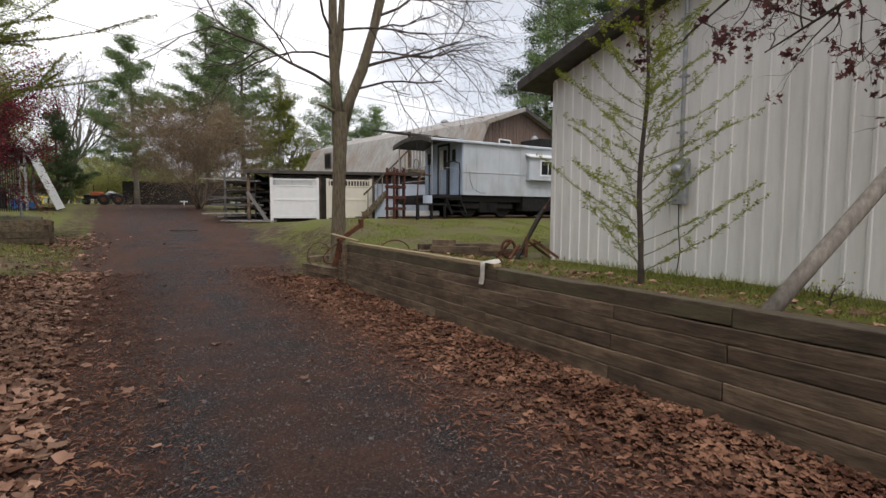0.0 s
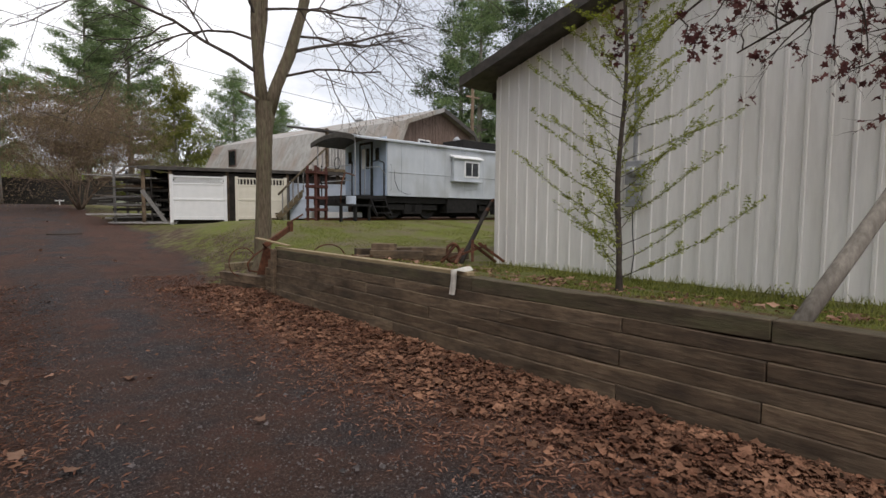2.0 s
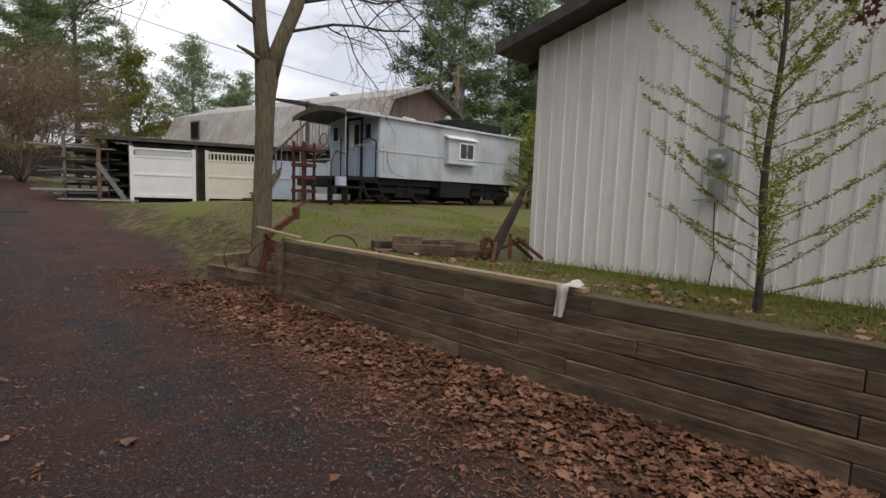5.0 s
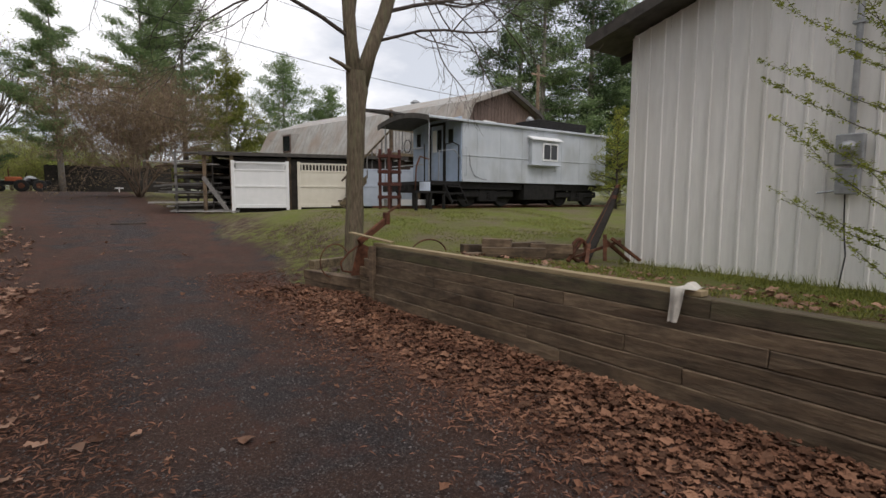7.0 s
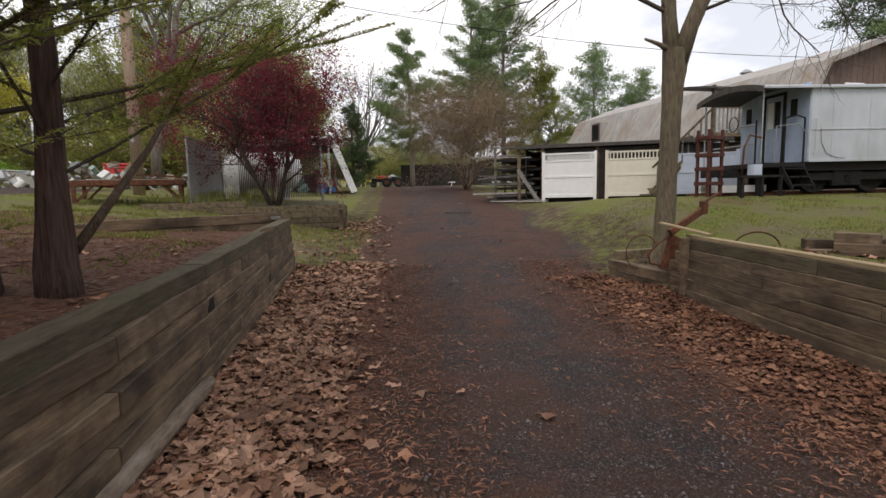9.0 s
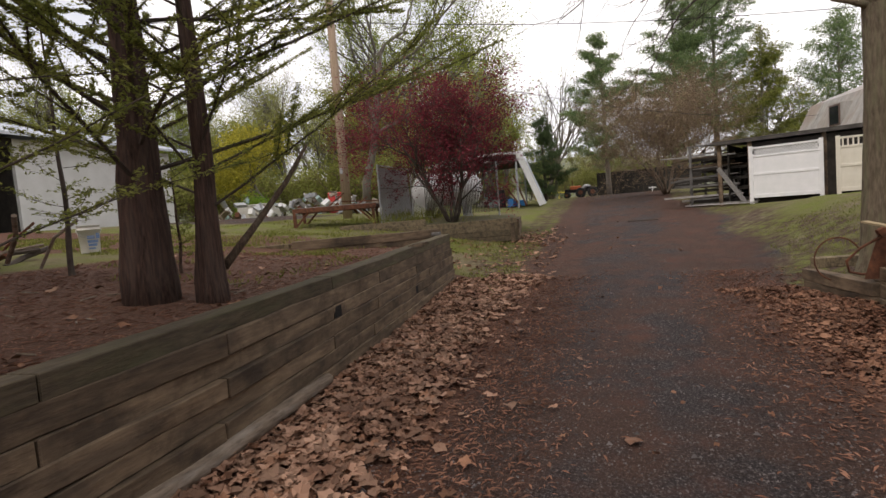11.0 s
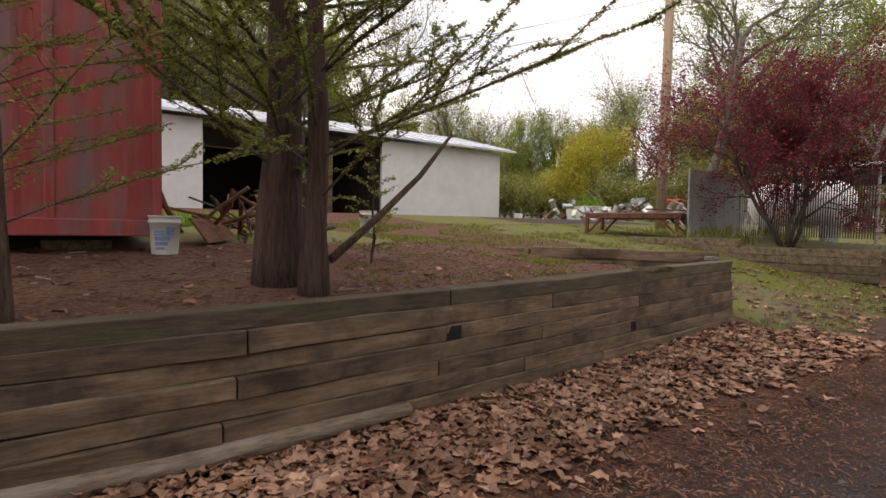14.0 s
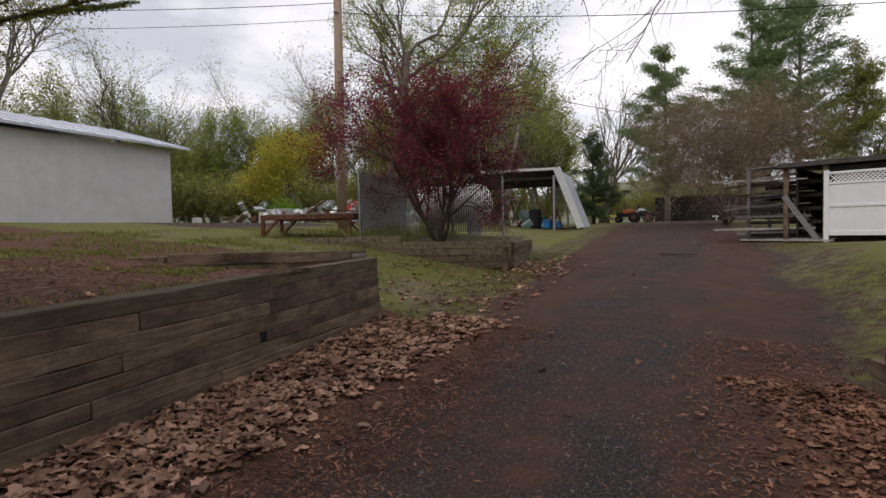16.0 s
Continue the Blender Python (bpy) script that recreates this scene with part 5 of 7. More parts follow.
    pos[:, 0] += lean[0] * pos[:, 2]
    pos[:, 1] += lean[1] * pos[:, 2]
    v, f = leaf_cloud(pos, 0.55, leaf_size, rng, 0.42)
    raw_part("foliage", v, f, leaf, ob)
    return ob


spray_tree("sapling_tree", g(5.28, 3.60), 5.0, 0.034, 21, M_TWIGDK, M_LF_FRESH, "slender young tree with fresh green leaf sprays by the white shed", 1.36, 0.050, 0.14, 0.36, 165, 0.031, sweep=0.05, power=0.85, limb_r=0.010, twig=(0.06, 0.16))
spray_tree("conifer_tree", g(-2.17, 5.74), 9.0, 0.142, 22, M_BARKRED, M_LF_HEM, "conifer with dark reddish fibrous bark and olive sprays", 2.8, 0.085, 0.9, 0.36, 520, 0.028, sweep=-0.005, limb_r=0.019, flare=(1.5, 1.3, 1.15, 1.06))
spray_tree("conifer_tree", g(-1.68, 5.84), 7.5, 0.08, 23, M_BARKRED, M_LF_HEM, "slim conifer with reddish bark and olive sprays", 2.2, 0.095, 0.7, 0.48, 470, 0.028, sweep=-0.01, limb_r=0.014, flare=(1.6, 1.3, 1.1))
spray_tree("conifer_tree", g(-1.40, 4.09), 7.0, 0.044, 24, M_BARKLICHEN, M_LF_HEM, "thin forked conifer with grey-brown bark and bare lower twigs", 1.7, 0.13, 0.5, 0.45, 170, 0.03, sweep=0.0, lean=(-0.035, -0.02), limb_r=0.011, flare=(1.35, 1.15, 1.05), fork=[(0, 0, 1.3), (0.10, -0.08, 1.55), (0.2, -0.2, 1.95), (0.3, -0.34, 2.6), (0.42, -0.5, 3.6)])
spray_tree("conifer_tree", g(-1.62, 3.74), 6.8, 0.042, 25, M_BARKLICHEN, M_LF_HEM, "thin conifer with grey-brown bark and bare lower twigs", 1.6, 0.13, 0.6, 0.45, 170, 0.03, sweep=0.0, limb_r=0.011, flare=(1.35, 1.15, 1.05))
spray_tree("conifer_tree", g(-1.78, 3.92), 4.5, 0.026, 26, M_BARKLICHEN, M_LF_HEM, "very thin young conifer stem", 1.0, 0.14, 0.5, 0.35, 40, 0.04)
spray_tree("conifer_sapling", g(-3.2, 7.05), 1.25, 0.022, 27, M_BARKRED, M_LF_HEM, "waist-high conifer sapling on the mulch", 0.32, 0.07, 0.12, 0.2, 90, 0.04)
spray_tree("conifer_sapling", g(-4.2, 6.6), 3.2, 0.03, 28, M_TWIGDK, M_LF_HEM, "spindly conifer sapling beside the scrap pile", 0.9, 0.10, 0.5, 0.15, 45, 0.045)
lb = part("leaning_limb", Acc().tube([(-1.67, 5.95, 1.20), (-1.60, 6.30, 1.52), (-1.5, 6.62, 1.86), (-1.4, 6.85, 2.2)], [0.034, 0.028, 0.022, 0.012], 8), M_BARKLICHEN, None, "grey-brown broken limb propped against the slim conifer", smooth=True, category="branch")

# ---- purple-leaved tree that overhangs from behind ----
def overhanging_tree():
    rng = np.random.default_rng(31)
    t = thing("purple_tree", g(6.2, -1.6), 0, "purple-leaved ornamental maple overhanging the terrace", "tree")
    a, tips = Acc(), []
    a.tube([(0, 0, -0.2), (0, 0.05, 0.8), (0, 0.1, 1.8), (0.05, 0.2, 2.6)], [0.15, 0.12, 0.10, 0.08], 12)
    boughs = [[(0.05, 0.2, 2.5), (0.1, 1.5, 3.7), (0.0, 3.1, 3.85), (-0.2, 4.2, 3.4), (-0.55, 5.0, 2.75)],
              [(0.05, 0.2, 2.4), (0.0, 1.4, 3.1), (-0.1, 2.6, 3.2), (0.0, 3.7, 2.85), (0.05, 4.5, 2.55)],
              [(0.05, 0.2, 2.3), (-0.3, 1.4, 2.6), (-0.45, 2.3, 2.5), (-0.4, 3.2, 2.25)],
              [(0.05, 0.2, 2.5), (0.2, 2.0, 4.2), (0.0, 3.6, 4.4), (-0.3, 4.6, 4.0)],
              [(0.0, 0.15, 2.2), (-0.8, -0.6, 3.2), (-1.5, -1.2, 3.8)], [(0.05, 0.2, 2.4), (0.3, -0.9, 3.4), (0.4, -1.8, 4.0)]]
    tw = Acc()
    for b in boughs:
        pts = [Vector(p) for p in b]
        a.tube(pts, [0.05 - 0.042 * i / (len(pts) - 1) for i in range(len(pts))], 8)
        for k in range(1, len(pts)):
            for j in range(5):
                q = pts[k - 1].lerp(pts[k], rng.random())
                if k == 1 and j < 3:
                    continue
                d = Vector((rng.normal(0, 0.6), rng.uniform(-0.2, 0.9), rng.normal(-0.25, 0.35))).normalized()
                grow(tw, tips, q, d, rng.uniform(0.45, 0.8), 0.009, 2, rng, 0.2, -0.03, 0.6, 3, (25, 55), 6, 0.3)
    part("trunk", a, M_TWIGDK, t, smooth=True)
    raw_part("branchwork", tw.v, tw.f, M_TWIGDK, t)
    pick = np.asarray(tips)
    pick = pick[rng.integers(0, len(pick), 330)]
    pos = np.repeat(pick, 7, 0) + rng.normal(0, 0.045, (len(pick) * 7, 3))
    v, f = palm_leaf_cloud(pos, 0.15, 0.075, rng, 0.4, 0.25)
    raw_part("foliage", v, f, M_LF_PURPLE, t)


overhanging_tree()
# ---- maroon maple in the far bed ----
leafy_tree("japanese_maple", (-3.10, 16.6, 1.12), 6.9, 0.048, 32, M_TWIGDK, M_LF_MAROON, 46000, 0.050, "spreading maroon-leaved japanese maple in a timber bed", stems=5, spread=17, lvl=4, kids=5, sigma=0.085, palm=False, ang=(25, 58), first=0.38, ratio=0.60, up=0.02, start=0.22, aspect=0.7, flat=0.55)
# ---- brown leafless spreading shrub beside the lumber shelter ----
leafy_tree("spreading_shrub", g(3.9, 33.2), 11.0, 0.045, 33, M_TWIGBR, M_LF_BUD, 30000, 0.075, "broad brown budding shrub with dense fine twigs", stems=9, spread=34, lvl=4, kids=6, sigma=0.16, ang=(20, 48), first=0.33, ratio=0.66, up=0.045, start=0.25)

# ---- tall pines and spruces up the drive ----
conifer("white_pine", g(0.9, 47), 12.6, 0.22, 41, M_BARKGREY, M_LF_PINE, 3.7, "tall white pine with open layered limbs", bare=0.22, whorl=0.75, needles=520, nsize=0.30, cone=0.6, gap=0.12)
conifer("white_pine", g(6.6, 52), 17.0, 0.28, 42, M_BARKGREY, M_LF_PINE, 5.2, "tall white pine with open layered limbs", bare=0.2, whorl=0.9, needles=600, nsize=0.34, cone=0.6, gap=0.1)
conifer("white_pine", g(10.2, 55), 19.0, 0.3, 43, M_BARKGREY, M_LF_PINE, 6.2, "tall white pine with open layered limbs", bare=0.2, whorl=0.9, needles=600, nsize=0.34, cone=0.55, gap=0.1)
conifer("white_pine", g(12.5, 50), 12.0, 0.25, 44, M_BARKGREY, M_LF_HEM, 4.0, "dense green conifer behind the shrub", bare=0.05, whorl=0.6, needles=280, nsize=0.34, cone=0.8)
conifer("spruce", g(-3.5, 41.4), 6.0, 0.14, 45, M_TWIGDK, M_LF_SPRUCE, 2.3, "small dark green spruce beside the drive", bare=0.1, whorl=0.35, needles=300, nsize=0.2, cone=0.8, droop=-0.15)
conifer("white_pine", g(22, 62), 15, 0.25, 46, M_BARKGREY, M_LF_PINE, 5.0, "white pine beyond the barn", bare=0.2, whorl=0.8, needles=220, nsize=0.42, cone=0.5)
conifer("white_pine", g(27, 60), 12, 0.25, 47, M_BARKGREY, M_LF_PINE, 4.5, "white pine beyond the barn", bare=0.2, whorl=0.8, needles=220, nsize=0.42, cone=0.5)
for i, (x, y, h, w) in enumerate(((24.5, 25, 15.5, 4.4), (28.5, 24.5, 17, 4.8), (31.5, 22, 15, 4.4), (27, 29.5, 17, 5.0), (34, 26, 16, 5))):
    conifer("spruce", g(x, y), h, 0.25, 50 + i, M_BARKGREY, (M_LF_PINE, M_LF_SPRUCE)[i % 2], w, "tall dark conifer behind the caboose", bare=0.08, whorl=0.65, needles=300, nsize=0.36, cone=0.65, gap=0.3, droop=-0.12, group="conifers behind the caboose")
conifer("larch", g(17.2, 14.4), 3.6, 0.05, 58, M_TWIGDK, M_LF_SPRING, 1.1, "small bright green larch by the caboose", bare=0.05, whorl=0.16, needles=70, nsize=0.11, cone=0.7)


# ---- distant woods ----
def far_wood():
    rng = np.random.default_rng(77)
    protos = []
    for s in range(3):
        protos.append(leafy_tree("far_tree", (0, 0, 0), 17.5, 0.20, 600 + s, M_BARKFAR, (M_LF_HAZE, M_LF_HAZE, M_LF_FAR)[s], 13000, 0.15, "tall woodland tree in thin hazy spring leaf", lvl=4, kids=5, sigma=0.2, ang=(18, 42), first=0.42, ratio=0.63, up=0.05, group="distant woodland trees", start=0.25))
    for s in range(2):
        protos.append(leafy_tree("far_tree", (0, 0, 0), 18.5, 0.18, 610 + s, M_BARKFAR, M_LF_HAZE, 3000, 0.14, "tall nearly bare woodland tree with pale twigs", lvl=4, kids=5, sigma=0.35, ang=(15, 38), first=0.42, ratio=0.64, up=0.06, group="distant woodland trees", start=0.3))
    spots = []
    for i in range(46):
        a = i / 45
        x = -70 + 70 * a + rng.uniform(-1.5, 1.5)
        y = 24 + 40 * a ** 0.7 + rng.uniform(-3, 9)
        spots.append((x, y))
    for i in range(22):
        spots.append((rng.uniform(-80, -12), rng.uniform(52, 80)))
    for i in range(26):
        spots.append((rng.uniform(-60, -30), rng.uniform(-16, 24)))
    for i in range(18):
        spots.append((rng.uniform(-10, 36), rng.uniform(70, 95)))
    for i, (x, y) in enumerate(spots):
        k = rng.uniform(0.9, 1.3) * (1.3 if x < -28 and y < 26 else 0.42 if x > -12 and y > 60 else 1.0)
        m = pose(x, y, ground_z(x, y), 0, 0, rng.uniform(0, 360))
        src = protos[int(rng.integers(0, 3)) if i % 3 else 3 + i % 2]
        if i < 5:
            protos[i].matrix_basis = m
        else:
            ob = copy_thing(src, m)
            ob.scale = (k, k, k)

    # brush along the wood's edge
    brush = [leafy_tree("brush_shrub", (0, 0, 0), 5.5, 0.05, 620 + s, M_TWIGBR, (M_LF_HAZE, M_LF_HEM)[s], 3200, 0.19, "waist to head-high brush at the edge of the wood", stems=6, spread=24, lvl=3, kids=5, sigma=0.35, first=0.5, ang=(20, 50), group="brush at the wood's edge") for s in range(2)]
    for i in range(96):
        a = min(1.0, i / 63)
        x = -58 + 56 * a + rng.uniform(-1, 1)
        y = 21 + 34 * a ** 0.75 + rng.uniform(-1, 5)
        if i >= 64:
            x, y = -12 + 42 * (i - 64) / 31, rng.uniform(54, 64)
        elif i >= 52:
            x, y = rng.uniform(-46, -26), rng.uniform(-12, 22)
        k = rng.uniform(0.7, 1.3) * (0.6 if i >= 64 else 1.0)
        m = pose(x, y, ground_z(x, y), 0, 0, rng.uniform(0, 360))
        if i < 2:
            brush[i].matrix_basis = m
        else:
            copy_thing(brush[i % 2], m).scale = (k, k, k)


far_wood()
leafy_tree("yellow_tree", g(-22.5, 35), 11.5, 0.15, 640, M_BARKFAR, M_LF_YEL, 12000, 0.17, "round yellow-green tree in fresh leaf", lvl=4, kids=4, sigma=0.4, ang=(22, 48), first=0.38, ratio=0.64)
leafy_tree("green_bush", g(-20.5, 30.5), 2.4, 0.05, 641, M_TWIGBR, M_LF_BRIGHT, 6000, 0.11, "low bright green bush in new leaf", stems=6, spread=35, lvl=3, kids=4, sigma=0.2, first=0.4)
leafy_tree("tall_oak", g(-10.6, 26.4), 18.5, 0.24, 642, M_BARKFAR, M_LF_FAR, 42000, 0.085, "tall leafing tree behind the maple", lvl=4, kids=6, sigma=0.15, ang=(20, 45), first=0.42)
leafy_tree("tall_bare_tree", g(-4.2, 50), 13.5, 0.16, 643, M_BARKFAR, M_LF_SPRING, 500, 0.16, "tall bare tree with several upright stems", stems=3, spread=9, lvl=4, kids=4, sigma=0.3, ang=(14, 32), first=0.5, up=0.08)
leafy_tree("tall_bare_tree", g(-8.5, 46), 15, 0.17, 644, M_BARKFAR, M_LF_HAZE, 2200, 0.16, "tall tree with pale twigs and thin leaf", stems=2, spread=9, lvl=4, kids=5, sigma=0.35, ang=(14, 36), first=0.46, up=0.08)
leafy_tree("tall_bare_tree", g(-8.1, 36), 16, 0.18, 645, M_BARKGREY, M_LF_HAZE, 1600, 0.16, "tall twisted bare tree", stems=2, spread=14, lvl=4, kids=4, sigma=0.3, ang=(20, 45), first=0.42, up=0.05)
leafy_tree("tall_bare_tree", g(15.5, 58), 13, 0.15, 646, M_BARKFAR, M_LF_SPRING, 300, 0.16, "bare roadside tree beyond the shelter", stems=2, spread=9, lvl=4, kids=4, sigma=0.3, ang=(18, 42), first=0.45, up=0.06)
leafy_tree("tall_bare_tree", g(19, 66), 14, 0.15, 647, M_BARKFAR, M_LF_SPRING, 300, 0.16, "bare roadside tree beyond the shelter", stems=2, spread=9, lvl=4, kids=4, sigma=0.3, ang=(18, 42), first=0.45, up=0.06)
# wooded hill far off
hv, hf = [], []
for i in range(61):
    a = radians(-75 + 150 * i / 60)
    for j in range(5):
        r = 230 + j * 45
        hh = [0, 14, 26, 30, 0][j] * (0.75 + 0.35 * noise.noise(Vector((i * 0.16, j * 0.4, 2.0)))) + (0.6 * noise.noise(Vector((i * 1.7, j, 5))))
        hv.append((r * math.sin(a), r * math.cos(a), 2 + max(0, hh)))
for i in range(60):
    for j in range(4):
        hf.append((i * 5 + j, i * 5 + j + 1, i * 5 + j + 6, i * 5 + j + 5))
raw_part("backdrop", hv, hf, M_HILL, None, "low wooded hill on the horizon", "hill", "structure", smooth=True)


# ---- on the right-hand terrace and wall ----
def tube_thing(name, pts, rad, n, material, label, category):
    return part(name, Acc().tube(pts, rad, n), material, None, label, smooth=True, category=category)


pl = thing("plank", (0, 0, 0), 0, "fresh sawn pine plank laid along the retaining wall top", "plank")
part("board", Acc().bar((3.97, 9.0, 0.872), (3.97, 4.42, 0.872), 0.10, 0.040), M_NEWWOOD, pl, bevel=0.004)
part("offcut", Acc().bar((3.98, 8.6, 0.925), (3.78, 9.4, 1.02), 0.08, 0.02), M_NEWWOOD, pl, bevel=0.003)


def draped_cloth():
    a = Acc()
    n, m = 9, 7
    vs = []
    for i in range(n):
        u = i / (n - 1)
        for j in range(m):
            w = (j / (m - 1) - 0.5)
            if u < 0.5:
                p = (4.08 - 0.20 * u * 2, 4.52 + 0.12 * w + 0.02 * math.sin(9 * u), 0.90 + 0.02 * math.sin(6 * w + 5 * u) + 0.012)
            else:
                k = (u - 0.5) * 2
                p = (3.865 - 0.015 * math.sin(8 * w + 3 * k), 4.56 + (0.12 - 0.06 * k) * w + 0.03 * k, 0.905 - 0.25 * k)
            vs.append(p)
    fs = [(i * m + j, i * m + j + 1, (i + 1) * m + j + 1, (i + 1) * m + j) for i in range(n - 1) for j in range(m - 1)]
    return a.add(vs, fs)


part("rag", draped_cloth(), M_CLOTH, None, "dirty white rag draped over the plank end", smooth=True, category="rag")

# rusted walking plough at the tree
pw = thing("plough", (4.0, 9.35, 0.5), 0, "rusted old iron plough leaning by the tree", "plough")
part("beam", Acc().bar((-0.12, 0.0, 0.38), (0.36, 0.05, 0.68), 0.06, 0.09), M_RUST, pw, bevel=0.008)
part("clevis", Acc().box(0.33, 0.41, 0.0, 0.10, 0.62, 0.80), M_RUST, pw, bevel=0.01)
part("brace", Acc().bar((0.40, 0.05, 0.80), (0.62, 0.06, 0.92), 0.025), M_RUST, pw)
part("handle", Acc().tube([(-0.1, 0, 0.35), (-0.28, 0.0, 0.24), (-0.40, 0.02, 0.10), (-0.37, 0.03, -0.02), (-0.25, 0.03, -0.05), (0.1, 0.02, 0.0)], 0.014, 8), M_RUST, pw, smooth=True)
part("hoop", Acc().tube([(-0.46 + 0.22 * math.cos(t), 0.08, 0.12 + 0.24 * math.sin(t)) for t in np.linspace(0.5, 4.4, 16)], 0.008, 6), M_RUST, pw)
part("share", Acc().prism([(-0.25, 0, -0.1), (0.2, 0, -0.1), (0.05, 0, 0.3), (-0.12, 0, 0.38)], (0, 0, 0), (0.02, 0.05, 0)), M_RUST, pw)
part("rake_wheel", Acc().tube([(5.0 + 0.35 * math.cos(t), 9.2, 0.62 + 0.26 * math.sin(t)) for t in np.linspace(0, 2 * math.pi, 25)], 0.012, 6).bar((4.7, 9.2, 0.62), (5.3, 9.2, 0.62), 0.02), M_RUST, None, "rusted iron wheel rim half sunk in the lawn", category="wheel")

# stacked timbers
ts = thing("timber_stack", (0, 0, 0), 0, "low stack of spare weathered landscape timbers on the grass", "timber")
for k, (p, q, z) in enumerate((((5.0, 8.55), (7.3, 7.95), 0.70), ((5.35, 8.35), (6.05, 7.75), 0.79), ((5.5, 8.5), (5.75, 8.15), 0.90), ((6.0, 8.0), (6.4, 7.55), 0.84), ((5.3, 8.75), (6.7, 8.4), 0.80))):
    lay_timber(ts, p, q, z + 0.02, 0.14, 0.15, M_TIMBER, 700 + k)
# dark boards and scrap iron against the shed corner
sc = thing("scrap_boards", (7.35, 7.55, 0.6), 0, "dark rotten boards and rusty irons leaning on the shed corner", "scrap")
for k in range(6):
    part("board", Acc().bar((-0.50 + 0.09 * k, 0.1 + 0.10 * k, -0.05), (0.05 + 0.1 * k, 0.06 + 0.05 * k, 0.85 + 0.06 * k), 0.10, 0.03), (M_DARKIN, M_DARKIN, M_RUST)[k % 3], sc, bevel=0.003)
for p, q in (((-0.95, -0.25, 0.0), (-0.45, 0.1, 0.22)), ((-0.8, 0.1, 0.05), (-0.3, -0.35, 0.3)), ((-0.5, -0.2, 0.32), (0.0, -0.3, -0.02)), ((-1.05, 0.0, 0.02), (-0.7, 0.05, 0.3)), ((-0.6, -0.3, 0.02), (-0.55, -0.25, 0.4)), ((-0.45, -0.3, 0.34), (0.05, -0.45, 0.0))):
    part("angle_iron", Acc().bar(p, q, 0.05, 0.04), M_RUST, sc)
part("gear", Acc().tube([(-0.75 + 0.16 * math.cos(t), 0.05, 0.16 + 0.16 * math.sin(t)) for t in np.linspace(0, 2 * math.pi, 17)], 0.03, 6), M_RUST, sc)
# log leaning across the terrace
tube_thing("leaning_pole", [(4.14, 1.77, 0.66), (4.6, 1.56, 1.22), (5.0, 1.38, 1.71), (5.9, 0.97, 2.75), (7.32, 0.35, 4.35)], [0.056, 0.055, 0.053, 0.05, 0.045], 12, M_BARKGREY, "bare grey-brown log leaning against the white shed", "log")
# electric meter and conduit
em = thing("electric_meter", (7.46, 4.62, 0), 0, "grey electric meter box with conduit on the shed wall", "meter")
part("meter_box", Acc().box(-0.10, 0.0, -0.13, 0.13, 1.90, 2.24), M_GREYMETAL, em, bevel=0.012)
part("meter_glass", Acc().tube([(-0.10, 0, 2.08), (-0.17, 0, 2.08), (-0.20, 0, 2.08)], [0.085, 0.08, 0.05], 16), M_GREYMETAL, em, smooth=True)
part("switch_box", Acc().box(-0.10, 0.0, -0.11, 0.11, 1.58, 1.87), M_GREYMETAL, em, bevel=0.012)
part("conduit", Acc().tube([(-0.05, 0, 2.24), (-0.05, 0, 4.9)], 0.032, 10), M_GREYMETAL, em)
for z in (2.6, 3.4, 4.2):
    part("strap", Acc().box(-0.095, 0.0, -0.06, 0.06, z, z + 0.03), M_GREYMETAL, em)
part("wire", Acc().tube([(-0.04, 0.02, 1.58), (-0.05, 0.0, 1.2), (-0.04, -0.03, 0.9), (-0.05, 0.01, 0.53)], 0.008, 6), M_CABLE, em)
part("pipe_stub", Acc().tube([(-0.05, 0.11, 1.62), (-0.05, 0.28, 1.60)], 0.014, 6), M_GREYMETAL, em)
for k, (x, y, h) in enumerate(((6.2, 2.15, 0.32), (6.8, 1.4, 0.14), (7.0, 2.6, 0.2))):
    leafy_tree("weed_stalk", g(x, y), h * 1.6, 0.012, 720 + k, M_TWIGDK, M_LF_SPRING, 26, 0.035, "short cut weed stump sprouting few leaves", lvl=2, kids=3, sigma=0.03, first=0.6)

# dark red stand by the caboose
st2 = thing("step_stand", (7.98, 15.15, 1.12), 24, "dark red wooden shelf stand in front of the caboose", "stand")
for x in (-0.28, 0.22):
    for yy in (-0.06, 0.24):
        part("post", Acc().box(x, x + 0.07, yy, yy + 0.06, -0.1, 1.72), M_DARKRED, st2, bevel=0.005)
for z in (0.36, 0.72, 1.06, 1.48):
    part("shelf", Acc().box(-0.30, 0.30, -0.08, 0.32, z, z + 0.09), M_DARKRED, st2, bevel=0.005)
tk = thing("hand_truck", (9.0, 14.9, 1.18), 20, "black iron cart and pipes beside the caboose platform", "cart")
part("frame", Acc().bar((-0.7, 0, 0.5), (0.9, 0, 0.5), 0.06).bar((-0.7, 0.6, 0.5), (0.9, 0.6, 0.5), 0.06).bar((-0.6, 0, 0.5), (-0.6, 0.6, 0.5), 0.06), M_BLACKIRON, tk)
for x in (-0.6, 0.1, 0.8):
    for yy in (0, 0.6):
        part("leg", Acc().bar((x, yy, 0.5), (x, yy, -0.1), 0.07), M_BLACKIRON, tk)
part("pipe", Acc().tube([(-0.5, 0.1, 0.55), (-0.45, 0.1, 1.2), (-0.2, 0.15, 1.5), (0.3, 0.2, 1.45)], 0.022, 8), M_RUST, tk, smooth=True)
part("drum", Acc().tube([(0.25, 0.3, 0.53), (0.25, 0.3, 0.8)], 0.16, 14), M_VINYLB, tk)
part("slab", Acc().box(-0.9, 1.6, 0.9, 1.1, 0.1, 0.28), M_VINYLW, tk)

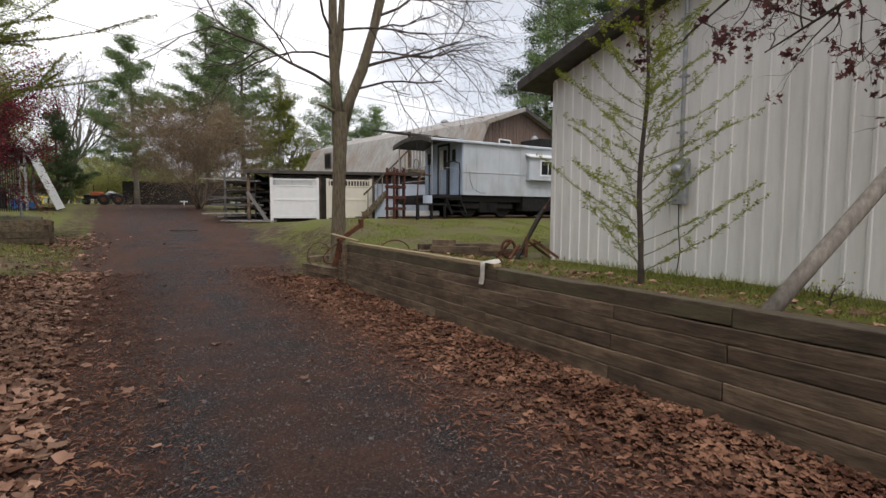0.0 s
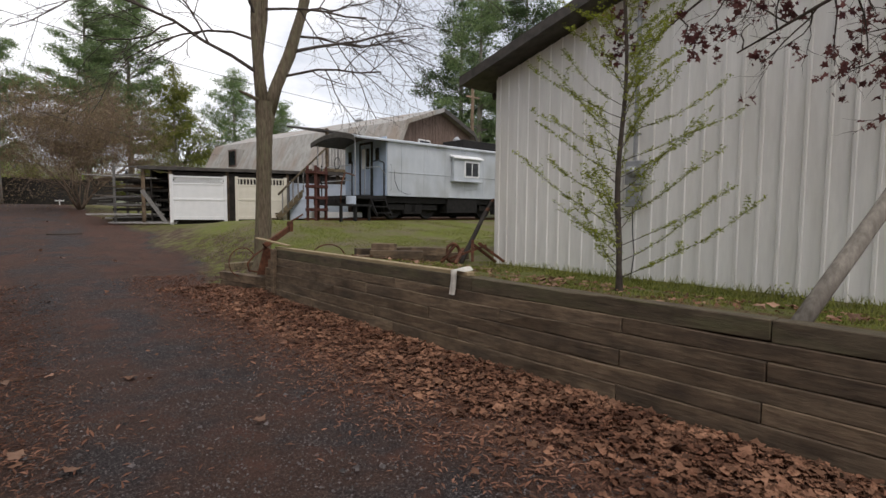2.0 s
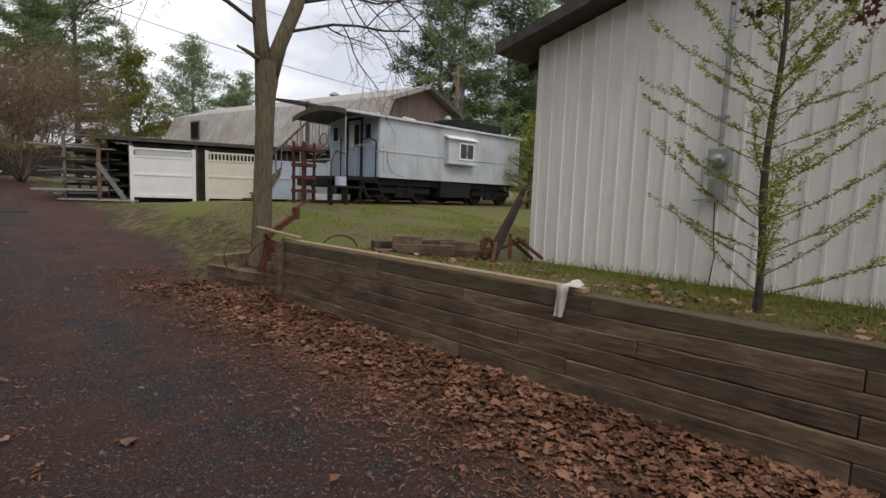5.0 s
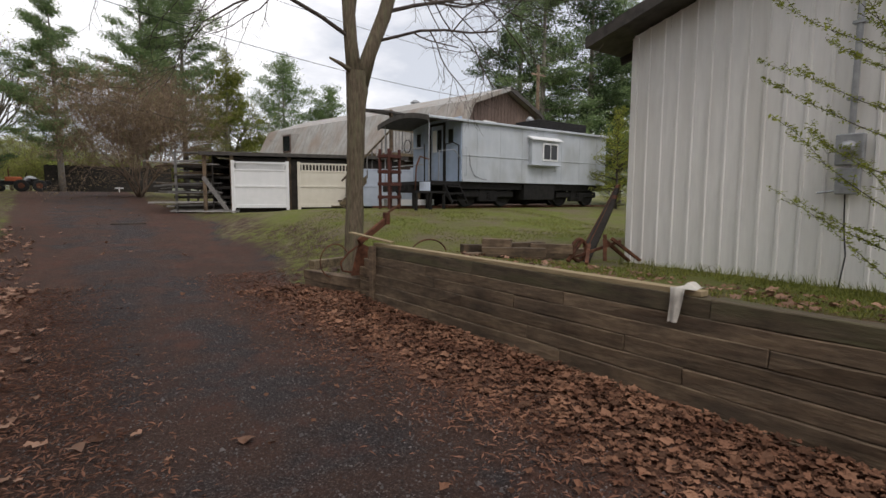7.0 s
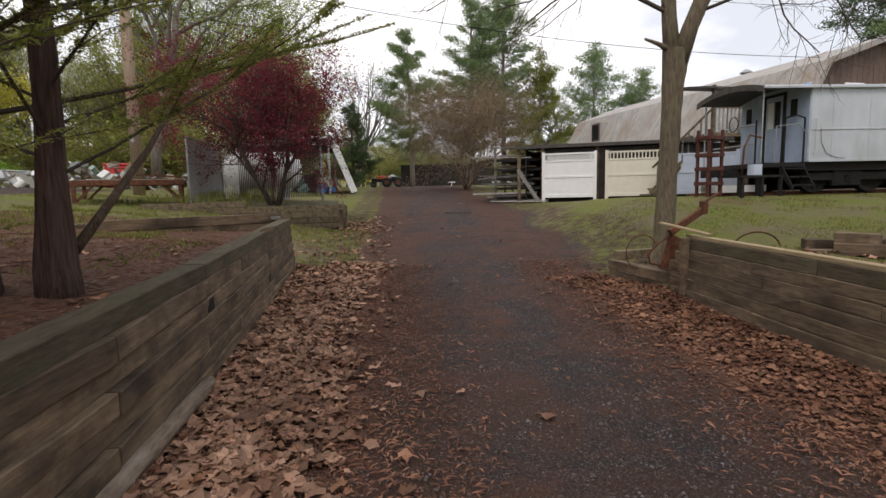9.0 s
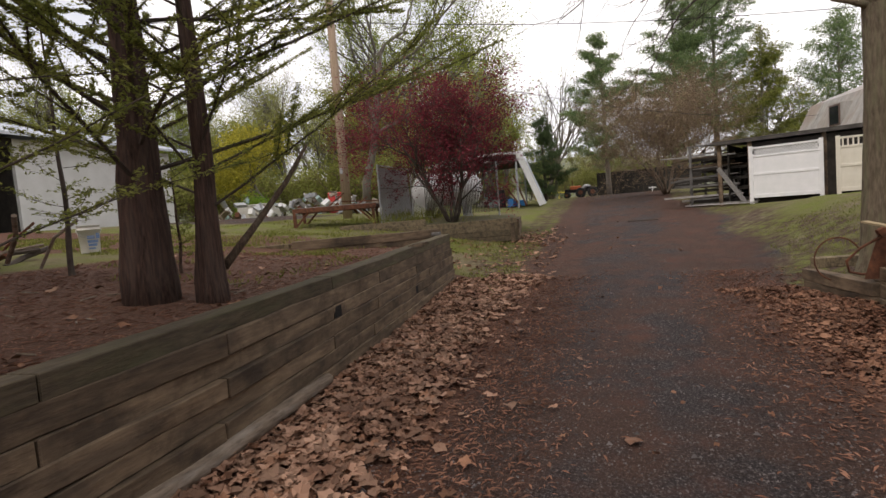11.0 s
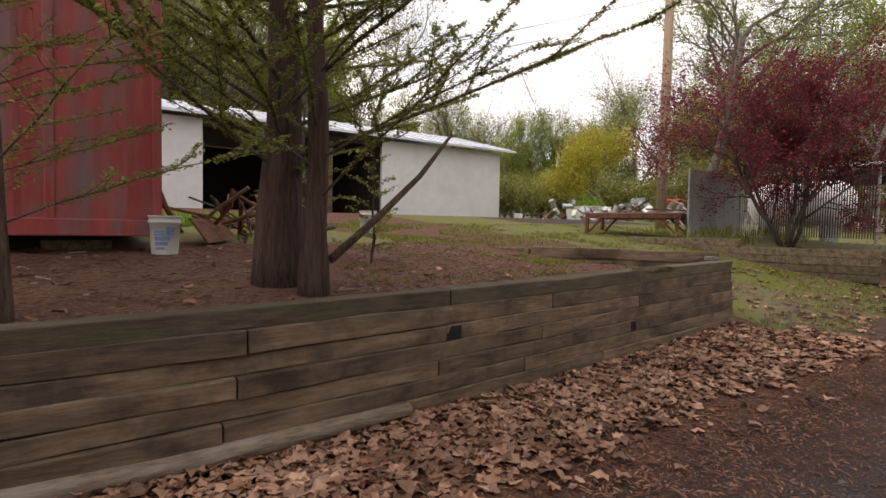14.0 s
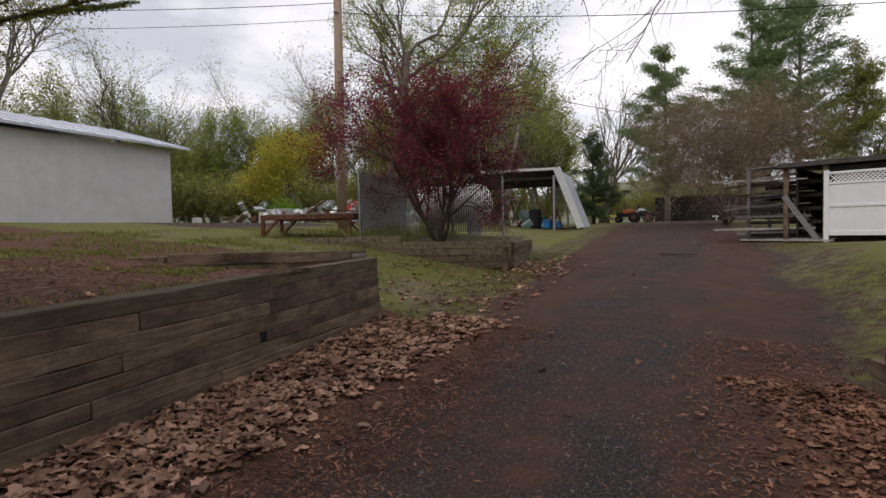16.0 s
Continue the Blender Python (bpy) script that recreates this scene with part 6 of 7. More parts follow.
# ---- left terrace ----
def bucket(loc, h, label, tip):
    b = thing("bucket", loc, 25, label, "bucket", "plastic buckets")
    a = Acc()
    n = 24
    prof = [(0.125, 0), (0.145, h * 0.8), (0.158, h * 0.81), (0.158, h * 0.86), (0.148, h * 0.87), (0.15, h * 0.96), (0.16, h * 0.965), (0.16, h), (0.14, h), (0.118, 0.02)]
    vs = [(r * math.cos(2 * math.pi * i / n), r * math.sin(2 * math.pi * i / n), z) for i in range(n) for r, z in prof]
    m = len(prof)
    a.add(vs, [(i * m + k, ((i + 1) % n) * m + k, ((i + 1) % n) * m + k + 1, i * m + k + 1) for i in range(n) for k in range(m - 1)])
    part("shell", a, M_PLASTICW, b, smooth=True)
    lab = Acc()
    for (t0, t1, z0, z1) in ((-1.3, -0.6, 0.50, 0.62), (-1.3, -0.2, 0.36, 0.46), (-1.25, -0.35, 0.24, 0.33), (-1.25, -0.55, 0.13, 0.19), (-0.45, 0.1, 0.5, 0.7)):
        ts_ = np.linspace(t0, t1, 6)
        k0 = 0.1265 + 0.02 * z0 / 0.8
        k1 = 0.1265 + 0.02 * z1 / 0.8
        vs = [(k0 * math.cos(t), k0 * math.sin(t), z0 * h) for t in ts_] + [(k1 * math.cos(t), k1 * math.sin(t), z1 * h) for t in ts_]
        lab.add(vs, [(i, i + 1, 7 + i, 6 + i) for i in range(5)])
    part("label_print", lab, M_BLUELABEL, b, "faded blue printed bars")
    part("bail", Acc().tube([(0.162 * math.cos(t), 0.162 * math.sin(t), h * 0.84 - 0.12 * math.sin(t - 3.6)) for t in np.linspace(3.6, 3.6 + math.pi, 12)], 0.004, 5), M_GREYMETAL, b)
    part("contents", Acc().tube([(0, 0, 0.03), (0, 0, h * 0.95)], [0.11, 0.137], 18), M_LF_DARKBR, b)
    return b


bucket((-4.12, 5.10, ground_z(-4.12, 5.1)), 0.40, "white plastic pail with faded blue label full of leaves", 0)
bucket((-6.4, 8.5, ground_z(-6.4, 8.5)), 0.42, "upright white plastic pail on the grass", 0)
lg = [(-0.985 - 0.008 * k + 0.012 * math.sin(k * 1.3), 2.3 + 0.5 * k, 0.165 + 0.004 * k + 0.01 * math.sin(k)) for k in range(9)]
tube_thing("fallen_log", lg, [0.062, 0.068, 0.066, 0.07, 0.064, 0.06, 0.058, 0.055, 0.045], 10, M_OLDLOG, "long grey peeling log lying at the wall foot", "log")
# rotten lip of the wall's last top timber
for k in range(7):
    yy = 9.25 + 0.07 * k
    part("wood_splinter", Acc().bar((wall_left_x(yy) + 0.03, yy, left_top(yy) + 0.012), (wall_left_x(yy) + 0.10, yy + 0.28, left_top(yy) - 0.01 + 0.02 * (k % 2)), 0.02, 0.02), M_TIMBER, wall_l)
part("cap_block", Acc().box(-1.86, -1.72, 11.3, 11.45, 1.08, 1.14), M_GREYLUM, wall_l, "pale worn block at the wall corner", bevel=0.01)

# scrap heap by the boxcar
sp = thing("scrap_heap", (-5.7, 6.25, 1.22), 153, "tangled heap of rusty iron, wheels and branches on the grass", "scrap heap")
rngs = np.random.default_rng(44)
for k in range(46):
    p = Vector((rngs.normal(0.2, 0.85), rngs.normal(0, 0.35), rngs.uniform(0, 0.25)))
    q = p + Vector((rngs.normal(0, 0.5), rngs.normal(0, 0.4), rngs.uniform(0.0, 0.6)))
    part("bar", Acc().tube([p, p.lerp(q, 0.5) + Vector(rngs.normal(0, 0.05, 3)), q], float(rngs.uniform(0.012, 0.04)), 6), (M_RUST, M_RUST, M_TWIGDK, M_OLDLOG)[k % 4], sp)
for cx, cz, r in ((2.1, 0.5, 0.40), (1.2, 0.3, 0.25)):
    part("wheel_rim", Acc().tube([(cx + r * math.cos(t) * 0.9, 0.1 + 0.2 * math.cos(t), cz + r * math.sin(t)) for t in np.linspace(0, 2 * math.pi, 25)], 0.035, 6), M_RUST, sp)
    for t in np.linspace(0, math.pi, 5)[:-1]:
        part("spoke", Acc().bar((cx - r * 0.9 * math.cos(t), 0.1 - 0.2 * math.cos(t), cz - r * math.sin(t)), (cx + r * 0.9 * math.cos(t), 0.1 + 0.2 * math.cos(t), cz + r * math.sin(t)), 0.03), M_RUST, sp)
part("sheet", Acc().prism([(-1.2, 0.1, 0.0), (-0.4, 0.0, 0.05), (-0.25, 0.25, 0.28), (-0.95, 0.4, 0.3)], (0, 0, 0), (0.0, 0.03, 0.0)), M_RUST, sp)

# ---- maple bed, kennel and trailer frame ----
bed = thing("timber_bed", (0, 0, 0), 0, "low weathered timber bed round the maroon maple", "planting bed")
for c in range(4):
    for p, q, k in (((-5.6, 14.74), (-3.5, 15.54), 0), ((-3.5, 15.54), (-1.26, 16.40), 1)):
        zt = (1.33, 1.18)[k] - c * 0.15
        lay_timber(bed, p, q, zt, 0.145, 0.15, M_TIMBER_X, 740 + c * 3 + k)
    lay_timber(bed, (-1.28, 16.46), (-1.75, 19.6), 1.15 - c * 0.15, 0.145, 0.15, M_TIMBER, 760 + c)
part("post", Acc().box(-1.40, -1.30, 16.25, 16.33, 0.5, 1.05), M_TIMBER, bed)
bs = Acc()
nb = 12
for i in range(nb + 1):
    for j in range(nb + 1):
        u, w = i / nb, j / nb
        front = Vector((-5.6, 14.8, 1.22)).lerp(Vector((-1.35, 16.45, 1.05)), u)
        back = Vector((-6.0, 19.6, 1.4)).lerp(Vector((-1.85, 19.8, 1.2)), u)
        p = front.lerp(back, w)
        bs.v.append((p.x, p.y, p.z + 0.05 * noise.noise(p * 1.5) + 0.10 * math.sin(math.pi * w) * math.sin(math.pi * u)))
for i in range(nb):
    for j in range(nb):
        bs.f.append((i * (nb + 1) + j, (i + 1) * (nb + 1) + j, (i + 1) * (nb + 1) + j + 1, i * (nb + 1) + j + 1))
M_SOIL = mat("bed_soil", (0.06, 0.055, 0.03), (0.14, 0.12, 0.07), 22, 0.95, bump=0.5, c=(0.07, 0.09, 0.025), cscale=2)
part("soil", bs, M_SOIL, bed, "weedy soil surface", smooth=True)

kn = thing("kennel_fence", (0, 0, 0), 0, "chain-link enclosure with white privacy slats behind the maple", "fence")
for p in ((-5.1, 16.25, 1.3), (-5.05, 18.6, 1.35), (-2.15, 18.5, 1.25), (-3.6, 18.55, 1.3)):
    part("post", Acc().tube([p, (p[0], p[1], 2.98 - 0.06 * (p[0] > -3))], 0.03, 8), M_GREYMETAL, kn)
part("rail", Acc().tube([(-5.1, 16.25, 2.95), (-5.05, 18.6, 2.95), (-3.6, 18.55, 2.92), (-2.15, 18.5, 2.9)], 0.022, 8), M_GREYMETAL, kn)
sheet = Acc()
nn = 22
for i in range(nn + 1):
    y0 = 16.3 + 2.28 * i / nn
    bow = 0.05 * math.sin(math.pi * i / nn)
    for z in (1.32, 1.9, 2.45, 2.92):
        sheet.v.append((-5.14 - bow + 0.05 * (2.92 - z) - 0.012 * (i % 2), y0, z))
for i in range(nn):
    for j in range(3):
        sheet.f.append((i * 4 + j, i * 4 + 4 + j, i * 4 + 5 + j, i * 4 + 1 + j))
part("side_sheet", sheet, M_MESHGREY, kn, "grey slatted chain-link side")
for i in range(56):
    x = -5.02 + i * 0.0510
    part("slat", Acc().box(x, x + 0.024, 18.50, 18.506, 1.38, 2.86 + 0.02 * math.sin(i)), M_VINYLW if i < 9 else M_ROOFDARK, kn)
tank = thing("storage_tank", (-4.3, 20.1, 1.5), 0, "white horizontal tank on feet inside the kennel", "tank")
prof = [(0.0, -1.25), (0.3, -1.2), (0.5, -1.05), (0.58, -0.85), (0.58, 0.85), (0.5, 1.05), (0.3, 1.2), (0.0, 1.25)]
tv = [(x, r * math.cos(2 * math.pi * k / 20), 0.75 + r * math.sin(2 * math.pi * k / 20)) for k in range(20) for r, x in prof]
part("shell", Acc().add(tv, [(k * 8 + j, ((k + 1) % 20) * 8 + j, ((k + 1) % 20) * 8 + j + 1, k * 8 + j + 1) for k in range(20) for j in range(7)]), M_VINYLW, tank, smooth=True)
for x in (-0.7, 0.7):
    part("foot", Acc().box(x - 0.06, x + 0.06, -0.4, 0.4, -0.25, 0.3), M_GREYMETAL, tank)

tf = thing("trailer_frame", (-7.35, 15.25, 1.35), 20.5, "low rusty steel trailer frame used as a bench", "trailer frame")
part("rail", Acc().box(0, 2.35, -0.05, 0.05, 0.42, 0.55).box(0, 2.35, 1.15, 1.25, 0.42, 0.55), M_RUST, tf, bevel=0.006)
for x in (0.0, 0.6, 1.2, 1.8, 2.27):
    part("cross_member", Acc().box(x, x + 0.07, 0.05, 1.15, 0.45, 0.54), M_RUST, tf)
part("deck_board", Acc().box(0.1, 2.3, 0.1, 1.1, 0.545, 0.57), M_GREYLUM, tf)
for x, yy in ((0.04, 0), (0.04, 1.2), (2.25, 0), (2.25, 1.2)):
    part("leg", Acc().bar((x, yy, 0.45), (x, yy, -0.12), 0.08), M_RUST, tf)
    part("brace", Acc().bar((x, yy, 0.02), (x + (0.4 if x < 1 else -0.4), yy, 0.43), 0.05), M_RUST, tf)
part("rod", Acc().bar((1.2, 1.2, 0.7), (2.9, 1.3, 0.62), 0.04).bar((0.9, 0.6, 0.56), (1.3, 1.1, 0.95), 0.04), M_RUST, tf)


# ---- utility poles and wires ----
def sag(p, q, s, n=24):
    p, q = Vector(p), Vector(q)
    return [p.lerp(q, i / n) - Vector((0, 0, s * 4 * (i / n) * (1 - i / n))) for i in range(n + 1)]


up1 = thing("utility_pole", (-7.76, 19.15, 1.4), 0, "tall pale wooden utility pole beside the maple", "utility pole")
part("pole", Acc().tube([(0, 0, -0.2), (0.02, 0, 4), (0.05, 0, 8.8)], [0.17, 0.15, 0.12], 14), M_POLEWOOD, up1, smooth=True)
part("insulator", Acc().tube([(0.05, -0.12, 6.9), (0.05, -0.2, 6.95)], 0.05, 8), M_GREYMETAL, up1)
part("tag", Acc().box(-0.05, 0.05, -0.165, -0.158, 1.7, 1.9), M_GREYMETAL, up1)
up2 = thing("utility_pole", (21.6, 22.6, 1.2), 0, "wooden utility pole behind the caboose", "utility pole")
part("pole", Acc().tube([(0, 0, -0.2), (0, 0, 7.4)], [0.12, 0.09], 10), M_TIMBER, up2, smooth=True)
part("cross_arm", Acc().bar((-0.5, 0, 6.9), (0.5, 0, 6.9), 0.09), M_POLEWOOD, up2)
for k, (p, q, s, r) in enumerate((((-7.72, 19.0, 8.3), (18.0, 22.5, 6.3), 0.7, 0.011), ((-7.72, 19.0, 7.3), (13.4, 38, 5.2), 0.9, 0.010), ((-7.72, 19.0, 9.7), (21.6, 22.6, 8.2), 0.8, 0.008), ((-7.72, 19.0, 8.6), (-30, 4, 8.6), 0.7, 0.010), ((-7.72, 19.0, 8.1), (-30, 4, 8.0), 0.7, 0.008),
                              ((21.6, 22.6, 8.0), (7.2, 1.4, 5.3), 0.5, 0.012))):
    part("overhead_wire", Acc().tube(sag(p, q, s), r, 5), M_CABLE, None, "thin black overhead service wire", category="wire", group="overhead wires")

# ---- carport and what stands under it ----
cp = thing("carport", (-8.3, 30.6, 1.45), 4, "open metal carport with white corrugated side sheet", "carport")
part("roof", Acc().prism([(0, 0, 2.55), (0.8, 0, 2.9), (4.7, 0, 2.85), (4.7, 0, 2.97), (0.8, 0, 3.03), (0, 0, 2.68)], (0, 0, 0), (0, 5.0, 0)), M_VINYLW, cp)
part("soffit", Acc().box(0.1, 4.65, 0.1, 4.9, 2.42, 2.52), M_DARKIN, cp)
for x in (0.05, 4.6):
    for yy in (0.05, 4.9):
        part("post", Acc().box(x - 0.05, x + 0.05, yy - 0.05, yy + 0.05, -0.1, 2.6), M_GREYMETAL, cp)
sh = Acc()
for i in range(41):
    t = i / 40
    off = 0.03 * (i % 2)
    sh.v += [(4.72 + off, 5.0 * t, 2.95), (5.85 + off, 5.0 * t, 0.0)]
sh.f = [(2 * i, 2 * i + 1, 2 * i + 3, 2 * i + 2) for i in range(40)]
part("side_sheet", sh, M_BLUEROOF, cp, "pale corrugated side sheet leaning outward")
part("sheet_edge", Acc().bar((4.74, -0.03, 2.95), (5.88, -0.03, 0.0), 0.04, 0.34), M_VINYLW, cp)
part("rafter", Acc().bar((4.4, 0.1, 1.7), (5.0, 0.2, 0.0), 0.08).bar((3.9, 0.1, 1.2), (4.7, 0.2, 0.0), 0.08), M_RUST, cp)


def junk_pile(name, loc, n, sx, sy, sz, mats, label, seed):
    r = np.random.default_rng(seed)
    t = thing(name, loc, float(r.uniform(0, 90)), label, "junk pile")
    for k in range(n):
        c = Vector((r.normal(0, sx), r.normal(0, sy), abs(r.normal(0, sz))))
        s = r.uniform(0.06, 0.32, 3)
        m = pose(c.x, c.y, c.z, *[float(v) for v in r.uniform(-40, 40, 3)])
        if k % 3 == 0:
            a = Acc().box(-s[0], s[0], -s[1], s[1], -s[2] * 0.5, s[2] * 0.5, m)
        elif k % 3 == 1:
            a = Acc().bar(c, c + Vector(r.normal(0, 0.45, 3) * np.array([1, 1, 0.5])), 0.04 + 0.05 * r.random())
        else:
            rr = float(r.uniform(0.08, 0.22))
            a = Acc().tube([m @ Vector((0, 0, -rr)), m @ Vector((0, 0, rr))], rr * 0.7, 10)
        part("piece", a, mats[k % len(mats)], t, bevel=0.004 if k % 3 == 0 else 0)
    return t


junk_pile("junk_pile", (-6.2, 32.5, 1.6), 34, 1.1, 0.8, 0.5, [M_TEALJ, M_GREYMETAL, M_PLASTICW, M_RUST, M_OLDLOG, M_CLOTH], "mixed grey and teal junk heaped under the carport", 61)
for k, (x, y) in enumerate(((-4.2, 31.4), (-4.0, 31.9), (-3.7, 31.6))):
    bl = thing("blue_crate", (x, y, 1.45), 12 * k, "blue plastic tub on the carport ground", "tub", "blue tubs")
    part("tub", Acc().box(-0.18, 0.18, -0.15, 0.15, 0, 0.34 + 0.1 * (k == 0)), M_BLUEPL, bl, bevel=0.02)
dr = thing("black_barrel", (-4.9, 31.8, 1.45), 0, "black plastic barrel under the carport", "barrel")
part("shell", Acc().tube([(0, 0, 0), (0, 0, 0.1), (0, 0, 0.5), (0, 0, 0.9), (0, 0, 1.0)], [0.27, 0.3, 0.33, 0.3, 0.27], 18), M_RUBBER, dr, smooth=True)

# ---- row of junk beyond the lawn ----
JM = [M_CONCRETEW, M_GREYMETAL, M_GREYLUM, M_RUST, M_TEALJ, M_OLDLOG, M_GREYMETAL]
for k, (x, y, n) in enumerate(((-15.8, 25.0, 22), (-14.0, 25.6, 26), (-12.4, 25.4, 26), (-10.6, 24.2, 24), (-9.2, 23.0, 20), (-18.2, 25.2, 16))):
    junk_pile("junk_pile", (x, y, ground_z(x, y) + 0.1), n, 0.75, 0.6, 0.42, JM, "pale heap of scrap metal, tubs and boards on the grass", 800 + k)
wb = thing("white_trailer_box", (-18.6, 26.5, 1.8), -8, "white chest-high steel box beyond the building", "box")
part("body", Acc().box(0, 2.0, 0, 1.4, 0, 0.85), M_PLASTICW, wb, bevel=0.03)
part("lid", Acc().box(-0.04, 2.04, -0.04, 1.44, 0.85, 0.92), M_PLASTICW, wb, bevel=0.02)
rc = thing("red_bin", (-12.0, 26.2, 1.85), 15, "small red plastic cabinet among the junk", "bin")
part("body", Acc().box(-0.5, 0.5, -0.3, 0.3, 0, 0.95), M_REDPL, rc, bevel=0.05)
part("lid", Acc().box(-0.53, 0.53, -0.33, 0.33, 0.95, 1.05), M_REDPL, rc, bevel=0.04)
pot = thing("white_pot", (-14.35, 18.9, 1.78), 0, "small white block beside the building corner", "block")
part("body", Acc().box(0, 0.3, 0, 0.22, 0, 0.3), M_CONCRETEW, pot, bevel=0.02)

# ---- end of the drive: tractor, dark fence, yellow bar ----
trc = thing("tractor", (-1.5, 44.6, 1.74), 0, "small old tractor with rusty rims and orange hood", "tractor")
for x, r in ((-0.75, 0.24), (0.3, 0.38), (1.2, 0.38)):
    for yy in (-0.45, 0.45):
        w = part("wheel", Acc().tube([(x, yy - 0.12, r), (x, yy - 0.08, r), (x, yy + 0.08, r), (x, yy + 0.12, r)], [r * 0.85, r, r, r * 0.85], 20), M_RUBBER, trc)
        part("rim", Acc().tube([(x, yy - 0.13, r), (x, yy + 0.13, r)], r * 0.45, 14), M_RUST, w)
part("hood", Acc().box(-0.5, 0.35, -0.2, 0.2, 0.62, 0.92), M_ORANGE, trc, bevel=0.05)
part("chassis", Acc().box(-0.9, 1.8, -0.18, 0.18, 0.42, 0.7), M_BLACKIRON, trc, bevel=0.03)
part("fender", Acc().tube([(0.75 + 0.26 * math.cos(t), 0, 0.6 + 0.26 * math.sin(t)) for t in np.linspace(0, math.pi, 9)], 0.15, 8), M_GREYMETAL, trc, smooth=True)
part("seat", Acc().box(0.75, 1.15, -0.2, 0.2, 0.68, 0.82), M_BLACKIRON, trc, bevel=0.03)
part("steering_wheel", Acc().tube([(0.55 + 0.05 * math.sin(t), 0.18 * math.cos(t), 1.05 + 0.17 * math.sin(t)) for t in np.linspace(0, 2 * math.pi, 15)], 0.02, 6), M_BLACKIRON, trc)
part("stack", Acc().tube([(-0.3, 0, 0.9), (-0.3, 0, 1.4)], 0.035, 8), M_RUST, trc)
ff = thing("board_fence", (-0.1, 49.5, 1.85), -6, "dark weathered solid board fence at the drive's end", "fence")
for i in range(58):
    x = i * 0.139
    part("board", Acc().box(x, x + 0.138, 0, 0.025 + 0.006 * (i % 2), -0.1, 1.85 + 0.03 * math.sin(i * 2.1)), M_DARKIN, ff)
for z in (0.4, 1.3):
    part("rail", Acc().box(0, 8.0, 0.035, 0.08, z, z + 0.09), M_DARKIN, ff)
yb = thing("yellow_barrier", (-5.2, 47, 1.8), 0, "long low yellow barrier rail on posts", "barrier")
part("rail", Acc().box(0, 4.2, -0.04, 0.04, 0.45, 0.55), M_YELLOW, yb)
for x in (0.2, 2.1, 4.0):
    part("post", Acc().box(x - 0.05, x + 0.05, -0.04, 0.04, -0.1, 0.45), M_YELLOW, yb)
sn = thing("ground_sign", (3.9, 43.5, 1.75), 0, "small white cross-shaped stake on the verge", "stake")
part("stake", Acc().box(-0.03, 0.03, -0.02, 0.02, 0, 0.35).box(-0.25, 0.25, -0.02, 0.02, 0.24, 0.32), M_VINYLW, sn)
part("stick", Acc().tube([(1.6, 19.6, 0.75), (2.0, 19.5, 0.745), (2.45, 19.45, 0.75)], 0.02, 6), M_TWIGDK, None, "fallen dark stick lying across the drive", category="stick")


# ---- leaf litter, grass and grit ----
def on_ground(xy):
    return np.array([(x, y, ground_z(x, y)) for x, y in xy])


def litter():
    rng = np.random.default_rng(5)
    spots = {"light": [], "dark": [], "small": []}
    # bank at the foot of the left wall
    n = 11500
    y = rng.uniform(-2.5, 12.2, n)
    u = rng.beta(1.0, 1.7, n)
    for yy, uu in zip(y, u):
        x0 = wall_left_x(min(yy, 11.5)) + 0.1
        w = 1.12 if yy < 9 else 1.25 + 0.12 * (yy - 9)
        x = x0 + uu * w + rng.normal(0, 0.06) + (rng.exponential(0.25) if rng.random() < 0.07 else 0)
        if yy > 11.4 and x < -1.0:
            continue
        if x > wall_left_x(min(yy, 11.5)) + 0.1:
            spots["light" if rng.random() < 0.72 else "dark"].append((x, yy, 0.05 * (1 - uu)))
    # strip along the right wall
    n = 15000
    y = rng.uniform(-2.5, 10.6, n)
    for yy in y:
        uu = rng.beta(1.0, 2.3)
        x = WALL_R - 0.16 - uu * (1.1 + 0.1 * math.sin(yy * 1.7)) - (rng.exponential(0.25) if rng.random() < 0.07 else 0)
        if yy > 9.3:
            x -= 0.3 * (yy - 9.3)
        spots["dark" if rng.random() < 0.12 else "small"].append((x, yy, 0.04 * (1 - uu)))
    # scattered over road, terraces and lawns
    for k in range(70):
        spots["light" if k % 2 else "dark"].append((rng.uniform(-0.2, 3.2), rng.uniform(0, 26), 0.0))
    for k in range(1100):
        spots["small" if k % 4 else "light"].append((rng.uniform(4.1, 6.3), rng.uniform(-1.5, 8.8), 0.0))
    for k in range(110):
        x, yy = rng.uniform(-5.0, -1.35), rng.uniform(2, 9)
        if x < wall_left_x(yy) - 0.1:
            spots["dark" if k % 3 else "light"].append((x, yy, 0.0))
    for k in range(500):
        spots["light" if k % 2 else "dark"].append((rng.uniform(-3, 0), rng.uniform(12, 17.5), 0.0))
    for k in range(260):
        spots["light"].append((rng.normal(-0.9, 0.35), rng.normal(17.2, 0.8), 0.02))
    for key, material, size in (("light", M_LF_BROWN, 0.102), ("dark", M_LF_MIDBR, 0.082), ("small", M_LF_RUSSET, 0.049)):
        p = spots[key]
        pos = on_ground([(a, b) for a, b, c in p])
        pos[:, 2] += np.array([c for a, b, c in p]) * rng.random(len(p)) + 0.022
        v, f = palm_leaf_cloud(pos, 0.84, size, rng, 0.5, 0.22, True)
        raw_part("leaf_litter", v, f, material, None, "curled dead brown leaves lying along the drive", "leaf litter", "stuff")


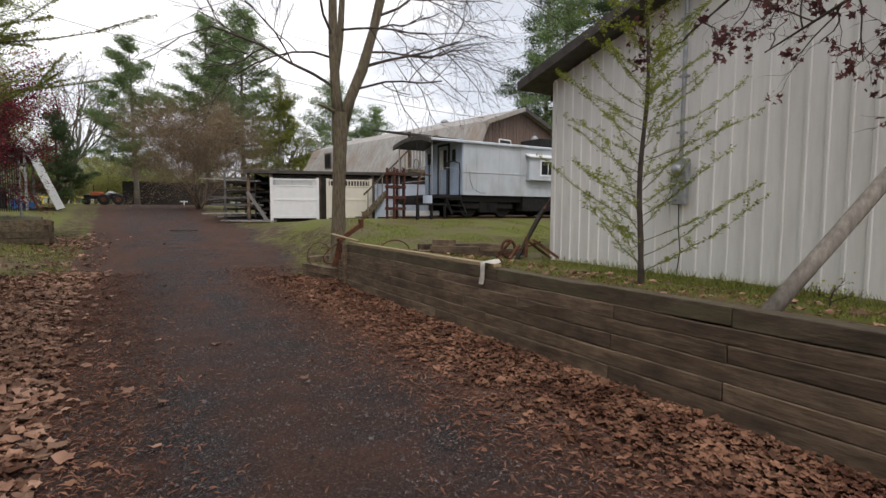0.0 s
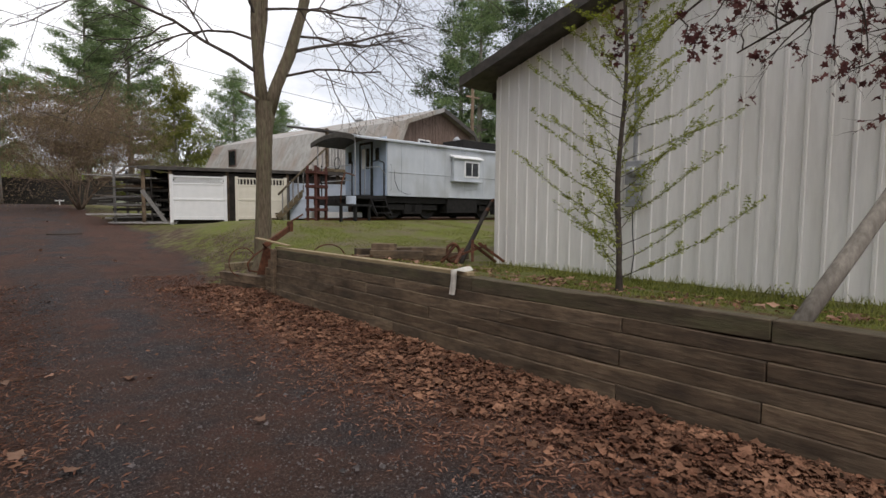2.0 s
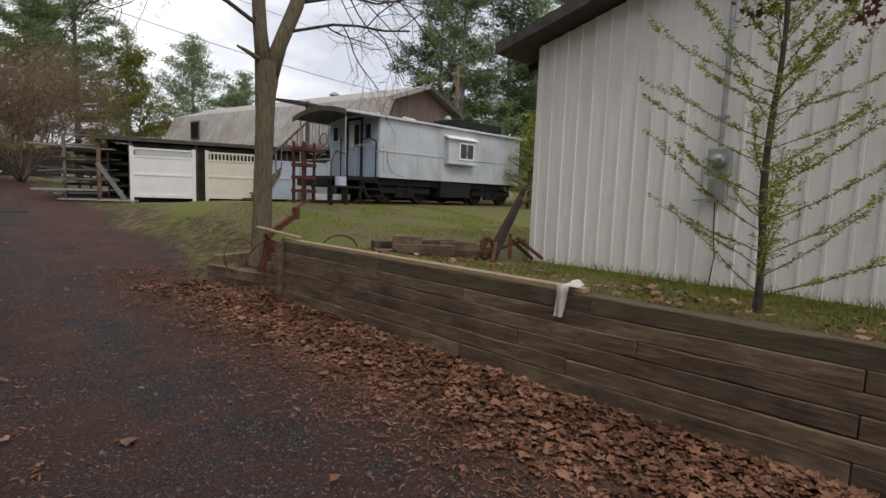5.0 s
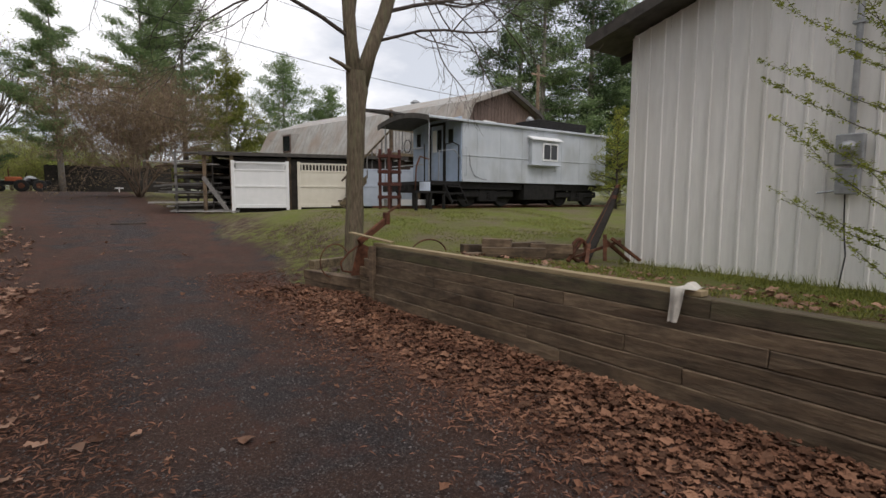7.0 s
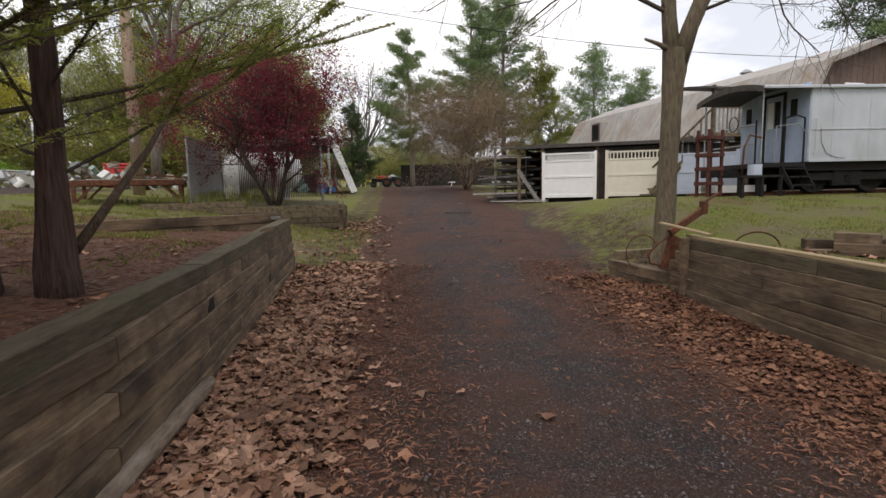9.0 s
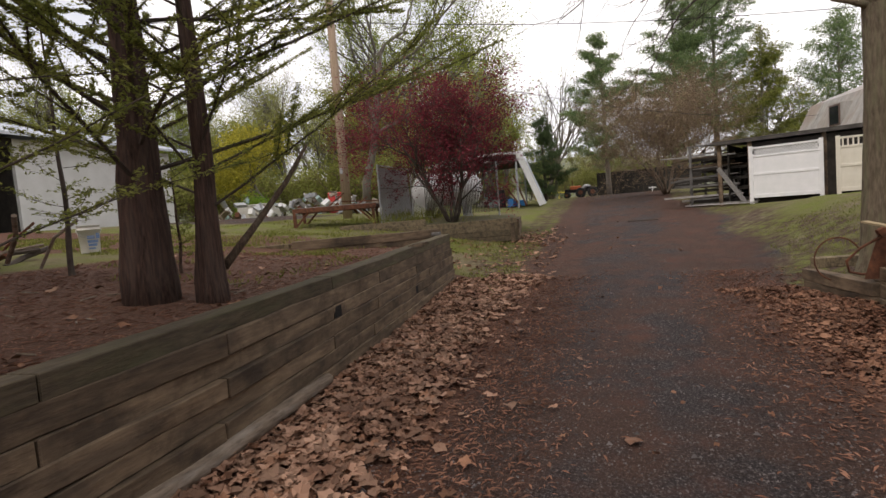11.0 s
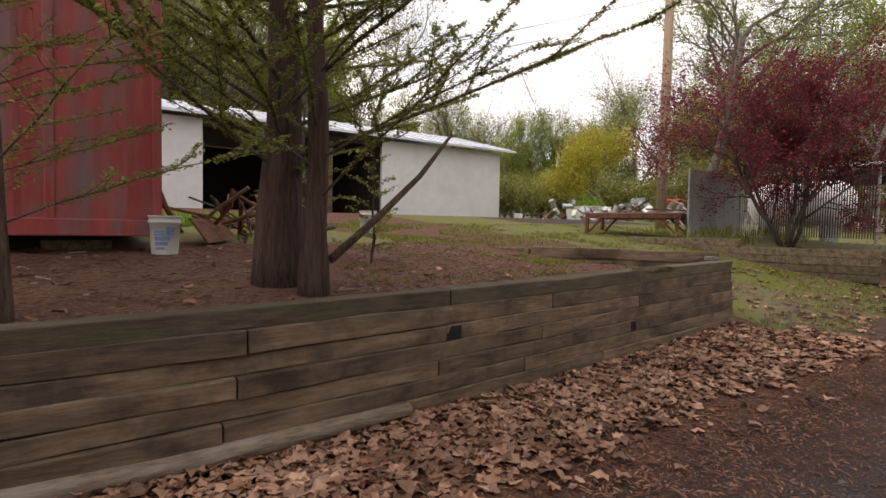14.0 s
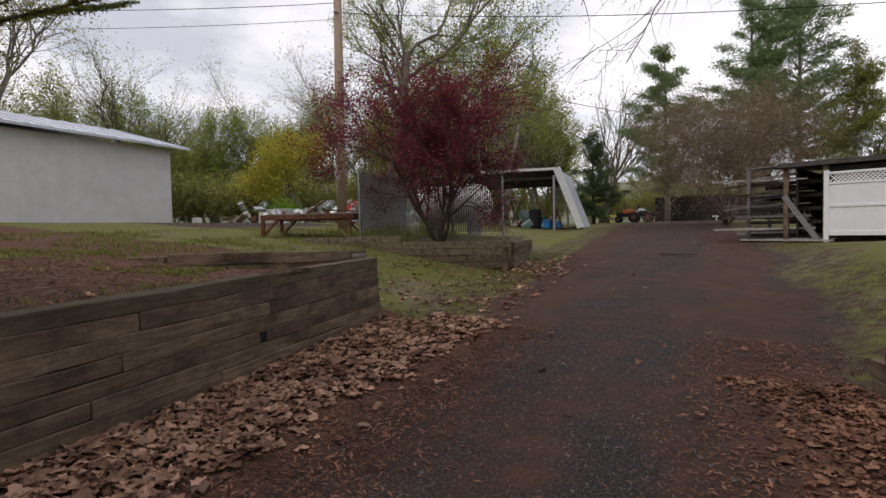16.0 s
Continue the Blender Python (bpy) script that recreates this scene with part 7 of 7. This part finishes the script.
def fragments():
    """Chips, needles and leaf crumbs on the dirt margins."""
    rng = np.random.default_rng(8)
    xy = []
    for k in range(30000):
        y = rng.uniform(-1, 12)
        if k % 2:
            x = rng.normal(0.1, 0.42)
            if x < wall_left_x(min(y, 11.5)) + 0.12:
                continue
        else:
            x = rng.normal(2.95, 0.42)
            if x > WALL_R - 0.12:
                continue
        xy.append((x, y))
    pos = on_ground(xy)
    pos[:, 2] += 0.012
    v, f = leaf_cloud(pos, 0.85, 0.042, rng, 0.25, 0.2, 0.8)
    raw_part("leaf_fragments", v, f, M_NEEDLE, None, "brown leaf crumbs and needles on the dirt margin", "leaf litter", "stuff")
    xy = [(rng.uniform(-5, -1.3), rng.uniform(2, 11.4)) for k in range(21000)]
    xy = [(x, y) for x, y in xy if x < wall_left_x(y) - 0.12 and in_left_terrace(x, y)]
    pos = on_ground(xy)
    pos[:, 2] += 0.012
    v, f = leaf_cloud(pos, 0.9, 0.055, rng, 0.12, 0.1, 0.7)
    raw_part("mulch_needles", v, f, M_NEEDLE, None, "red-brown needle mulch on the terrace", "mulch", "stuff")


def blades(xy, h, rng, width=0.012):
    pos = on_ground(xy)
    n = len(pos)
    a = rng.uniform(0, 2 * math.pi, n)
    lean = rng.normal(0, 0.45, (n, 2))
    hh = h * rng.uniform(0.4, 1.3, n)
    side = np.stack([np.cos(a), np.sin(a), np.zeros(n)], 1) * width
    tip = pos + np.stack([lean[:, 0] * hh, lean[:, 1] * hh, hh], 1)
    mid = (pos + tip) / 2 + np.stack([np.zeros(n), np.zeros(n), hh * 0.12], 1)
    v = np.stack([pos - side, pos + side, mid + side * 0.7, mid - side * 0.7, tip], 1).reshape(-1, 3)
    i = np.arange(n)[:, None] * 5
    f = np.concatenate([i + np.array([[0, 1, 2]]), i + np.array([[0, 2, 3]]), i + np.array([[3, 2, 4]])], 1).reshape(-1, 3)
    return v.tolist(), f.tolist()


def patchy(n, x0, x1, y0, y1, rng, cut, ok=None):
    out = []
    while len(out) < n:
        x, y = rng.uniform(x0, x1), rng.uniform(y0, y1)
        if noise.noise(Vector((x * 0.8, y * 0.8, 3.1))) + 0.4 * noise.noise(Vector((x * 3, y * 3, 1))) < cut:
            continue
        if ok and not ok(x, y):
            continue
        out.append((x, y))
    return out


def grass():
    rng = np.random.default_rng(6)
    xy = patchy(13000, 4.15, 7.45, -1.5, 8.9, rng, -0.15, lambda x, y: rng.random() < smooth01(4.0, 5.4, x))
    v, f = blades(xy, 0.036, rng, 0.006)
    raw_part("grass", v, f, M_GRASS, None, "short patchy green grass on the terrace by the shed", "grass", "stuff")
    xy = patchy(1500, 6.9, 7.45, -1.5, 7.3, rng, -0.3)
    v, f = blades(xy, 0.12, rng, 0.005)
    raw_part("tall_grass", v, f, M_GRASS, None, "taller grass tufts along the shed foot", "grass", "stuff")
    xy = patchy(12000, 3.9, 12, 9.6, 15.2, rng, -0.1)
    v, f = blades(xy, 0.032, rng, 0.006)
    raw_part("lawn_grass", v, f, M_GRASS, None, "thin mown lawn in front of the caboose", "grass", "stuff")
    xy = patchy(12000, -9, -0.6, 10.3, 18, rng, -0.15, lambda x, y: not in_left_terrace(x, y) and not (-6 < x < -1.2 and y > 14.8 + 0.38 * (x + 5.6)))
    v, f = blades(xy, 0.05, rng, 0.007)
    raw_part("lawn_grass", v, f, M_GRASS, None, "patchy lawn between the timber walls", "grass", "stuff")
    xy = patchy(7000, -10, -3.0, 6.2, 10.2, rng, 0.0, lambda x, y: y > 9.2 + 0.4 * (x + 3.5)) + patchy(700, -4.6, -1.9, 6.4, 11.0, rng, 0.2, in_left_terrace)
    v, f = blades(xy, 0.045, rng, 0.007)
    raw_part("lawn_grass", v, f, M_GRASS, None, "patchy grass beyond the mulch", "grass", "stuff")
    xy = patchy(1500, -5.9, -1.5, 15.4, 19, rng, -0.2, lambda x, y: y > 15.0 + 0.38 * (x + 5.6))
    v, f = blades(xy, 0.22, rng, 0.008)
    v = [(p[0], p[1], p[2] + 0.25 + 0.02 * p[0]) for p in v]
    raw_part("bed_weeds", v, f, M_GRASS, None, "rough weeds growing in the maple bed", "grass", "stuff")
    xy = patchy(2600, -9.5, -7.5, 5.4, 8.0, rng, -0.3)
    v, f = blades(xy, 0.16, rng, 0.012)
    raw_part("tall_grass", v, f, M_LF_BRIGHT, None, "bright green grass behind the scrap heap", "grass", "stuff")


def grit():
    rng = np.random.default_rng(7)
    n = 46000
    x = rng.uniform(-0.6, 3.4, n)
    y = rng.beta(1.3, 2.2, n) * 14
    pos = on_ground(np.stack([x, y], 1))
    s = 0.004 + 0.009 * rng.random(n) ** 3
    s[rng.random(n) < 0.012] *= 2.4
    base = np.array([[1, 0, 0], [-0.5, 0.87, 0], [-0.5, -0.87, 0], [0.1, 0.1, 0.8]])
    a = rng.uniform(0, 6.28, n)
    c, q = np.cos(a), np.sin(a)
    vs = []
    for b in base * 1.0:
        k = rng.uniform(0.6, 1.2, n)
        vs.append(np.stack([(b[0] * c - b[1] * q) * s * k, (b[0] * q + b[1] * c) * s * k, b[2] * s * k + 0.002], 1) + pos)
    v = np.stack(vs, 1).reshape(-1, 3)
    i = np.arange(n)[:, None] * 4
    f = np.concatenate([i + np.array([[0, 1, 3]]), i + np.array([[1, 2, 3]]), i + np.array([[2, 0, 3]])], 1).reshape(-1, 3)
    raw_part("gravel", v.tolist(), f.tolist(), M_STONE, None, "loose dark grit strewn over the drive", "gravel", "stuff")
    # twigs and wood chips on the terrace
    a2 = Acc()
    for k in range(45):
        xx, yy = rng.uniform(-4.2, -1.4), rng.uniform(2.5, 8.5)
        if xx < wall_left_x(yy) - 0.12:
            z = ground_z(xx, yy) + 0.03
            t = rng.uniform(0, 6.28)
            L = rng.uniform(0.04, 0.2)
            a2.tube([(xx, yy, z), (xx + L * math.cos(t), yy + L * math.sin(t), z + 0.01)], 0.006, 4)
    raw_part("twig_litter", a2.v, a2.f, M_OLDLOG, None, "pale broken twigs strewn on the mulch", "twigs", "stuff")


litter()
fragments()
grass()
grit()
